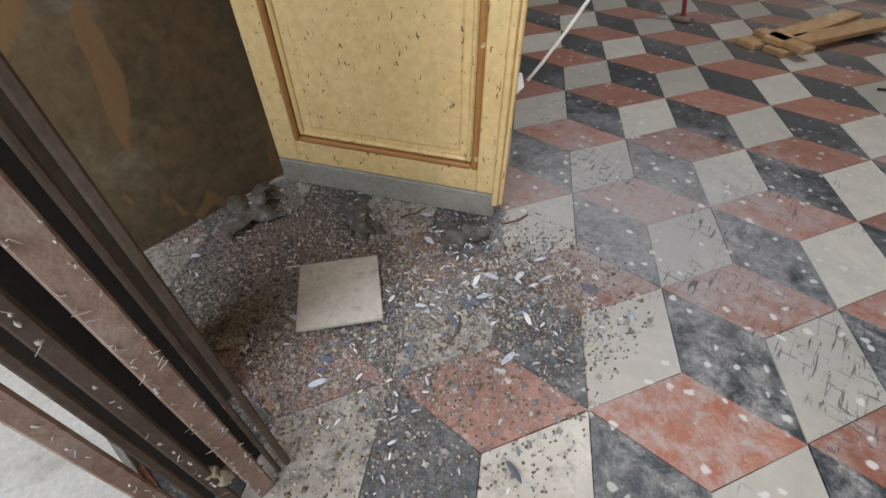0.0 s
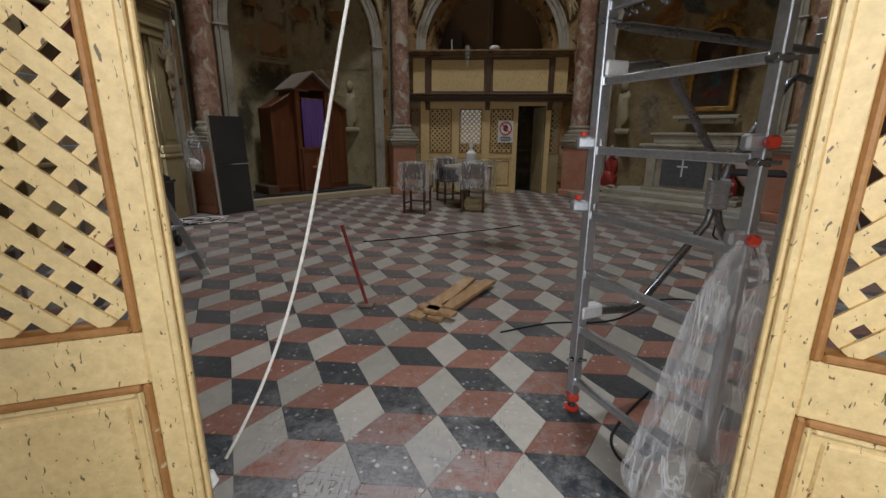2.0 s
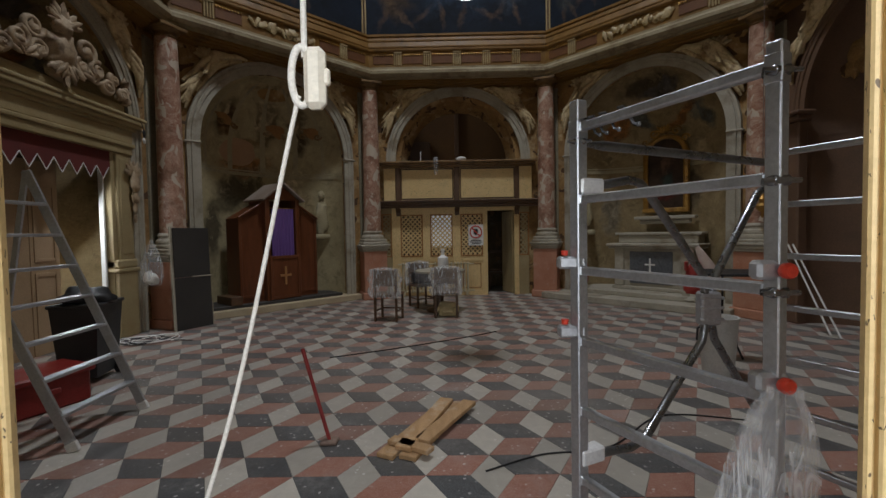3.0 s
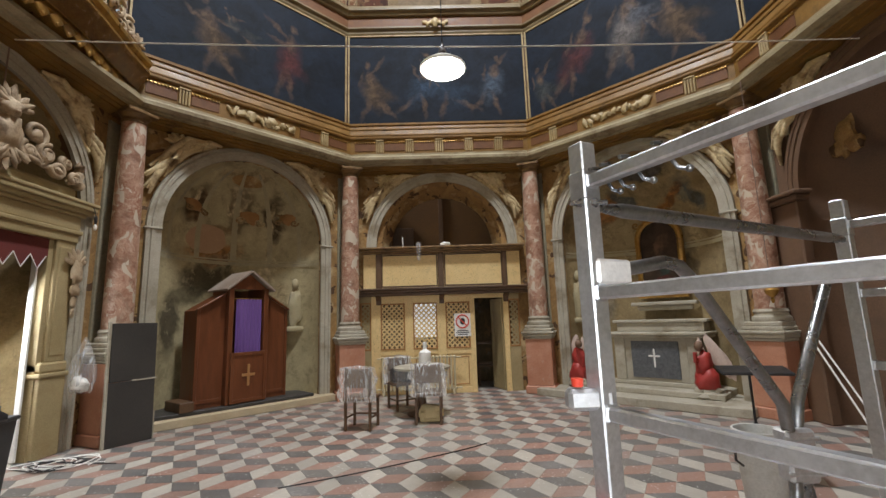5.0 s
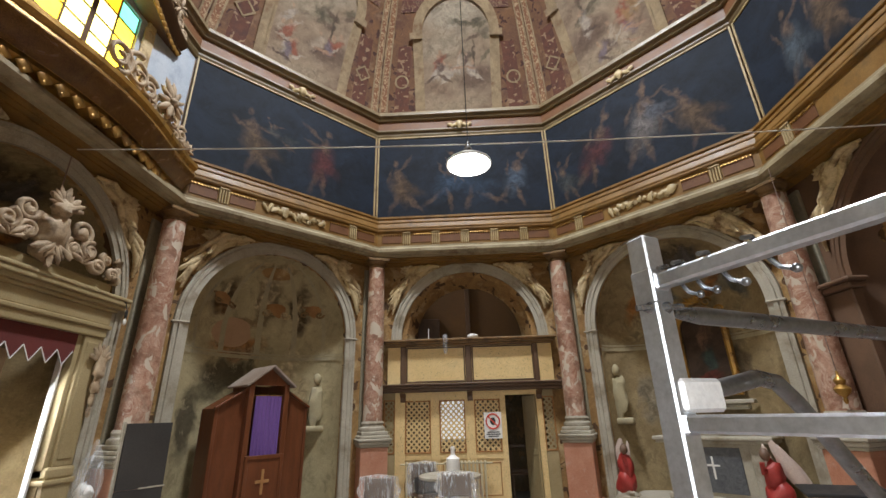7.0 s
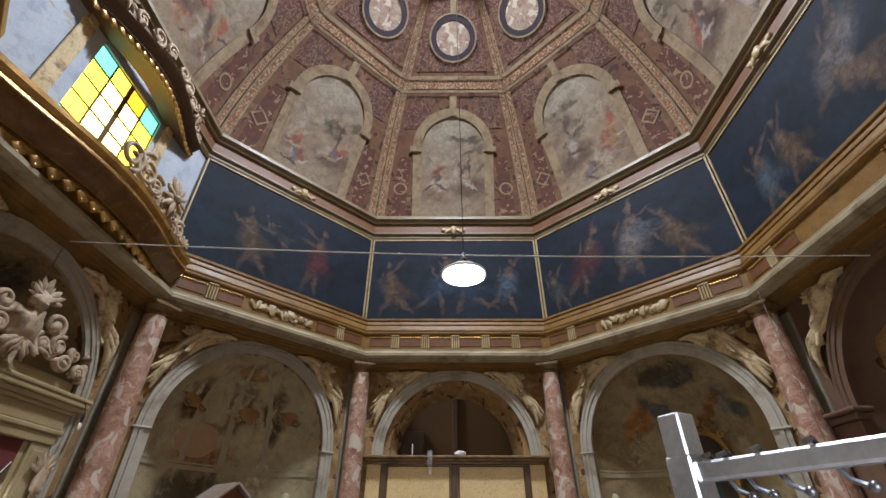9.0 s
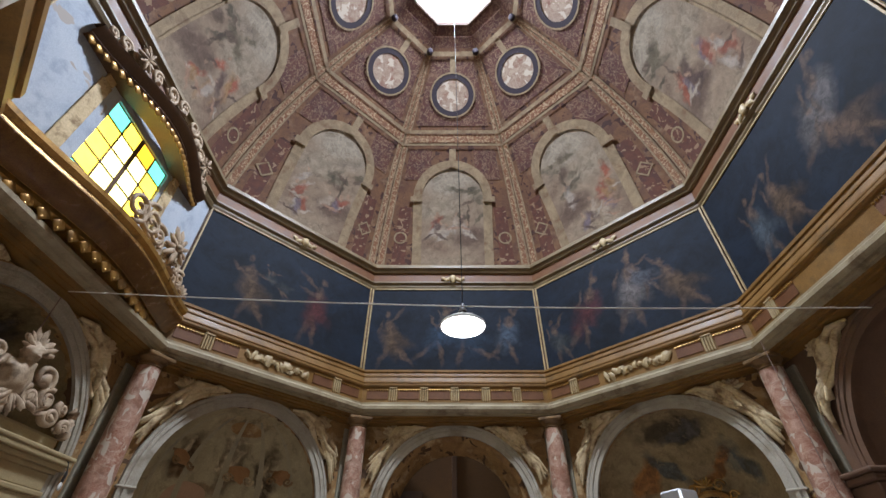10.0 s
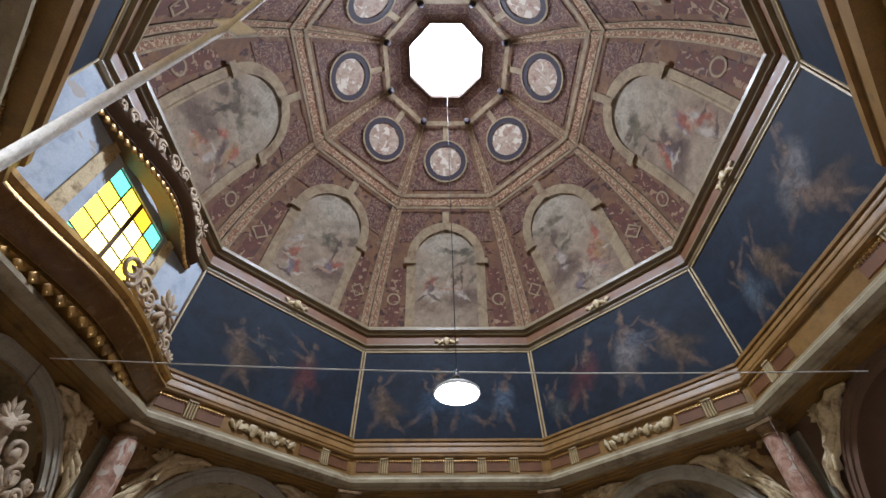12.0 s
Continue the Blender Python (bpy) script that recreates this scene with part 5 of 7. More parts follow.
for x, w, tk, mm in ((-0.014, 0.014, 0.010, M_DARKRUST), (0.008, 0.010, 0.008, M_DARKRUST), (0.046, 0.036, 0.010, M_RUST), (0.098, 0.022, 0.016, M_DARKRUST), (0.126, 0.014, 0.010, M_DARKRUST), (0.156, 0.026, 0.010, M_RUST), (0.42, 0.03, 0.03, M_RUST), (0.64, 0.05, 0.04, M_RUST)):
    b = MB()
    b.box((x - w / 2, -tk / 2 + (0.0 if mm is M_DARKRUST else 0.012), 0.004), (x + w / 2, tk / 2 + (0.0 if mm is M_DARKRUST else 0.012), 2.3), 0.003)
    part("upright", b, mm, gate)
# black sheet stands in for the deep shade seen between the bars
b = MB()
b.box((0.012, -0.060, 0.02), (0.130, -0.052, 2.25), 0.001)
part("sheet", b, M_DARK, gate, "black sheet added for the shade between the bars")
for z in (1.3, 2.2):
    b = MB()
    b.box((-0.03, -0.064, z), (0.68, -0.010, z + 0.05), 0.002)
    part("crossbar", b, M_DARKRUST, gate)
M_FUZZ = mat("grey_cobweb", (0.34, 0.32, 0.30), (0.46, 0.44, 0.42), 30, 0.95)
rr = random.Random(8)
for i in range(150):
    b = MB()
    z = rr.uniform(0.03, 0.9)
    x = rr.choice((0.033, 0.059, 0.059, 0.033, 0.098, 0.156))
    L_ = rr.uniform(0.003, 0.008)
    p = Vector((x + rr.uniform(-0.003, 0.003), 0.018, z))
    if i % 3:
        b.tube([p, p + Vector((rr.uniform(-L_, L_), rr.uniform(0, 0.006), rr.uniform(-L_, L_))), p + Vector((rr.uniform(-L_, L_) * 1.6, 0.004, rr.uniform(-L_, L_) * 1.6))], [0.0009, 0.0007, 0.0004], 5)
    else:
        b.blob(p, (rr.uniform(0.001, 0.0026), 0.002, rr.uniform(0.0015, 0.004)), (rr.random(), rr.random(), 0), 0.9, i, 8)
    part("dust_clump", b, M_FUZZ, gate, smooth=60)
b = MB()
b.blob((0.085, 0.0, 0.16), (0.016, 0.014, 0.024), (0.3, 0.4, 0), 0.9, 5, 14)
b.blob((0.090, 0.0, 0.20), (0.010, 0.010, 0.014), (0.3, 0.4, 0), 0.9, 9, 12)
part("cobweb_knot", b, M_STONE, gate, "dusty cobweb clump", 60)
# slab coloured pale to stand in for the sunlit floor past the gate
b = MB()
b.box((-0.62, -0.5, -0.01), (0.22, 0.40, 0.03), 0.01)
setting("threshold", b, mat("bright_outdoor_stone", (0.50, 0.48, 0.44), (0.64, 0.62, 0.58), 6, 0.85, bump=0.3, stain=((0.30, 0.27, 0.22), 9, 0.55, 0.7)), "pale worn stone slab added for the sunlit floor outside")

# ---- rope with a knot ----
rope = thing("rope", pose(0, 0, 0), "thick white cord with a looped hook, tied to the door", "rope")
b = MB()
b.tube([(0.3535 + 0.2956 * q - 0.1336 * q * q + 0.1211 * q**3, 1.8467 + 0.0919 * q - 0.145 * q * q, 1 + q) for q in [-0.58 + 1.40 * i / 24 for i in range(25)]], 0.0052, 10)
b.tube([(0.585, 1.83, 1.90), (0.578, 1.86, 2.3), (0.574, 1.89, 2.75), (0.572, 1.89, 3.4), (0.57, 1.90, 5.14)], [0.0065, 0.007, 0.007, 0.0055, 0.005], 10)
part("cord", b, M_ROPE, rope, smooth=50)
b = MB()
b.tube([(0.580 + 0.022 * math.cos(a), 1.825, 1.86 + 0.062 * math.sin(a)) for a in [i * math.pi / 10 for i in range(21)]], 0.008, 8)
part("loop", b, M_ROPE, rope, smooth=50)
b = MB()
b.box((0.586, 1.808, 1.79), (0.632, 1.842, 1.92), 0.012)
b.box((0.626, 1.818, 1.84), (0.640, 1.834, 1.875), 0.004)
part("plug", b, mat("yellowed_white_plastic", (0.70, 0.64, 0.52), (0.76, 0.70, 0.58), 20, 0.5), rope, "yellowed plastic block")
b = MB()
b.box((-0.03, -0.004, 0), (0.03, 0.004, 0.05), 0.002, 0, pose(0.572, 1.89, 2.73, 0, 30, 20))
b.tube([(0.148, 1.59, 0.44), (0.168, 1.605, 0.47), (0.160, 1.60, 0.50)], 0.011, 8)
pieces("clip", b, M_WHITEP, rope)

# ---- scaffold tower ----
PA, PB = Vector((1.432, 2.72, 0)), Vector((1.757, 2.06, 0))
ND = Vector((0.888, 0.46, 0))
tower = thing("scaffold_tower", pose(0, 0, 0), "aluminium rolling scaffold tower with grey tube braces", "scaffold")


def ladder_frame(parent, off, zt):
    a, c = PA + off, PB + off
    d = (c - a).normalized()
    ang = math.degrees(math.atan2(d.y, d.x))
    for nm, p in (("post", a), ("post", c)):
        b = MB()
        hw = 0.026 if p is a else 0.020
        b.box((-hw, -hw, 0.10), (hw, hw, zt - (0 if p is a else 0.05)), 0.004, 0, Matrix.Translation(p) @ pose(0, 0, 0, 0, 0, ang))
        ob = part("post", b, M_ALU, parent)
        b = MB()
        b.box((-hw - 0.003, -hw - 0.003, zt - 0.16), (hw + 0.003, hw + 0.003, zt - 0.08), 0.004, 0, Matrix.Translation(p) @ pose(0, 0, 0, 0, 0, ang))
        part("sleeve", b, M_ALU, ob)
        b = MB()
        b.tube([p + Vector((0, 0, 0.0)), p + Vector((0, 0, 0.12))], 0.021, 12)
        b.lathe([(0.035, 0.0), (0.04, 0.012), (0.03, 0.02)], 14, 1, Matrix.Translation(p))
        b.box((-0.028, -0.034, 0.055), (0.028, 0.034, 0.10), 0.008, 1, Matrix.Translation(p))
        part("foot", b, [M_STEEL, M_REDPLASTIC], parent, "red and grey foot", 40)
    for i in range(7):
        z = 0.177 + 0.295 * i
        b = MB()
        b.box((0.02, -0.017, z - 0.017), ((c - a).length - 0.02, 0.017, z + 0.017), 0.005, 0, Matrix.Translation(a) @ pose(0, 0, 0, 0, 0, ang))
        for s in (0.0, 1.0):
            b.box((-0.012 + (c - a).length * s, -0.022, z - 0.022), (0.034 + ((c - a).length - 0.022) * s - 0.0, 0.022, z + 0.022), 0.006, 0, Matrix.Translation(a) @ pose(0, 0, 0, 0, 0, ang)) if s == 0 else None
        part("rung", b, M_ALU, parent)


ladder_frame(tower, Vector((0, 0, 0)), 2.058)
ladder_frame(tower, ND * 1.54, 2.058)
mid = PA + ND * 0.88
for pts, r in (([PA + ND * 0.04 + Vector((0, 0, 1.885)), PA + ND * 0.14 + Vector((0, 0, 1.885)), PA + ND * 1.46 + Vector((0, 0, 1.885)), PA + ND * 1.58 + Vector((0, 0, 1.885))], [0.010, 0.021, 0.021, 0.010]),
               ([PA + ND * 0.08 + Vector((0, 0, 1.712)), PA + ND * 0.18 + Vector((0, 0, 1.725)), PA + ND * 0.30 + Vector((0, 0, 1.745)), PA + ND * 0.37 + Vector((0, 0, 1.735)), PA + ND * 0.43 + Vector((0, 0, 1.69)), mid + ND * -0.04 + Vector((0, 0, 1.28)), mid + ND * -0.03 + Vector((0, 0, 1.20)), mid + ND * -0.03 + Vector((0, 0, 1.02)), mid + ND * -0.05 + Vector((0, 0, 0.95)), PA + ND * 0.40 + Vector((0, 0, 0.54)), PA + ND * 0.30 + Vector((0, 0, 0.525)), PA + ND * 0.08 + Vector((0, 0, 0.55))], 0.020),
               ([PA + ND * 1.50 + Vector((0, 0, 1.73)), PA + ND * 1.38 + Vector((0, 0, 1.745)), PA + ND * 1.31 + Vector((0, 0, 1.71)), mid + ND * 0.06 + Vector((0, 0, 1.28)), mid + ND * 0.03 + Vector((0, 0, 1.20)), mid + ND * 0.03 + Vector((0, 0, 1.02)), mid + ND * 0.05 + Vector((0, 0, 0.95)), PA + ND * 1.30 + Vector((0, 0, 0.52)), PA + ND * 1.50 + Vector((0, 0, 0.53))], 0.020)):
    b = MB()
    b.tube(pts, r, 12)
    part("brace", b, M_STEEL, tower, "dark grey tube brace", 50)
b = MB()
b.box((-0.05, -0.035, 1.03), (0.05, 0.035, 1.20), 0.01, 0, Matrix.Translation(mid))
for z in (1.06, 1.12, 1.17):
    b.tube([mid + Vector((-0.06, -0.03, z)), mid + Vector((0.06, -0.03, z))], 0.008, 8)
part("brace_lock", b, M_ALU, tower)
for p, z, red in ((PA, 1.706, 0), (PA, 0.56, 0)):
    b = MB()
    b.box((-0.01, -0.034, z - 0.034), (0.115, 0.034, z + 0.034), 0.008, 0, Matrix.Translation(p) @ pose(0, 0, 0, 0, 0, 26))
    part("clamp", b, mat("white_cast_clamp", (0.66, 0.66, 0.66), (0.74, 0.74, 0.73), 9, 0.45, 0.3), tower, "pale cast clamp")
for p, z in ((PB, 1.41), (PB, 1.11), (PA, 1.39), (PA, 1.10)):
    s = 1 if p is PB else -1
    b = MB()
    b.box((-0.06 if p is PB else -0.09, -0.025, z - 0.026), (0.026, 0.025, z + 0.026), 0.01, 0, Matrix.Translation(p) @ pose(0, 0, 0, 0, 0, 0))
    c_ob = part("clamp", b, M_ALU, tower)
    b = MB()
    b.lathe([(0.017, 0), (0.021, 0.006), (0.021, 0.022), (0.016, 0.028)], 16, 0, Matrix.Translation(p + Vector((0.0, -0.03, z))) @ pose(0, 0, 0, 90, 0, 0))
    if p is PB:
        part("knob", b, M_REDPLASTIC, c_ob, "red knob", 40)
    else:
        b = MB()
        b.lathe([(0.014, 0), (0.016, 0.02)], 12, 0, Matrix.Translation(p + Vector((-0.06, 0, z + 0.03))))
        part("button", b, M_REDPLASTIC, c_ob, "small red button", 40)
for i, s in enumerate((0.07, 0.12, 0.20, 0.32)):
    p = PA.lerp(PB, s) + Vector((0, 0, 1.945))
    b = MB()
    b.tube([p + Vector((-0.03, -0.02, 0.02)), p + Vector((0.0, 0.0, 0.03)), p + Vector((0.03, 0.02, 0.0)), p + Vector((0.035, 0.0, -0.03)), p + Vector((0.04, -0.02, -0.04))], 0.005, 6)
    b.blob(p + Vector((0.042, -0.028, -0.042)), (0.009, 0.009, 0.009), (0, 0, 0), 0, 0, 8)
    part("spring_hook", b, M_STEEL, tower, smooth=50)
for p, z in ((PB, 1.93), (PB, 1.645), (PB, 1.35), (PA, 1.89), (PA, 0.30)):
    b = MB()
    b.box((-0.028, -0.028, z - 0.014), (0.028, 0.028, z + 0.014), 0.008, 0, Matrix.Translation(p))
    b.tube([p + Vector((-0.05, -0.02, z)), p + Vector((0.05, -0.02, z))], 0.007, 8)
    part("latch", b, M_STEEL, tower, smooth=40)

# plastic bag hanging from the tower
bag = thing("plastic_bag", pose(1.745, 2.02, 0.0), "large clear plastic bag hanging on the scaffold", "bag")


def bag_pt(u, v):
    a = 2 * math.pi * u
    z = 0.02 + 1.09 * v
    w = (0.155 * (1 - v) ** 0.62 + 0.018) * (0.55 + 0.45 * min(1, v * 6)) if v < 0.97 else 0.03
    pleat = 0.5 + 0.5 * math.cos(11 * a + 2.2 * math.sin(2 * a) + 1.5 * v)
    fold = 0.86 + 0.30 * pleat**3 * (0.35 + v) + 0.10 * math.sin(23 * a - 4 * v) * v + 0.32 * noise.noise(Vector((math.cos(a) * 1.5, math.sin(a) * 1.5, v * 3)))
    lean = -0.10 * (1 - v)
    return (lean + 1.15 * w * fold * math.cos(a), 0.02 + w * fold * math.sin(a) - 0.03 * v, z)


b = MB()
b.grid(bag_pt, 144, 44, wrap=True)
part("film", b, M_FILM, bag, smooth=70)
b = MB()
b.blob((-0.05, 0.02, 0.10), (0.14, 0.12, 0.09), (0, 0, 0), 0.6, 4, 16)
b.blob((-0.02, 0.0, 0.22), (0.10, 0.09, 0.07), (0.3, 0.2, 0), 0.8, 7, 14)
part("contents", b, film_mat("crumpled_film", (0.55, 0.50, 0.42), 0.55, 0.3), bag, "crumpled brownish film", 60)
for i in range(1):
    b = MB()
    b.grid(lambda u, v: Vector(bag_pt(0.52 + 0.22 * i + 0.14 * u + 0.03 * math.sin(5 * v), 0.08 + 0.85 * v)) * 1.0 + Vector((0.0, -0.012 - 0.006 * i, 0)), 10, 24)
    part("fold", b, M_FILM, bag, smooth=70)

# ---- carved work ----
def scroll(mb, c, size, turns=1.4, r=0.03, flip=1, m=None, start=0.0, depth=0.02, mi=0):
    """A spiral volute in the xz plane."""
    n = int(16 * turns)
    pts, rs = [], []
    for i in range(n + 1):
        s = i / n
        a = start + flip * 2 * math.pi * turns * s
        q = size * (1 - 0.82 * s)
        pts.append((c[0] + q * math.cos(a), c[1] - depth * s, c[2] + q * math.sin(a)))
        rs.append(r * (1.1 - 0.5 * s))
    mb.tube(pts, rs, 8, mi, m)


def leaf_fan(mb, c, size, n, a0, a1, seed, m=None, mi=0):
    """A shell or acanthus tuft: lobes spread round a point."""
    rr = random.Random(seed)
    for i in range(n):
        a = a0 + (a1 - a0) * i / max(1, n - 1)
        ln = size * rr.uniform(0.8, 1.15)
        mb.blob((c[0] + 0.6 * ln * math.cos(a), c[1] - rr.uniform(0, 0.04), c[2] + 0.6 * ln * math.sin(a)), (ln * 0.55, 0.035, ln * 0.17), (0, -a, 0), 0.5, seed + i, 10, mi, m)


# ---- west side: portal, crest, balcony, window ----
FW = FM(2, 5.28) @ Matrix.Translation((0.2, 0, 0)) @ Matrix.Diagonal((0.9, 0.5, 0.985, 1))
portal = thing("portal", FW, "ochre and gilt wooden portal with a moulded entablature", "portal")
for s in (-1, 1):
    b = MB()
    b.box((s * 1.28 - 0.17, -0.06, 1.22), (s * 1.28 + 0.17, 0.35, 2.86), 0.012)
    b.box((s * 1.28 - 0.12, -0.085, 1.30), (s * 1.28 + 0.12, -0.05, 2.78), 0.012)
    b.box((s * 1.07 - 0.04, 0.02, 0.0), (s * 1.07 + 0.04, 0.35, 2.86), 0.01)
    pieces("pilaster", b, M_OCHRE, portal)
    b = MB()
    b.box((s * 1.26 - 0.22, -0.10, 0.0), (s * 1.26 + 0.22, 0.35, 1.02), 0.012)
    b.box((s * 1.26 - 0.26, -0.14, 1.02), (s * 1.26 + 0.26, 0.35, 1.08), 0.015)
    b.box((s * 1.26 - 0.23, -0.11, 1.08), (s * 1.26 + 0.23, 0.35, 1.22), 0.03)
    pieces("pedestal", b, M_OCHRE, portal)
    b = MB()
    leaf_fan(b, (s * 1.42, -0.16, 2.55), 0.20, 7, 0.3, 2.9, 40 + s, )
    b.blob((s * 1.42, -0.20, 2.42), (0.10, 0.09, 0.16), (0, 0, 0), 0.6, 3, 12)
    b.blob((s * 1.42, -0.18, 2.20), (0.09, 0.07, 0.10), (0, 0, 0), 0.7, 6, 12)
    b.blob((s * 1.43, -0.16, 2.02), (0.05, 0.05, 0.09), (0, 0, 0), 0.6, 9, 10)
    b.blob((s * 1.43, -0.16, 1.86), (0.035, 0.04, 0.07), (0, 0, 0), 0.6, 11, 10)
    pieces("carving", b, M_CARVED, portal, "gilt carved drop", 60)
b = MB()
for z0, z1, d in ((2.86, 2.98, 0.10), (2.98, 3.04, 0.15), (3.04, 3.24, 0.11), (3.24, 3.29, 0.17), (3.29, 3.35, 0.24), (3.35, 3.42, 0.30), (3.42, 3.47, 0.33)):
    b.box((-1.36 - d, -d, z0), (1.36 + d, 0.35, z1), 0.014)
b.box((-1.30, -0.14, 3.47), (1.30, 0.35, 3.62), 0.03)
pieces("entablature", b, M_OCHRE, portal)
b = MB()
b.box((-1.03, 0.03, 2.62), (1.03, 0.07, 2.86), 0.0)
for i in range(8):
    x = -0.875 + i * 0.25
    b.add([(x - 0.125, 0.03, 2.62), (x + 0.125, 0.03, 2.62), (x, 0.03, 2.44), (x - 0.125, 0.05, 2.62), (x + 0.125, 0.05, 2.62), (x, 0.05, 2.44)], [(0, 1, 2), (3, 5, 4), (0, 2, 5, 3), (1, 4, 5, 2), (0, 3, 4, 1)])
part("valance", b, mat("dark_red_velvet", (0.10, 0.018, 0.015), (0.15, 0.03, 0.025), 5, 0.9), portal, "dark red scalloped valance")
b = MB()
for i in range(8):
    x = -0.875 + i * 0.25
    b.bar((x - 0.125, 0.026, 2.62), (x, 0.026, 2.44), 0.012, 0.012)
    b.bar((x, 0.026, 2.44), (x + 0.125, 0.026, 2.62), 0.012, 0.012)
pieces("braid", b, M_WHITEP, portal, "pale braid edging")
b = MB()
b.box((0.97, 0.20, 0.02), (1.005, 0.34, 2.60), 0.006)
b.box((1.012, 0.26, 0.02), (1.028, 0.34, 2.60), 0.004)
part("door_edge", b, M_WHITEP, portal, "white painted edge of the opening")
b = MB()
b.box((-0.95, 0.75, 0.0), (-0.02, 0.80, 2.6), 0.004)
frame_rect(b, -0.85, -0.45, 0.2, 1.1, 0.05, 0.72, 0.75)
frame_rect(b, -0.85, -0.45, 1.25, 2.3, 0.05, 0.72, 0.75)
b.box((-0.02, 0.73, 0.0), (0.45, 0.80, 2.6), 0.004)
frame_rect(b, 0.03, 0.40, 0.2, 1.1, 0.045, 0.70, 0.73)
frame_rect(b, 0.03, 0.40, 1.25, 2.3, 0.045, 0.70, 0.73)
part("inner_door", b, mat("faded_brown_door", (0.33, 0.22, 0.12), (0.43, 0.30, 0.18), 2, 0.7), portal, "faded panelled door behind the opening")
crest = thing("carved_crest", FW @ Matrix.Translation((0, 0, 3.60)) @ Matrix.Diagonal((1, 1.8, 0.84, 1)), "carved and gilt cartouche crest standing on the portal", "carving")
dz = Matrix.Translation((0, 0, -3.60))
b = MB()
b.blob((0, -0.16, 4.02), (0.24, 0.14, 0.30), (0, 0, 0), 0.5, 1, 18, 0, dz)
b.blob((0, -0.14, 3.72), (0.20, 0.12, 0.14), (0, 0, 0), 0.4, 1, 14, 0, dz)
b.blob((0, -0.20, 4.40), (0.15, 0.12, 0.15), (0, 0, 0), 0.6, 2, 16, 0, dz)
part("cartouche", b, M_CARVED, crest, smooth=60)
b = MB()
leaf_fan(b, (0, -0.2, 4.42), 0.26, 9, 0.2, 2.95, 5, dz)
pieces("shell_lobe", b, M_CARVED, crest, smooth=60)
b = MB()
leaf_fan(b, (0, -0.22, 3.86), 0.30, 7, -2.6, -0.5, 9, dz)
part("leaf_tuft", b, M_CARVED, crest, smooth=60)
rr = random.Random(31)
for s in (-1, 1):
    for cx_, cz_, sz in ((0.42, 4.22, 0.17), (0.34, 3.92, 0.14), (0.62, 3.98, 0.15), (0.82, 3.80, 0.13), (0.95, 3.95, 0.09), (1.12, 3.74, 0.10)):
        b = MB()
        scroll(b, (s * cx_, -0.16, cz_), sz, 1.5, 0.045, s, dz, rr.uniform(0, 6))
        b.blob((s * cx_, -0.14, cz_ - 0.03), (sz * 0.7, 0.08, sz * 0.6), (0, rr.uniform(-1, 1), 0), 0.7, rr.random() * 50, 12, 0, dz)
        part("scroll", b, M_CARVED, crest, smooth=60)
    b = MB()
    leaf_fan(b, (s * 0.55, -0.16, 3.75), 0.20, 5, 0.3, 2.8, 14 + s, dz)
    part("leaf_tuft", b, M_CARVED, crest, smooth=60)
    b = MB()
    b.lathe([(0.07, 3.62), (0.10, 3.70), (0.05, 3.78), (0.08, 3.86), (0.03, 3.93)], 14, 0, dz @ Matrix.Translation((s * 1.28, -0.1, 0)))
    b.blob((s * 1.28, -0.1, 4.0), (0.08, 0.07, 0.08), (0, 0, 0), 0.7, 8, 12, 0, dz)
    part("finial", b, M_CARVED, crest, smooth=60)
b = MB()
b.tube([(0, -0.14, 4.5), (0.02, -0.10, 5.1)], 0.012, 8)
tagged(part("iron_rod", b, M_RUST, None, "thin iron rod holding the carved crest", 40, FW), category="rod")

# sconce on the portal's corner
sc = thing("wall_lamp", FW @ Matrix.Translation((1.52, -0.30, 3.28)), "small dark lamp holder with a clear bulb on the portal", "lamp")
b = MB()
b.tube([(-0.1, 0.05, 0.16), (0.05, 0, 0.12), (0.1, 0, 0.02)], 0.012, 8)
b.lathe([(0.022, -0.10), (0.03, -0.06), (0.03, 0.0), (0.015, 0.03)], 12, 0, Matrix.Translation((0.1, 0, 0)))
part("holder", b, M_BLACKP, sc, smooth=40)
b = MB()
b.blob((0.1, 0, -0.15), (0.035, 0.035, 0.05), (0, 0, 0), 0, 0, 12)
part("bulb", b, M_WHITEP, sc, "unlit pale bulb", 50)

# drum wall round the window
b = MB()
ZW0, ZW1, UW, UC = 6.42, 8.15, 0.78, 0.06
hwd = 5.43 * T8
for lo, hi in (((-hwd, 0, 6.1), (UC - UW, 0.35, 8.9)), ((UC + UW, 0, 6.1), (hwd, 0.35, 8.9)), ((UC - UW, 0, 6.1), (UC + UW, 0.35, ZW0)), ((UC - UW, 0, ZW1), (UC + UW, 0.35, 8.9))):
    b.box(lo, hi)
setting("drum_wall", b, M_BLUEWALL, "pale blue limewashed wall round the window", m=FM(2, 5.43))
b = MB()
for s in (-1, 1):
    b.box((s * 1.05 - 0.12, -0.03, 6.2), (s * 1.05 + 0.12, 0.0, 8.1), 0.01)
    b.box((s * 1.05 - 0.09, -0.05, 8.1), (s * 1.05 + 0.09, 0.0, 8.3), 0.01)
setting("window_trim", b, M_STUCCO, "cream painted window surround", m=FM(2, 5.43))
wdw = thing("window_1", FM(2, 5.48) @ Matrix.Translation((UC, 0, 0)), "leaded window of yellow and green glass panes", "window", kind="structure")


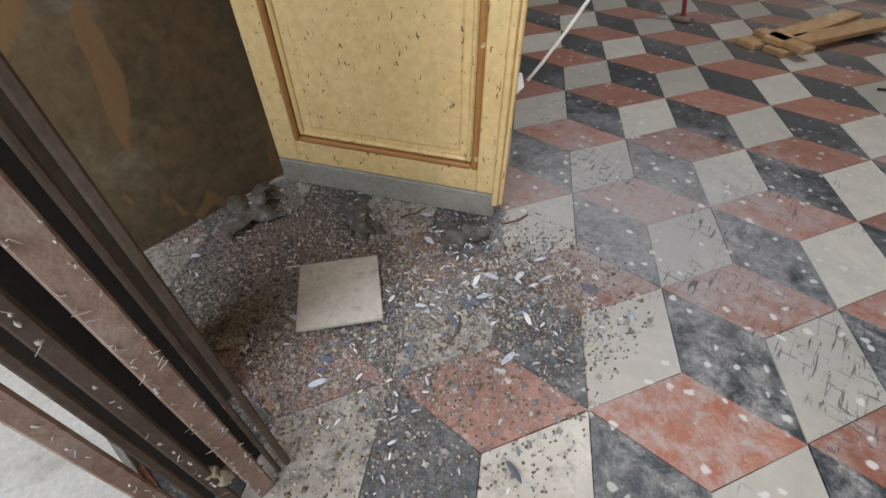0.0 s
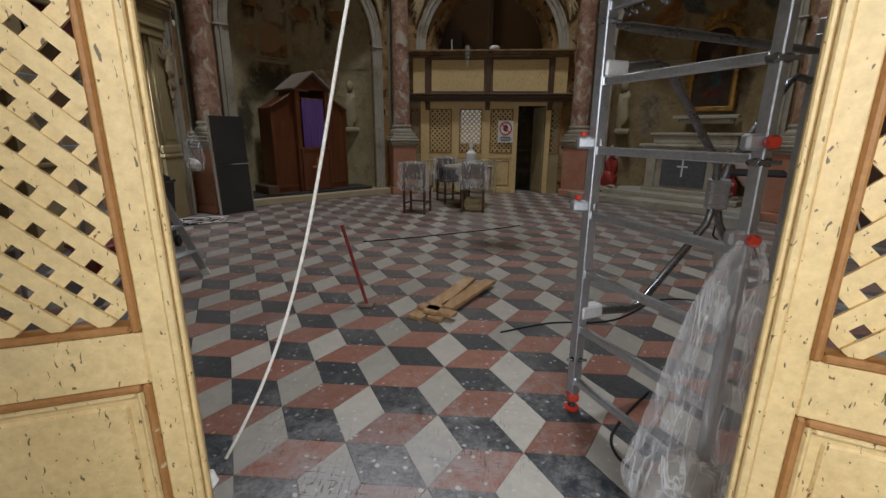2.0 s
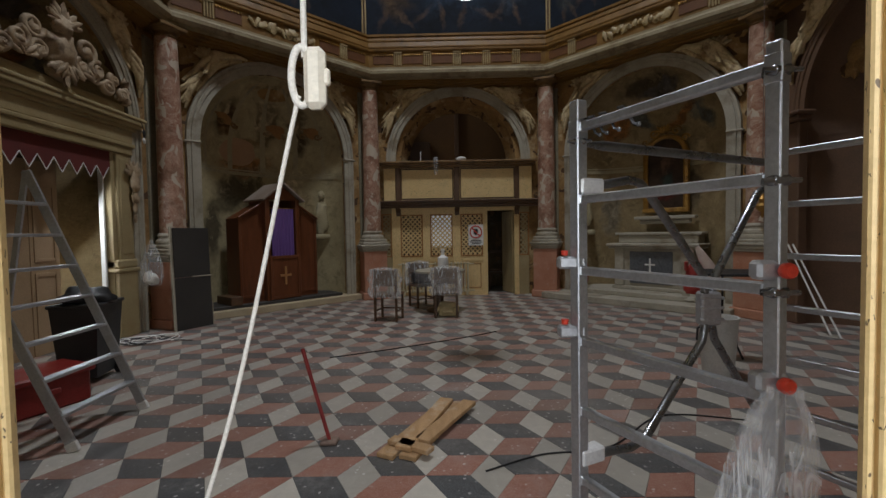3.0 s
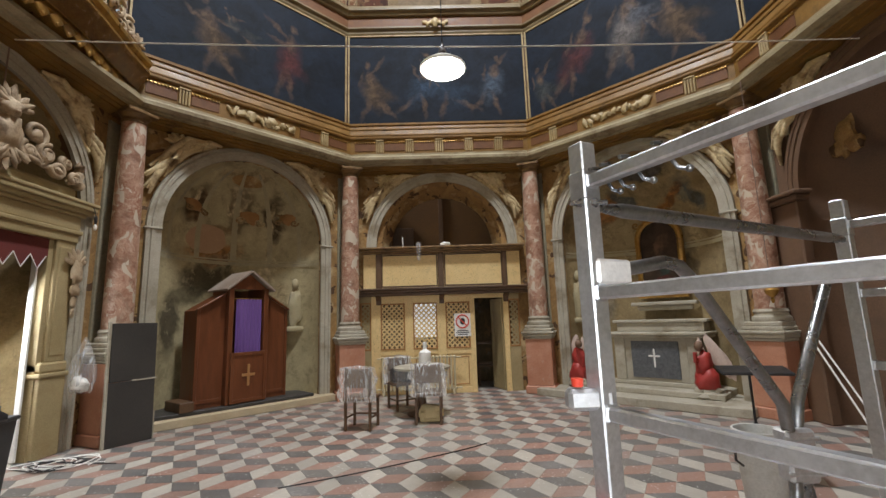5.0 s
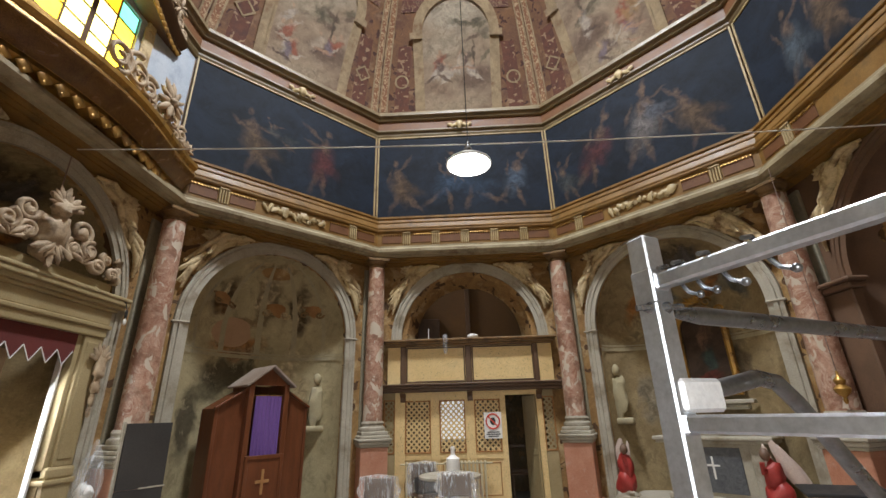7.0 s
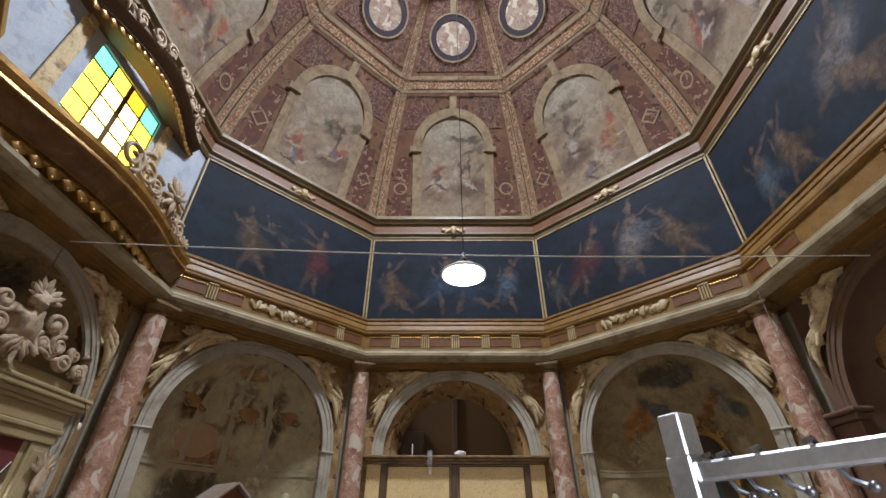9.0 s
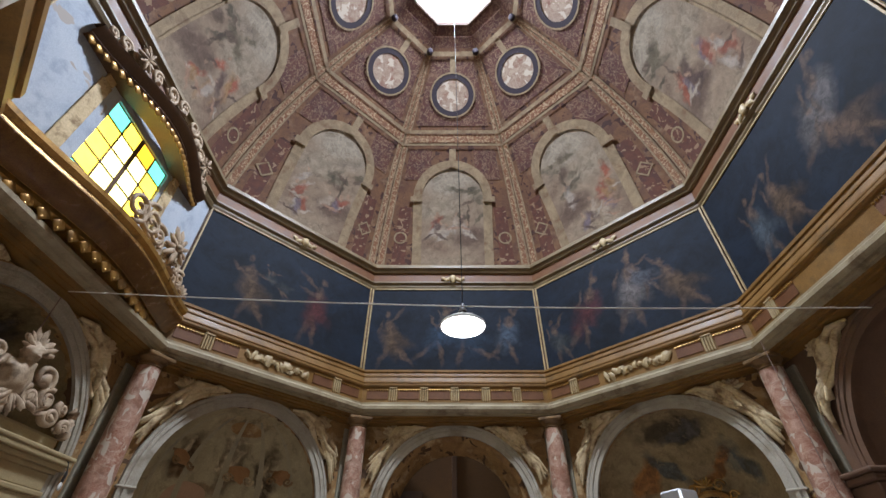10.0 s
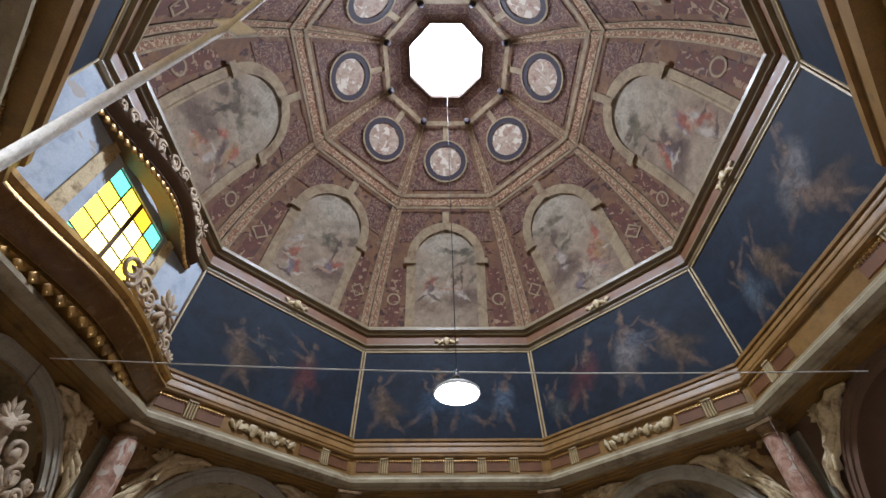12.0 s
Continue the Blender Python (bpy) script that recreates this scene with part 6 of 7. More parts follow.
def stained(name, c, st):
    x = NT(name)
    pos = x.n("NewGeometry")
    nz = x.noise(pos, 5.0, 3.0)
    col = x.mix(x.ramp(nz, 0.3, 0.7), c, tuple(min(1, v * 1.25) for v in c))
    x.link(col, "Base Color")
    x.link(col, "Emission Color")
    x.b.inputs["Emission Strength"].default_value = st
    x.b.inputs["Roughness"].default_value = 0.25
    return x.mat


G_YEL = stained("daylit_yellow_glass", (1.0, 0.66, 0.04), 2.4)
G_AMB = stained("daylit_amber_glass", (1.0, 0.47, 0.02), 1.4)
G_PALE = stained("daylit_pale_glass", (1.0, 0.80, 0.24), 2.8)
G_GRN = stained("daylit_green_glass", (0.16, 0.80, 0.52), 1.2)
NXP, NZP = 4, 5
pw, ph = 2 * UW / NXP, (ZW1 - ZW0) / NZP
rr = random.Random(5)
for i in range(NXP):
    for j in range(NZP):
        b = MB()
        x, z = -UW + (i + 0.5) * pw, ZW0 + (j + 0.5) * ph
        b.box((x - pw / 2 + 0.012, -0.006, z - ph / 2 + 0.012), (x + pw / 2 - 0.012, 0.006, z + ph / 2 - 0.012), 0.004)
        corner = (i in (0, NXP - 1)) and (j in (0, NZP - 1))
        edge = i in (0, NXP - 1) or j in (0, NZP - 1)
        part("pane", b, G_GRN if corner else (G_PALE if not edge and j < 5 and i < 3 else (G_AMB if rr.random() < 0.3 and i > 1 else G_YEL)), wdw)
b = MB()
for i in range(NXP + 1):
    w_ = 0.04 if i == 2 else 0.013
    b.box((-UW + i * pw - w_, -0.02, ZW0), (-UW + i * pw + w_, 0.02, ZW1))
for j in range(NZP + 1):
    b.box((-UW, -0.018, ZW0 + j * ph - 0.012), (UW, 0.022, ZW0 + j * ph + 0.012))
part("window_frame", b, M_BROWNWOOD, wdw, "dark glazing bars")

# bowed balcony and canopy
def bow(u, base, depth, half):
    t_ = max(-1.0, min(1.0, u / half))
    return base + depth * (0.5 + 0.5 * math.cos(math.pi * t_)) ** 0.8


FB = FM(2, 5.0)


def bowed(prof, half, depth, n=32, mi=0, mb=None):
    """A moulding of (outward, z) profile along a bowed front."""
    mb = mb or MB()
    rows = []
    for d, z in prof:
        rows.append([(-half + 2 * half * i / n, -(bow(-half + 2 * half * i / n, 0.0, depth, half) + d), z) for i in range(n + 1)])
    w_ = n + 1
    return mb.add([p for r_ in rows for p in r_], [(j * w_ + i, j * w_ + i + 1, (j + 1) * w_ + i + 1, (j + 1) * w_ + i) for j in range(len(rows) - 1) for i in range(n)], mi)


bal = thing("balcony", FB @ Matrix.Translation((0, 0, -0.14)), "bowed brown and gilt balcony with carved openwork", "balcony")
part("front", bowed([(-0.25, 5.46), (-0.02, 5.50), (0.02, 5.56), (-0.01, 5.64), (0.06, 5.72), (0.16, 5.82), (0.20, 5.92), (0.17, 6.0), (0.22, 6.05), (0.22, 6.12), (0.14, 6.16), (-0.3, 6.18)], 2.08, 0.30), M_GOLD, bal, "moulded gilt and brown front", 40)
part("band", bowed([(0.035, 5.62), (0.075, 5.70), (0.175, 5.80), (0.212, 5.90), (0.185, 5.96)], 2.05, 0.30), mat("brown_lacquer", (0.085, 0.036, 0.010), (0.21, 0.105, 0.03), 3.5, 0.22, dist=1.0), bal, "polished brown band", 40)
b = MB()
for i in range(21):
    u = -2.0 + i * 4.0 / 20
    y = -(bow(u, 0.0, 0.30, 2.08) + 0.02)
    b.box((-0.075, -0.014, -0.075), (0.075, 0.014, 0.075), 0.012, 0, pose(u, y, 5.49, 0, 45, 0))
    b.blob((u, y - 0.012, 5.43), (0.026, 0.014, 0.03), (0, 0, 0), 0.4, i, 8)
part("fringe", b, M_GOLD, bal, "carved scalloped fringe", 60)
rr = random.Random(77)
for u, z, sz in ((-0.12, 6.50, 0.24), (0.22, 6.54, 0.27), (0.50, 6.48, 0.20), (0.62, 6.30, 0.12), (0.90, 6.42, 0.20), (1.22, 6.55, 0.22), (1.42, 6.32, 0.14), (1.62, 6.45, 0.16), (1.84, 6.30, 0.11)):
    b = MB()
    y = -(bow(u, 0.0, 0.30, 2.08) + 0.05)
    scroll(b, (u, y, z), sz, 1.6, 0.042, 1, None, rr.uniform(0, 6))
    scroll(b, (u + 0.08, y, z - 0.08), sz * 0.6, 1.2, 0.03, -1, None, rr.uniform(0, 6))
    part("scroll", b, M_CARVED, bal, "carved gilt scroll", 60)
b = MB()
leaf_fan(b, (1.02, -0.30, 6.64), 0.28, 11, 0.0, 5.7, 51)
b.blob((1.02, -0.34, 6.64), (0.08, 0.07, 0.08), (0, 0, 0), 0.4, 4, 12)
pieces("shell_lobe", b, M_CARVED, bal, "carved gilt shell lobe", 60)
b = MB()
leaf_fan(b, (1.85, -0.10, 6.30), 0.16, 6, 0.0, 3.0, 61)
part("leaf_tuft", b, M_CARVED, bal, smooth=60)
can = thing("canopy", FM(2, 5.36), "bowed gilt canopy with carved cresting over the window", "canopy")
part("front", bowed([(-0.35, 8.22), (-0.02, 8.24), (0.03, 8.30), (0.0, 8.36), (0.10, 8.42), (0.14, 8.50), (0.10, 8.54), (-0.3, 8.56)], 1.75, 0.42), M_BROWNWOOD, can, "brown bowed moulding", 40)
part("gilt_band", bowed([(0.02, 8.30), (0.0, 8.355)], 1.74, 0.425), M_GOLD, can, "gilt band", 40)
b = MB()
for i in range(26):
    u = -1.65 + i * 3.3 / 25
    y = -(bow(u, 0.0, 0.42, 1.75) + 0.0)
    b.box((-0.062, -0.012, -0.062), (0.062, 0.012, 0.062), 0.01, 0, pose(u, y, 8.235, 0, 45, 0))
part("fringe", b, M_GOLD, can, "gilt scalloped fringe", 60)
for s in (-1, 1):
    for u, z, sz in ((0.2, 8.72, 0.14), (0.5, 8.70, 0.16), (0.8, 8.68, 0.13), (1.1, 8.70, 0.15), (1.38, 8.66, 0.12), (1.6, 8.62, 0.09)):
        b = MB()
        y = -(bow(u, 0.0, 0.42, 1.75) + 0.08)
        scroll(b, (s * u, y, z), sz, 1.5, 0.036, -s, None, rr.uniform(0, 6))
        b.blob((s * u, y, z - 0.06), (sz * 0.7, 0.05, sz * 0.5), (0, rr.uniform(-1, 1), 0), 0.8, rr.random() * 50, 10)
        part("scroll", b, M_CARVED, can, "carved leafy scroll", 60)
    b = MB()
    leaf_fan(b, (s * 1.1, -0.3, 8.72), 0.2, 9, 0.0, 5.6, 70 + s)
    pieces("shell_lobe", b, M_CARVED, can, smooth=60)

# ---- north-west niche: platform and confessional ----
FN = FM(1, AW)
b = MB()
b.box((-1.75, -0.28, 0.0), (1.75, 1.1, 0.13), 0.01)
setting("niche_step", b, mat("pale_ochre_step", (0.42, 0.33, 0.20), (0.52, 0.43, 0.29), 2, 0.8), "low pale stone step", m=FN)
b = MB()
b.box((-1.45, -0.10, 0.13), (1.35, 0.9, 0.19), 0.008)
tagged(part("platform", b, M_BOARD, None, "dark grey wooden platform under the confessional", None, FN), category="platform")
conf = thing("confessional", FN @ Matrix.Translation((-0.02, 0.35, 0.19)) @ pose(0, 0, 0, 0, 0, 7) @ Matrix.Diagonal((0.96, 1, 1.02, 1)), "red-brown wooden confessional with a gabled middle and purple curtain", "confessional")
for s in (-1, 1):
    b = MB()
    x0, x1 = s * 0.36, s * 0.92
    vs = []
    for y in (-0.22, 0.30):
        vs += [(x0, y, 0), (x1, y, 0), (x1, y, 1.66), (x0, y, 1.98)]
    b.add(vs, [(0, 1, 2, 3), (7, 6, 5, 4), (0, 4, 5, 1), (1, 5, 6, 2), (2, 6, 7, 3), (3, 7, 4, 0)])
    wg = part("side_wing", b, M_CONFWOOD, conf)
    b = MB()
    b.bar((s * 0.34, -0.25, 2.01), (s * 0.95, -0.25, 1.665), 0.07, 0.035, 0.008)
    b.box((min(s * 0.40, s * 0.88), -0.235, 0.08), (max(s * 0.40, s * 0.88), -0.22, 0.14), 0.004)
    b.box((s * 0.90 - 0.03, -0.24, 0.0), (s * 0.90 + 0.03, -0.20, 1.67), 0.006)
    part("trim", b, M_CONFWOOD, wg)
for s in (-1, 1):
    b = MB()
    b.box((s * 0.36 - 0.05, -0.36, 0), (s * 0.36 + 0.05, 0.30, 2.06), 0.008)
    part("post", b, M_CONFWOOD, conf)
b = MB()
for s in (-1, 1):
    b.bar((s * 0.50, -0.05, 2.02), (0, -0.05, 2.38), 0.78, 0.04, 0.006)
part("gable_roof", b, mat("dusty_brown_roof", (0.20, 0.14, 0.10), (0.34, 0.28, 0.23), 2, 0.8), conf, "dusty gabled roof")
b = MB()
b.add([(-0.40, -0.34, 2.04), (0.40, -0.34, 2.04), (0, -0.34, 2.33), (-0.40, -0.30, 2.04), (0.40, -0.30, 2.04), (0, -0.30, 2.33)], [(0, 1, 2), (3, 5, 4), (0, 2, 5, 3), (1, 4, 5, 2), (0, 3, 4, 1)])
b.box((-0.31, 0.26, 0.0), (0.31, 0.30, 2.05))
part("gable", b, M_CONFWOOD, conf)
b = MB()
b.grid(lambda u, v: (-0.24 + 0.53 * u, -0.30 + 0.022 * math.sin(u * 44) * (0.5 + 0.5 * (1 - v)), 0.88 + 0.98 * v), 60, 4)
part("curtain", b, M_PURPLE, conf, "purple pleated curtain", 60)
b = MB()
b.tube([(-0.31, -0.29, 1.87), (0.31, -0.29, 1.87)], 0.010, 8)
part("curtain_rod", b, M_GOLD, conf)
b = MB()
b.box((-0.36, -0.40, 0.02), (0.36, -0.36, 0.90), 0.008)
frame_rect(b, -0.36, 0.36, 0.02, 0.90, 0.06, -0.42, -0.40)
hd = part("half_door", b, M_CONFWOOD, conf)
b = MB()
b.box((-0.025, -0.415, 0.30), (0.025, -0.40, 0.68), 0.005)
b.box((-0.13, -0.415, 0.47), (0.13, -0.40, 0.52), 0.005)
part("cross", b, mat("lighter_inlay_wood", (0.34, 0.17, 0.06), (0.42, 0.22, 0.09), 6, 0.45), hd, "lighter inlaid cross")
b = MB()
b.box((-1.18, -0.35, 0.0), (-0.94, 0.25, 0.16), 0.01)
part("kneeler", b, M_BROWNWOOD, conf)

# faded cartouches in the north-west niche
M_RELIEFBROWN = mat("faded_brown_relief", (0.16, 0.085, 0.035), (0.36, 0.24, 0.11), 6.0, 0.85, stain=((0.10, 0.055, 0.025), 6.0, 0.52, 0.7))
M_CARTORANGE = mat("faded_orange_field", (0.34, 0.17, 0.065), (0.44, 0.25, 0.11), 6.0, 0.9)
for uu, zz, sz, mt in ((0.14, 4.0, 0.42, M_STUCCO), (-0.45, 4.05, 0.36, M_RELIEFBROWN), (0.56, 4.0, 0.36, M_RELIEFBROWN)):
    b = MB()
    px_, py_, pz_ = niche_point(uu, zz, off=0.03)
    base = Matrix.Translation((px_, py_, pz_)) @ pose(0, 0, 0, -28, 0, -uu * 62)
    b.blob((0, 0, 0), (sz * 0.45, 0.03, sz * 0.65), (0, 0, 0), 0.4, zz * 9, 16, 1, base)
    for s in (-1, 1):
        scroll(b, (s * sz * 0.55, 0, sz * 0.35), sz * 0.28, 1.3, 0.022, s, base)
        scroll(b, (s * sz * 0.45, 0, -sz * 0.5), sz * 0.25, 1.3, 0.022, -s, base)
    leaf_fan(b, (0, 0, sz * 0.7), sz * 0.5, 5, 0.5, 2.6, 8, base)
    tagged(part("cartouche", b, [mt, M_CARTORANGE], None, "faded painted cartouche in the niche vault", 60, FM(1, AW + 0.06)), category="ornament")
for uu, zz, rx_, rz_, mt in ((-0.22, 3.35, 0.38, 0.30, mat("bare_orange_plaster", (0.38, 0.22, 0.12), (0.46, 0.30, 0.18), 3, 0.9)), (0.08, 4.86, 0.5, 0.2, M_SPANDREL)):
    b = MB()
    b.grid(lambda a, c: niche_point(uu + rx_ * 0.5 * c * math.cos(2 * math.pi * a) * (1 + 0.3 * noise.noise(Vector((math.cos(6.28 * a), math.sin(6.28 * a), zz)))), zz + rz_ * c * math.sin(2 * math.pi * a), off=0.006), 24, 4, wrap=True)
    setting("niche_patch", b, mt, "patch of bare plaster in the fresco", smooth=50, m=FM(1, AW + 0.06))

# ---- north-east niche: altar ----
FA = FM(7, AW)
b = MB()
b.box((-1.95, -0.75, 0.0), (1.75, 1.1, 0.14), 0.012)
b.box((-1.35, -0.30, 0.14), (1.30, 1.1, 0.24), 0.012)
setting("altar_step", b, M_STONE, "low grey stone altar step", m=FA)
alt = thing("altar", FA @ Matrix.Translation((0.12, 0.10, 0.24)), "grey marble altar table with a dark inlaid front", "altar")
b = MB()
b.box((-0.80, 0.0, 0.0), (0.85, 0.7, 0.08), 0.012)
b.box((-0.72, 0.04, 0.08), (0.77, 0.7, 0.88), 0.01)
for s in (-1, 1):
    b.box((0.02 + s * 0.66 - 0.10, 0.0, 0.08), (0.02 + s * 0.66 + 0.10, 0.05, 0.88), 0.012)
part("body", b, M_STONE, alt)
b = MB()
b.box((-0.86, -0.05, 0.88), (0.91, 0.72, 0.93), 0.014)
b.box((-0.90, -0.08, 0.93), (0.95, 0.72, 0.99), 0.014)
part("tabletop", b, M_STONE, alt)
b = MB()
b.box((-0.78, 0.30, 0.99), (0.83, 0.75, 1.16), 0.014)
b.box((-0.85, 0.26, 1.16), (0.90, 0.75, 1.22), 0.014)
part("gradine", b, M_STONE, alt)
b = MB()
b.box((-0.42, 0.02, 0.14), (0.44, 0.036, 0.82), 0.05)
ft = part("front_panel", b, mat("dark_grey_inlay", (0.05, 0.055, 0.065), (0.13, 0.135, 0.14), 7, 0.4, dist=2.0), alt, "mottled dark grey marble panel")
b = MB()
b.box((-0.012, 0.008, 0.34), (0.018, 0.022, 0.68), 0.003)
b.box((-0.10, 0.008, 0.53), (0.105, 0.022, 0.56), 0.003)
part("cross", b, M_WHITEP, ft, "pale inlaid cross")
pic = thing("altar_picture", FA @ Matrix.Translation((0.20, 0.80, 1.98)), "small dark painting in an arched gilt frame above the altar", "painting")
b = MB()
arch_sweep(b, [(0.36, 0.02), (0.36, -0.05), (0.40, -0.08), (0.45, -0.06), (0.47, 0.02)], 1.12, 0.0)
b.box((-0.47, -0.08, -0.10), (0.47, 0.02, 0.0), 0.015)
part("frame", b, M_GOLD, pic, "arched gilt frame", 40)
b = MB()
leaf_fan(b, (0, -0.05, 1.62), 0.16, 7, 0.3, 2.85, 3)
for s in (-1, 1):
    scroll(b, (s * 0.22, -0.05, 1.62), 0.10, 1.3, 0.026, s)
    scroll(b, (s * 0.40, -0.05, 1.45), 0.08, 1.3, 0.022, s)
part("crest", b, M_GOLD, pic, "gilt carved crest", 60)
b = MB()
pts = arch_pts(0.37, 1.12, 0.0, 16)
b.add([(x, 0.0, z) for x, z in pts], [tuple(range(len(pts)))])
part("canvas", b, painting("dark_altar_picture", (0.03, 0.018, 0.011), (0.075, 0.045, 0.028), [(0.02, 0.95, 1.2, 0.25, 0.12, (0.20, 0.11, 0.07)), (0.05, 0.55, 1.5, 0.3, 0.14, (0.04, 0.07, 0.06)), (0.0, 0.25, 0.3, 0.25, 0.1, (0.14, 0.03, 0.02))], 3.0), pic)
b = MB()
b.box((-0.62, -0.16, -0.24), (0.62, 0.04, -0.17), 0.012)
b.box((-0.52, -0.10, -0.34), (0.52, 0.04, -0.24), 0.03)
part("shelf", b, M_STONE, pic, "pale stone shelf")


def statue(name, m, label, s):
    b = MB()
    b.blob((0, 0, 0.08), (0.24, 0.17, 0.10), (0, 0, 0), 0.7, 3, 16, 2)
    b.blob((0, 0, 0.30), (0.19, 0.16, 0.22), (0, 0.15 * s, 0), 0.4, 5, 16, 0)
    b.blob((-0.03 * s, 0, 0.58), (0.13, 0.12, 0.22), (0, 0.2 * s, 0), 0.4, 6, 16, 0)
    b.blob((-0.08 * s, -0.03, 0.86), (0.07, 0.075, 0.09), (0, 0, 0), 0.15, 2, 14, 3)
    b.tube([(-0.05 * s, -0.05, 0.70), (-0.16 * s, -0.10, 0.62), (-0.15 * s, -0.13, 0.76)], 0.035, 8, 0)
    b.blob((0.22 * s, 0.05, 0.66), (0.11, 0.04, 0.38), (0, -0.45 * s, 0), 0.3, 9, 16, 1)
    b.blob((-0.02 * s, 0.10, 0.70), (0.06, 0.03, 0.30), (0, -0.15 * s, 0), 0.3, 7, 14, 1)
    tagged(part(name, b, [mat("red_painted_robe", (0.30, 0.025, 0.022), (0.42, 0.05, 0.04), 6, 0.5), mat("pale_pink_wing", (0.55, 0.42, 0.36), (0.66, 0.55, 0.48), 6, 0.6), M_STONE, mat("dark_wood_tone", (0.14, 0.08, 0.05), (0.2, 0.12, 0.08), 6, 0.6)], None, label, 60, m), category="statue", group="kneeling statues beside the altar")


statue("angel_statue", FA @ Matrix.Translation((1.03, -0.12, 0.14)) @ pose(0, 0, 0, 0, 0, 20), "kneeling red-robed plaster figure with pale wings beside the altar", 1)
statue("angel_statue", FA @ Matrix.Translation((-1.35, -0.05, 0.14)) @ pose(0, 0, 0, 0, 0, -20), "smaller kneeling red figure with grey wings beside the altar", -1)
for s, m_ in ((-1, FA), (1, FM(1, AW))):
    b = MB()
    u_ = -0.80 if s < 0 else 0.62
    px_, py_, pz_ = niche_point(u_, 1.35, off=0.04)
    b.blob((px_, py_, 1.95), (0.16, 0.08, 0.42), (0, 0, 0), 0.5, 4, 16)
    b.blob((px_, py_, 2.46), (0.08, 0.06, 0.11), (0, 0, 0), 0.2, 5, 12)
    b.box((px_ - 0.22, py_ - 0.06, 1.42), (px_ + 0.22, py_ + 0.06, 1.54), 0.02)
    tagged(part("painted_figure", b, M_RIB, None, "faded grey-green figure in low relief on the niche wall", 60, m_), category="relief")

# hanging lamp on the east side
hl = thing("sanctuary_lamp", FM(6, 4.8) @ Matrix.Translation((-1.75, 0, 1.80)), "small dark brass hanging lamp on a chain", "lamp")
b = MB()
b.tube([(0, 0, 0.28), (0, 0, 3.4)], 0.006, 6)
part("chain", b, M_RUST, hl)
b = MB()
b.lathe([(0.01, -0.12), (0.03, -0.08), (0.02, -0.04), (0.08, 0.02), (0.10, 0.07), (0.05, 0.12), (0.07, 0.18), (0.02, 0.24), (0.01, 0.3)], 16)
part("body", b, M_GOLD, hl, smooth=40)

# east arch: brown impost shelf and relief
b = MB()
for s in (-1, 1):
    b.box((s * 1.75 - 0.34, -0.22, 3.16), (s * 1.75 + 0.34, 0.02, 3.24), 0.02)
    b.box((s * 1.75 - 0.40, -0.28, 3.24), (s * 1.75 + 0.40, 0.02, 3.30), 0.02)
    b.box((s * 1.78 - 0.28, -0.14, 0.0), (s * 1.78 + 0.28, 0.02, 3.16), 0.02)
setting("arch_trim", b, M_BROWNARCH, "dark brown stone pier and impost", m=FM(6, AW))
b = MB()
px_, py_, pz_ = niche_point(-0.72, 4.1, off=0.05)
b.blob((px_, py_, 4.0), (0.16, 0.08, 0.30), (0, 0, 0), 0.5, 4, 14)
b.blob((px_ - 0.12, py_, 3.84), (0.14, 0.08, 0.12), (0, 0, 0), 0.4, 6, 12)
b.blob((px_ + 0.12, py_, 3.84), (0.14, 0.08, 0.12), (0, 0, 0), 0.4, 7, 12)
tagged(part("painted_ornament", b, M_SPANDREL, None, "ochre painted vase ornament in the east arch", 60, FM(6, AW + 0.06)), category="ornament")

# ---- loose things in the room ----
def wrapped_chair(m, film=True):
    t = thing("chair", m, "dark wooden chair wrapped in clear plastic film", "chair", "wrapped chairs by the table")
    for x in (-0.19, 0.19):
        b = MB()
        b.box((x - 0.02, 0.17, 0), (x + 0.02, 0.21, 0.92), 0.006)
        part("back_leg", b, M_BROWNWOOD, t)
        b = MB()
        b.box((x - 0.02, -0.21, 0), (x + 0.02, -0.17, 0.45), 0.006)
        part("front_leg", b, M_BROWNWOOD, t)
    b = MB()
    b.box((-0.23, -0.23, 0.43), (0.23, 0.23, 0.48), 0.015)
    part("seat", b, M_BROWNWOOD, t)
    b = MB()
    b.box((-0.20, 0.18, 0.62), (0.20, 0.205, 0.90), 0.008)
    part("backrest", b, M_BROWNWOOD, t)
    for y0, y1, x0, x1 in ((-0.19, 0.19, -0.19, -0.19), (-0.19, 0.19, 0.19, 0.19), (-0.19, -0.19, -0.19, 0.19)):
        b = MB()
        b.bar((x0, y0, 0.18), (x1, y1, 0.18), 0.025, 0.025, 0.004)
        part("stretcher", b, M_BROWNWOOD, t)
    b = MB()
    def fn(u, v):
        a = 2 * math.pi * u
        k = 1 / max(abs(math.cos(a)), abs(math.sin(a)))
        c = 1 + 0.06 * math.sin(9 * a) + 0.25 * noise.noise(Vector((math.cos(a) * 2, math.sin(a) * 2, v * 4)))
        w = 0.0 if v > 0.999 else 1.0
        return (0.25 * k * math.cos(a) * c * w, 0.19 + 0.075 * k * math.sin(a) * c * w, 0.42 + 0.53 * v)
    b.grid(fn, 48, 14, wrap=True)
    part("film", b, film_mat("wrapping_film", (0.85, 0.85, 0.84), 0.16), t, "crumpled clear film", 70)
    return t


c1 = wrapped_chair(pose(-0.18, 8.55, 0, 0, 0, 170))
copy_thing(c1, pose(0.84, 8.80, 0, 0, 0, 178))
copy_thing(c1, pose(0.32, 9.95, 0, 0, 0, 30))
tb = thing("round_table", pose(0.72, 9.35, 0), "round grey table draped in plastic film", "table")
b = MB()
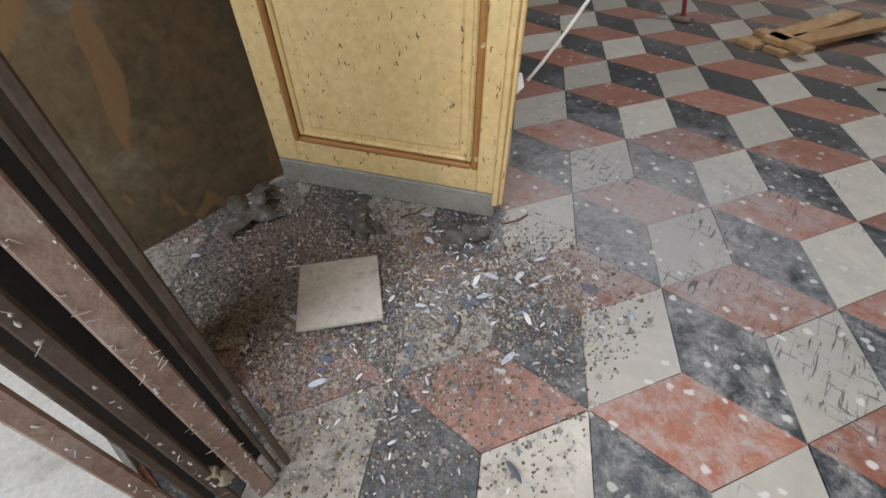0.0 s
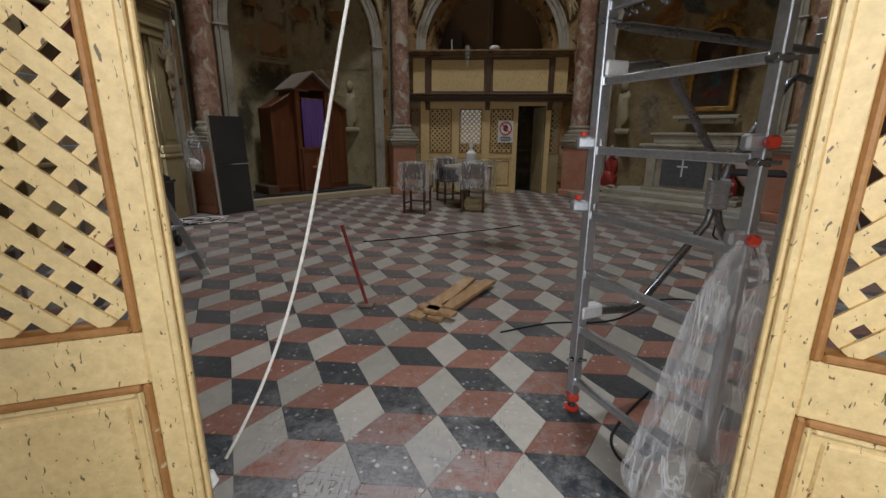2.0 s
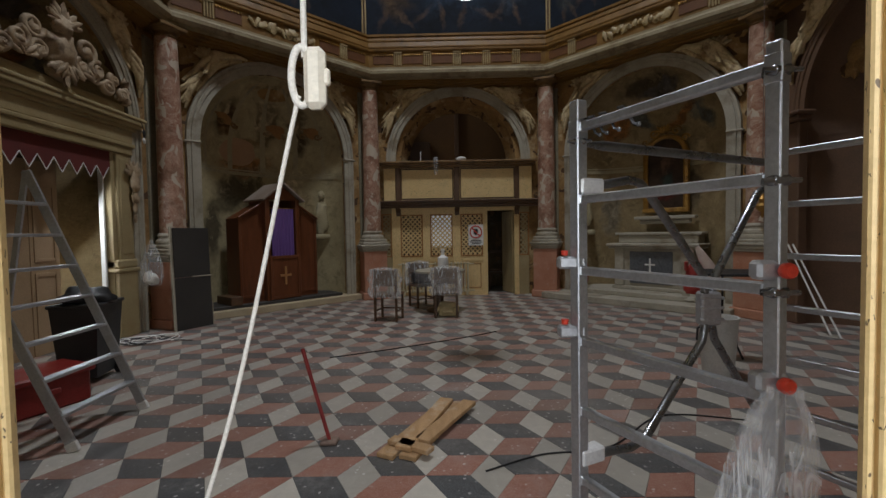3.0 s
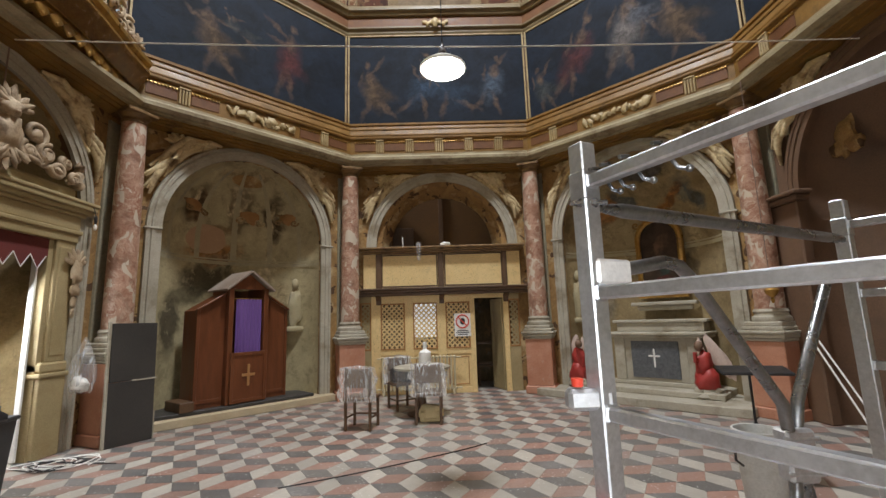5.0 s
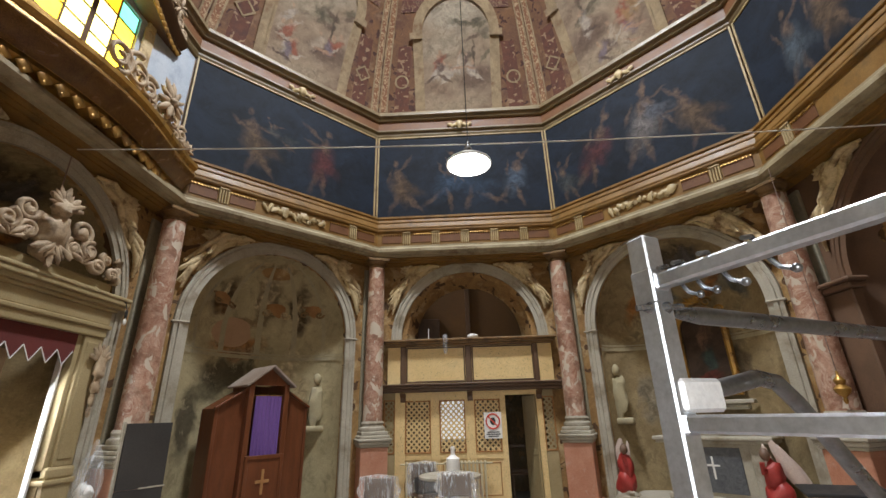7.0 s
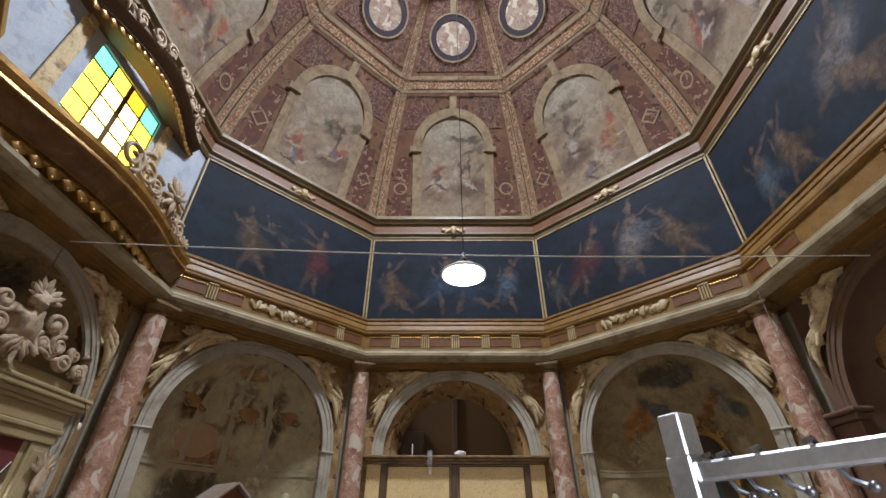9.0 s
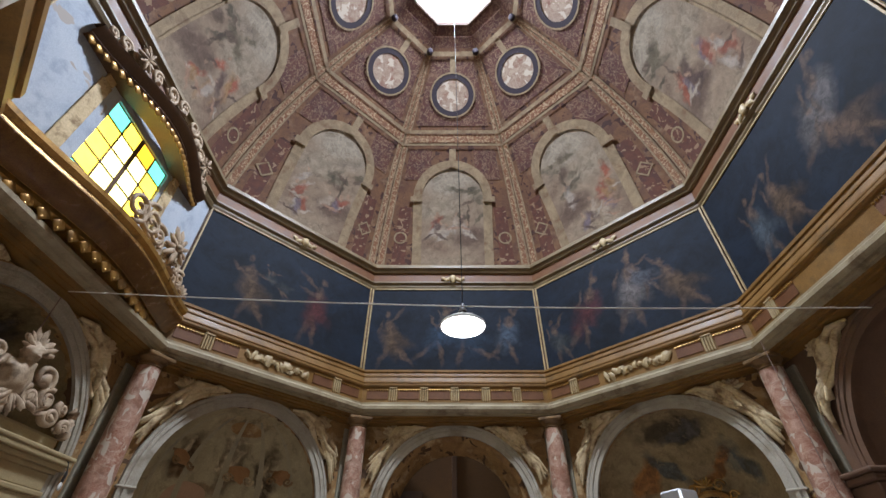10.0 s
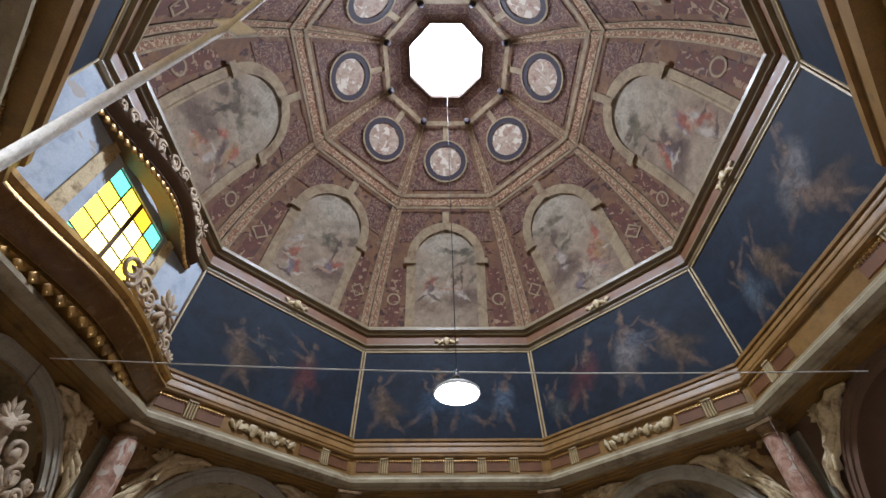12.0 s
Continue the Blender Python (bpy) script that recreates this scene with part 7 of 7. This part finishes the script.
b.lathe([(0.0, 0.76), (0.47, 0.76), (0.49, 0.775), (0.49, 0.80), (0.47, 0.81), (0.0, 0.81)], 40, cap=False)
part("tabletop", b, M_STONE, tb, smooth=40)
b = MB()
b.lathe([(0.26, 0.0), (0.27, 0.03), (0.10, 0.08), (0.06, 0.2), (0.06, 0.7), (0.12, 0.76)], 20)
part("pedestal", b, M_BROWNWOOD, tb, smooth=40)
b = MB()
b.grid(lambda u, v: ((0.485 + (1 - v) * 0.02 * math.sin(40 * u)) * math.cos(6.2832 * u), (0.485 + (1 - v) * 0.02 * math.sin(40 * u)) * math.sin(6.2832 * u), 0.50 + 0.30 * v - 0.08 * noise.noise(Vector((math.cos(6.28 * u) * 2, math.sin(6.28 * u) * 2, 0))) * (1 - v)), 64, 5, wrap=True)
part("film", b, M_FILM, tb, smooth=70)
b = MB()
b.lathe([(0.10, 0), (0.105, 0.01), (0.10, 0.24), (0.06, 0.27), (0.035, 0.29), (0.032, 0.36), (0.04, 0.38), (0.03, 0.41)], 20)
tagged(part("white_bottle", b, M_WHITEP, None, "white plastic bottle standing on the table", 40, pose(0.78, 9.15, 0.812)), category="bottle")
b = MB()
b.blob((0, 0, 0.12), (0.20, 0.16, 0.13), (0, 0, 0), 0.4, 3, 16)
b.box((-0.17, -0.14, 0), (0.17, 0.14, 0.16), 0.02)
tagged(part("cardboard_box", b, mat("pale_yellow_card", (0.62, 0.50, 0.26), (0.70, 0.58, 0.34), 5, 0.8), None, "pale yellow packed box under the wrapped chair", 40, pose(0.86, 8.92, 0)), category="box")
b = MB()
b.box((-0.2, -0.12, 0), (0.2, 0.12, 0.22), 0.03)
tagged(part("equipment_case", b, M_BLACKP, None, "dark case resting on a chair seat by the table", None, pose(0.32, 9.90, 0.49, 0, 0, 20)), category="case")

# planks
rr = random.Random(3)
for x, y, a, L_, w_, z in ((0.62, 4.18, 65, 0.90, 0.13, 0.0), (0.78, 4.21, 67, 1.0, 0.13, 0.0), (0.70, 4.24, 71, 0.92, 0.12, 0.036), (0.86, 4.26, 62, 0.8, 0.12, 0.036), (0.60, 3.86, 150, 0.34, 0.09, 0.036)):
    b = MB()
    b.box((-L_ / 2, -w_ / 2, 0.001), (L_ / 2, w_ / 2, 0.035), 0.005)
    tagged(part("plank", b, M_WOOD, None, "short raw wooden plank lying in a loose stack", None, pose(x, y, z, 0, 0, a + 0)), category="plank", group="planks on the floor")

# red rod
rod = thing("survey_rod", pose(-0.006, 4.01, 0), "thin red rod leaning on a small base", "rod")
b = MB()
b.tube([(0, 0, 0.02), (-0.18, 0.0, 0.70)], 0.014, 10)
part("rod", b, mat("dark_red_paint", (0.22, 0.02, 0.02), (0.30, 0.04, 0.035), 12, 0.5), rod, smooth=40)
b = MB()
b.box((-0.06, -0.05, 0), (0.06, 0.05, 0.03), 0.008)
part("base", b, M_RUST, rod)

# step ladder
lad = thing("step_ladder", pose(0, 0, 0), "aluminium step ladder standing open", "ladder")
F1, F2 = Vector((-1.84, 4.68, 0)), Vector((-1.82, 3.93, 0))
dl = Vector((-0.37, -0.09, 1.0))
for f in (F1, F2):
    b = MB()
    b.bar(f, f + dl * 2.1, 0.025, 0.07, 0.004)
    part("rail", b, M_ALU, lad)
    b = MB()
    b.bar(f - dl * 0.0, f + dl * 0.07, 0.034, 0.08, 0.006)
    part("foot", b, M_WHITEP, lad)
    top = f + dl * 2.1
    g = f + Vector((-1.15, -0.15, 0)) + (Vector((0, -0.05, 0)) if f is F1 else Vector((0, 0.08, 0)))
    b = MB()
    b.bar(g, top, 0.022, 0.05, 0.004)
    part("back_rail", b, M_ALU, lad)
for i in range(1, 8):
    z = 0.26 * i
    b = MB()
    p, q_ = F1 + dl * z, F2 + dl * z
    b.bar(p, q_, 0.08, 0.025, 0.004)
    part("step", b, M_ALU, lad)
b = MB()
b.bar(F1 + Vector((-1.05, -0.18, 0.3)), F2 + Vector((-1.05, -0.06, 0.3)), 0.03, 0.03, 0.004)
part("back_bar", b, M_ALU, lad)

# bins and crate
bn = thing("rubbish_bin", pose(-3.05, 5.55, 0, 0, 0, 12) @ Matrix.Diagonal((0.86, 0.86, 0.95, 1)), "dark grey wheeled bin with a black bag liner", "bin")
b = MB()
b.add([(-0.20, -0.24, 0.06), (0.20, -0.24, 0.06), (0.20, 0.24, 0.06), (-0.20, 0.24, 0.06), (-0.26, -0.29, 0.88), (0.26, -0.29, 0.88), (0.26, 0.29, 0.88), (-0.26, 0.29, 0.88)], [(3, 2, 1, 0), (0, 1, 5, 4), (1, 2, 6, 5), (2, 3, 7, 6), (3, 0, 4, 7)])
b.box((-0.28, -0.31, 0.85), (0.28, 0.31, 0.89), 0.01)
part("body", b, mat("dark_grey_plastic", (0.022, 0.024, 0.027), (0.04, 0.042, 0.045), 5, 0.5), bn)
b = MB()
b.blob((0, 0, 0.92), (0.28, 0.31, 0.14), (0, 0, 0), 0.5, 8, 20)
part("bag_liner", b, M_BLACKP, bn, "crumpled black bag", 60)
for s in (-1, 1):
    b = MB()
    b.tube([(s * 0.20, 0.22, 0.08), (s * 0.25, 0.22, 0.08)], 0.08, 16)
    part("wheel", b, M_BLACKP, bn, smooth=40)
b = MB()
b.box((-0.3, -0.22, 0), (0.3, 0.22, 0.32), 0.02)
b.box((-0.33, -0.25, 0.28), (0.33, 0.25, 0.34), 0.015)
b.box((-0.05, -0.235, 0.14), (0.05, -0.21, 0.2), 0.01)
tagged(part("toolbox", b, mat("dark_red_crate", (0.20, 0.015, 0.012), (0.28, 0.03, 0.025), 5, 0.45), None, "dark red plastic crate beside the ladder", None, pose(-2.85, 4.75, 0, 0, 0, 70)), category="crate")
st = thing("music_stand", pose(4.15, 6.1, 0, 0, 0, -20), "black folding stand with a flat top", "stand")
b = MB()
b.box((-0.30, -0.14, 1.0), (0.30, 0.14, 1.03), 0.008, 0, pose(0, 0, 0, 8, 0, 0))
part("top", b, M_BLACKP, st)
for x, y in ((-0.18, -0.15), (0.18, -0.15), (0.0, 0.2)):
    b = MB()
    b.tube([(x, y, 0), (0, 0, 0.5), (0, 0, 1.0)], 0.012, 8)
    part("leg", b, M_BLACKP, st)
for i in range(2):
    b = MB()
    b.tube([(6.15, 6.75 + 0.16 * i, 0.01), (6.25, 7.72 + 0.10 * i, 1.25)], 0.012, 8)
    tagged(part("white_pole", b, M_WHITEP, None, "thin white pole leaning in the dark side arch", 40), category="pole", group="poles in the side arch")
bk = thing("waste_bin", pose(3.67, 5.40, 0), "tall pale grey plastic bin with a dark carrying loop", "bin")
b = MB()
b.lathe([(0.14, 0.0), (0.145, 0.01), (0.18, 0.58), (0.192, 0.585), (0.192, 0.61), (0.175, 0.61), (0.168, 0.56), (0.135, 0.03)], 28)
part("body", b, mat("pale_grey_plastic", (0.50, 0.50, 0.48), (0.60, 0.60, 0.57), 5, 0.5, bump=0.05, stain=((0.36, 0.34, 0.30), 5, 0.55, 0.6)), bk, smooth=40)
b = MB()
b.tube([(-0.18, -0.05, 0.56), (-0.26, -0.08, 0.50), (-0.27, -0.09, 0.40), (-0.19, -0.05, 0.34)], 0.010, 8)
part("handle", b, M_BLACKP, bk, "dark loop handle", 50)

# boards leaning on the north-west column
bd = thing("panel_board", pose(-3.53, 7.83, 0, -2, 0, 62), "two dark grey boards leaning on the column", "board")
for z0, z1, x0 in ((0.0, 0.86, 0.0), (0.865, 1.68, 0.015)):
    b = MB()
    b.box((x0, -0.012, z0), (0.62, 0.012, z1), 0.003)
    part("board", b, M_BOARD, bd)
b = MB()
b.box((-0.035, -0.02, 0.0), (0.0, 0.02, 1.70), 0.004)
b.box((0.62, -0.016, 0.0), (0.64, 0.016, 0.4), 0.004)
b.box((0.3, -0.02, 0.855), (0.64, -0.008, 0.875), 0.003)
part("edge_strip", b, M_STONE, bd, "pale edge batten")
hb = thing("plastic_bag", pose(-3.86, 7.78, 0.75), "small clear plastic bag with paper hanging by the column", "bag")
b = MB()
b.grid(lambda u, v: ((0.14 * math.sin(math.pi * min(1, 0.25 + v * 0.75)) + 0.01) * (1 + 0.25 * math.sin(14 * u)) * math.cos(6.2832 * u), 0.10 * math.sin(math.pi * min(1, 0.25 + v * 0.75)) * math.sin(6.2832 * u), 0.75 * v), 40, 12, wrap=True)
part("film", b, M_FILM, hb, smooth=70)
b = MB()
b.blob((0, -0.02, 0.12), (0.12, 0.07, 0.10), (0.2, 0.3, 0), 0.5, 3, 14)
part("paper", b, M_WHITEP, hb, "crumpled white paper", 50)


def cable(name, pts, r, mt, label, n=10):
    """A cable laid through points with rounded turns."""
    V = [Vector(p) for p in pts]
    out = []
    for i in range(len(V) - 1):
        p0, p1, p2, p3 = V[max(i - 1, 0)], V[i], V[i + 1], V[min(i + 2, len(V) - 1)]
        for j in range(n):
            s = j / n
            out.append(0.5 * (2 * p1 + (p2 - p0) * s + (2 * p0 - 5 * p1 + 4 * p2 - p3) * s * s + (3 * p1 - p0 - 3 * p2 + p3) * s**3))
    out.append(V[-1])
    b = MB()
    b.tube(out, r, 8)
    tagged(part(name, b, mt, None, label, 50), category="cable", group="cables on the floor")


cable("cable", [(1.34, 1.45, 0.008), (1.37, 1.58, 0.03), (1.48, 1.75, 0.05), (1.62, 1.86, 0.03), (1.78, 1.92, 0.01), (1.85, 2.1, 0.008), (1.62, 2.25, 0.008), (1.58, 2.5, 0.008), (1.9, 2.9, 0.008)], 0.007, M_BLACKP, "black electric cable curving over the floor")
cable("cable", [(1.1, 3.6, 0.008), (1.5, 3.8, 0.008), (2.0, 3.9, 0.008), (2.6, 4.4, 0.008), (3.2, 4.3, 0.008)], 0.006, M_BLACKP, "black cable lying by the planks")
cable("cable", [(-0.6, 6.2, 0.006), (0.2, 6.6, 0.006), (1.2, 7.2, 0.006), (1.6, 7.5, 0.006)], 0.006, M_BLACKP, "thin dark cable across the paving")
rr = random.Random(12)
for c in range(4):
    a0 = rr.uniform(0, 6)
    pts = [(-3.75 + 0.1 * c + rr.uniform(0.15, 0.42) * math.cos(a0 + i * 1.1), 7.15 + rr.uniform(0.12, 0.32) * math.sin(a0 + i * 1.1), 0.008 + 0.006 * c + 0.05 * rr.random()) for i in range(12)]
    cable("cable", pts + [(-2.9 - 0.2 * c, 7.2 + 0.1 * c, 0.008)], 0.006, M_WHITEP if c % 2 else M_BLACKP, "tangled cables heaped by the portal", 6)

# ---- rubbish at the entrance ----
lt = MB()
lt.box((-0.118, -0.118, 0), (0.118, 0.118, 0.016), 0.003)
tagged(part("loose_tile", lt, M_LOOSE, None, "loose pale square tile lying on the rubbish", None, pose(0.0, 1.0, 0.012, 1.5, -1, 49)), category="tile")
rr = random.Random(9)


def dirty(n_):
    """Where the rubbish lies: thickest by the left leaf and the porch corner."""
    while True:
        x, y = (rr.gauss(0.06, 0.33), rr.gauss(1.03, 0.28)) if rr.random() < 0.78 else (rr.gauss(0.40, 0.14), rr.gauss(1.36, 0.13))
        leafy = 1.262 + (x + 0.60) * 0.433 - 0.02
        if -0.62 < x < 0.75 and 0.55 < y < 1.7 and (y < leafy or x > 0.16) and abs(x) + abs(y - 1.0) > 0.165:
            return x, y


grit = MB()
for i in range(13000):
    x, y = dirty(0)
    s = rr.uniform(0.0018, 0.0062) * (1 if rr.random() < 0.92 else 1.9)
    m = pose(x, y, s * 0.4, rr.uniform(0, 360), rr.uniform(0, 360), rr.uniform(0, 360))
    grit.add([(s, 0, 0), (-s * 0.8, s * 0.3, 0), (0, s * 0.9, s * 0.2), (0, -s * 0.8, 0.1 * s), (0.1 * s, 0, s * 0.7), (0, 0.1 * s, -s * 0.7)], [(0, 2, 4), (2, 1, 4), (1, 3, 4), (3, 0, 4), (2, 0, 5), (1, 2, 5), (3, 1, 5), (0, 3, 5)], i % 3, m)
tagged(part("rubble_grit", grit, [mat("pale_crumbs", (0.34, 0.29, 0.23), (0.50, 0.45, 0.38), 30, 0.9), mat("brown_crumbs", (0.10, 0.07, 0.045), (0.21, 0.15, 0.10), 30, 0.9), mat("grey_crumbs", (0.14, 0.14, 0.145), (0.30, 0.30, 0.31), 30, 0.9)], None, "crumbled plaster and droppings on the paving"), category="rubble", kind="stuff")
fth = MB()


def feather(m, L_, mi, bend=0.3):
    n = 6
    vs, fs = [], []
    for i in range(n + 1):
        s = i / n
        w = L_ * 0.16 * math.sin(math.pi * min(1, 0.08 + s * 0.95)) ** 0.7
        z = bend * L_ * (s - s * s)
        vs += [(s * L_, -w, z - 0.2 * w), (s * L_, 0, z + 0.15 * w), (s * L_, w, z - 0.2 * w)]
    for i in range(n):
        for j in (0, 1):
            fs.append((i * 3 + j, i * 3 + j + 1, i * 3 + 4 + j, i * 3 + 3 + j))
    fth.add(vs, fs, mi, m)


for i in range(800):
    if i < 330:
        cx_, cy_ = rr.choice(((0.13, 1.38), (-0.22, 1.28), (-0.52, 1.05), (0.30, 1.20), (0.13, 1.38)))
        x, y = rr.gauss(cx_, 0.06), rr.gauss(cy_, 0.05)
        z = rr.uniform(0.004, 0.05)
    else:
        x, y = dirty(0)
        z = rr.uniform(0.003, 0.012)
    feather(pose(x, y, z, rr.uniform(-25, 25), rr.uniform(-20, 15), rr.uniform(0, 360)), rr.uniform(0.008, 0.024) if i % 14 else rr.uniform(0.03, 0.06), rr.choice((0, 0, 1, 1, 1, 2)))
tagged(part("loose_feathers", fth, [mat("pale_grey_feather", (0.40, 0.43, 0.50), (0.58, 0.60, 0.66), 20, 0.8), mat("slate_feather", (0.08, 0.09, 0.12), (0.16, 0.17, 0.21), 20, 0.8), mat("white_feather", (0.62, 0.61, 0.60), (0.72, 0.71, 0.70), 20, 0.8)], None, "scattered grey and white feathers among the rubbish", 50), category="feathers", kind="stuff")
# plain heaps take the place of bird remains among the feathers
for cx_, cy_, sx, sy, sz, seed in ((0.15, 1.40, 0.075, 0.05, 0.045, 3), (-0.22, 1.27, 0.12, 0.04, 0.025, 5), (-0.52, 1.05, 0.07, 0.10, 0.05, 8)):
    b = MB()
    b.blob((0, 0, sz * 0.35), (sx, sy, sz), (0, 0, rr.uniform(0, 3)), 1.2, seed, 22)
    tagged(part("litter_pile", b, mat("dusty_litter", (0.045, 0.04, 0.036), (0.20, 0.18, 0.16), 30, 0.95, bump=0.9, bscale=140, stain=((0.36, 0.38, 0.44), 30, 0.58, 0.8)), None, "small heap of dust and rubbish in place of bird remains", 60, pose(cx_, cy_, 0.0)), category="rubbish", group="heaps of rubbish")
for i in range(5):
    b = MB()
    a = rr.uniform(0, 3)
    b.tube([(0, 0, 0.004), (0.05 * math.cos(a), 0.05 * math.sin(a), 0.012), (0.10 * math.cos(a + 0.3), 0.10 * math.sin(a + 0.3), 0.006)], 0.003, 6)
    x, y = dirty(0)
    tagged(part("twig", b, M_BROWNWOOD, None, "short dry twig lying in the rubbish", 40, pose(x, y, 0)), category="twig", group="twigs in the rubbish")

# ---- paving, last ----
SP = 0.486
SX = SP * math.sqrt(3) / 2


def tile_mesh(name, quad, material):
    """A thin slab of the given outline, its upper edge slightly eased."""
    c = Vector((sum(p[0] for p in quad) / 4, sum(p[1] for p in quad) / 4))
    b = MB()
    vs = []
    for k, z in ((0.994, -0.011), (0.994, -0.0016), (0.982, 0.0)):
        vs += [((p[0] - c.x) * k, (p[1] - c.y) * k, z) for p in quad]
    fs = [(8, 9, 10, 11)] + [(j * 4 + i, j * 4 + (i + 1) % 4, j * 4 + 4 + (i + 1) % 4, j * 4 + 4 + i) for j in (0, 1) for i in range(4)]
    b.add(vs, fs)
    return b, c, material


h = SP / 2
e1, e2 = SP / math.sqrt(3), SP / (2 * math.sqrt(3))
KINDS = [tile_mesh("paving_tile", [(0, 0), (-e2, -h), (0, -SP), (e2, -h)], M_WHITE),
         tile_mesh("paving_tile", [(0, 0), (e2, -h), (e1 + e2, -h), (e1, 0)], M_BLACK),
         tile_mesh("paving_tile", [(0, 0), (e1, 0), (e1 + e2, h), (e2, h)], M_RED)]
spots = []
for i in range(-16, 17):
    for j in range(-34, 35):
        lx, ly = 0.72 + i * SX, 2.60 - i * h + j * SP
        for kd, (b, c, mm) in enumerate(KINDS):
            x, y = lx + c.x, ly + c.y
            dx, dy = x - CX, y - CY
            inside = max(abs(dx), abs(dy), (abs(dx) + abs(dy)) * 0.7071) < 5.95
            if inside or (-1.3 < x < 3.4 and -1.2 < y < 1.3):
                spots.append(((x - 0.75) ** 2 + (y - 1.9) ** 2, x, y, kd))
spots.sort()
shared = [b.mesh("paving_tile", mm) for b, c, mm in KINDS]
rest = MB()
rng = random.Random(4)
for n, (d, x, y, kd) in enumerate(spots):
    m = pose(x, y, rng.uniform(-0.0012, 0.0012), rng.gauss(0, 0.12), rng.gauss(0, 0.12), rng.gauss(0, 0.15))
    if n < 300:
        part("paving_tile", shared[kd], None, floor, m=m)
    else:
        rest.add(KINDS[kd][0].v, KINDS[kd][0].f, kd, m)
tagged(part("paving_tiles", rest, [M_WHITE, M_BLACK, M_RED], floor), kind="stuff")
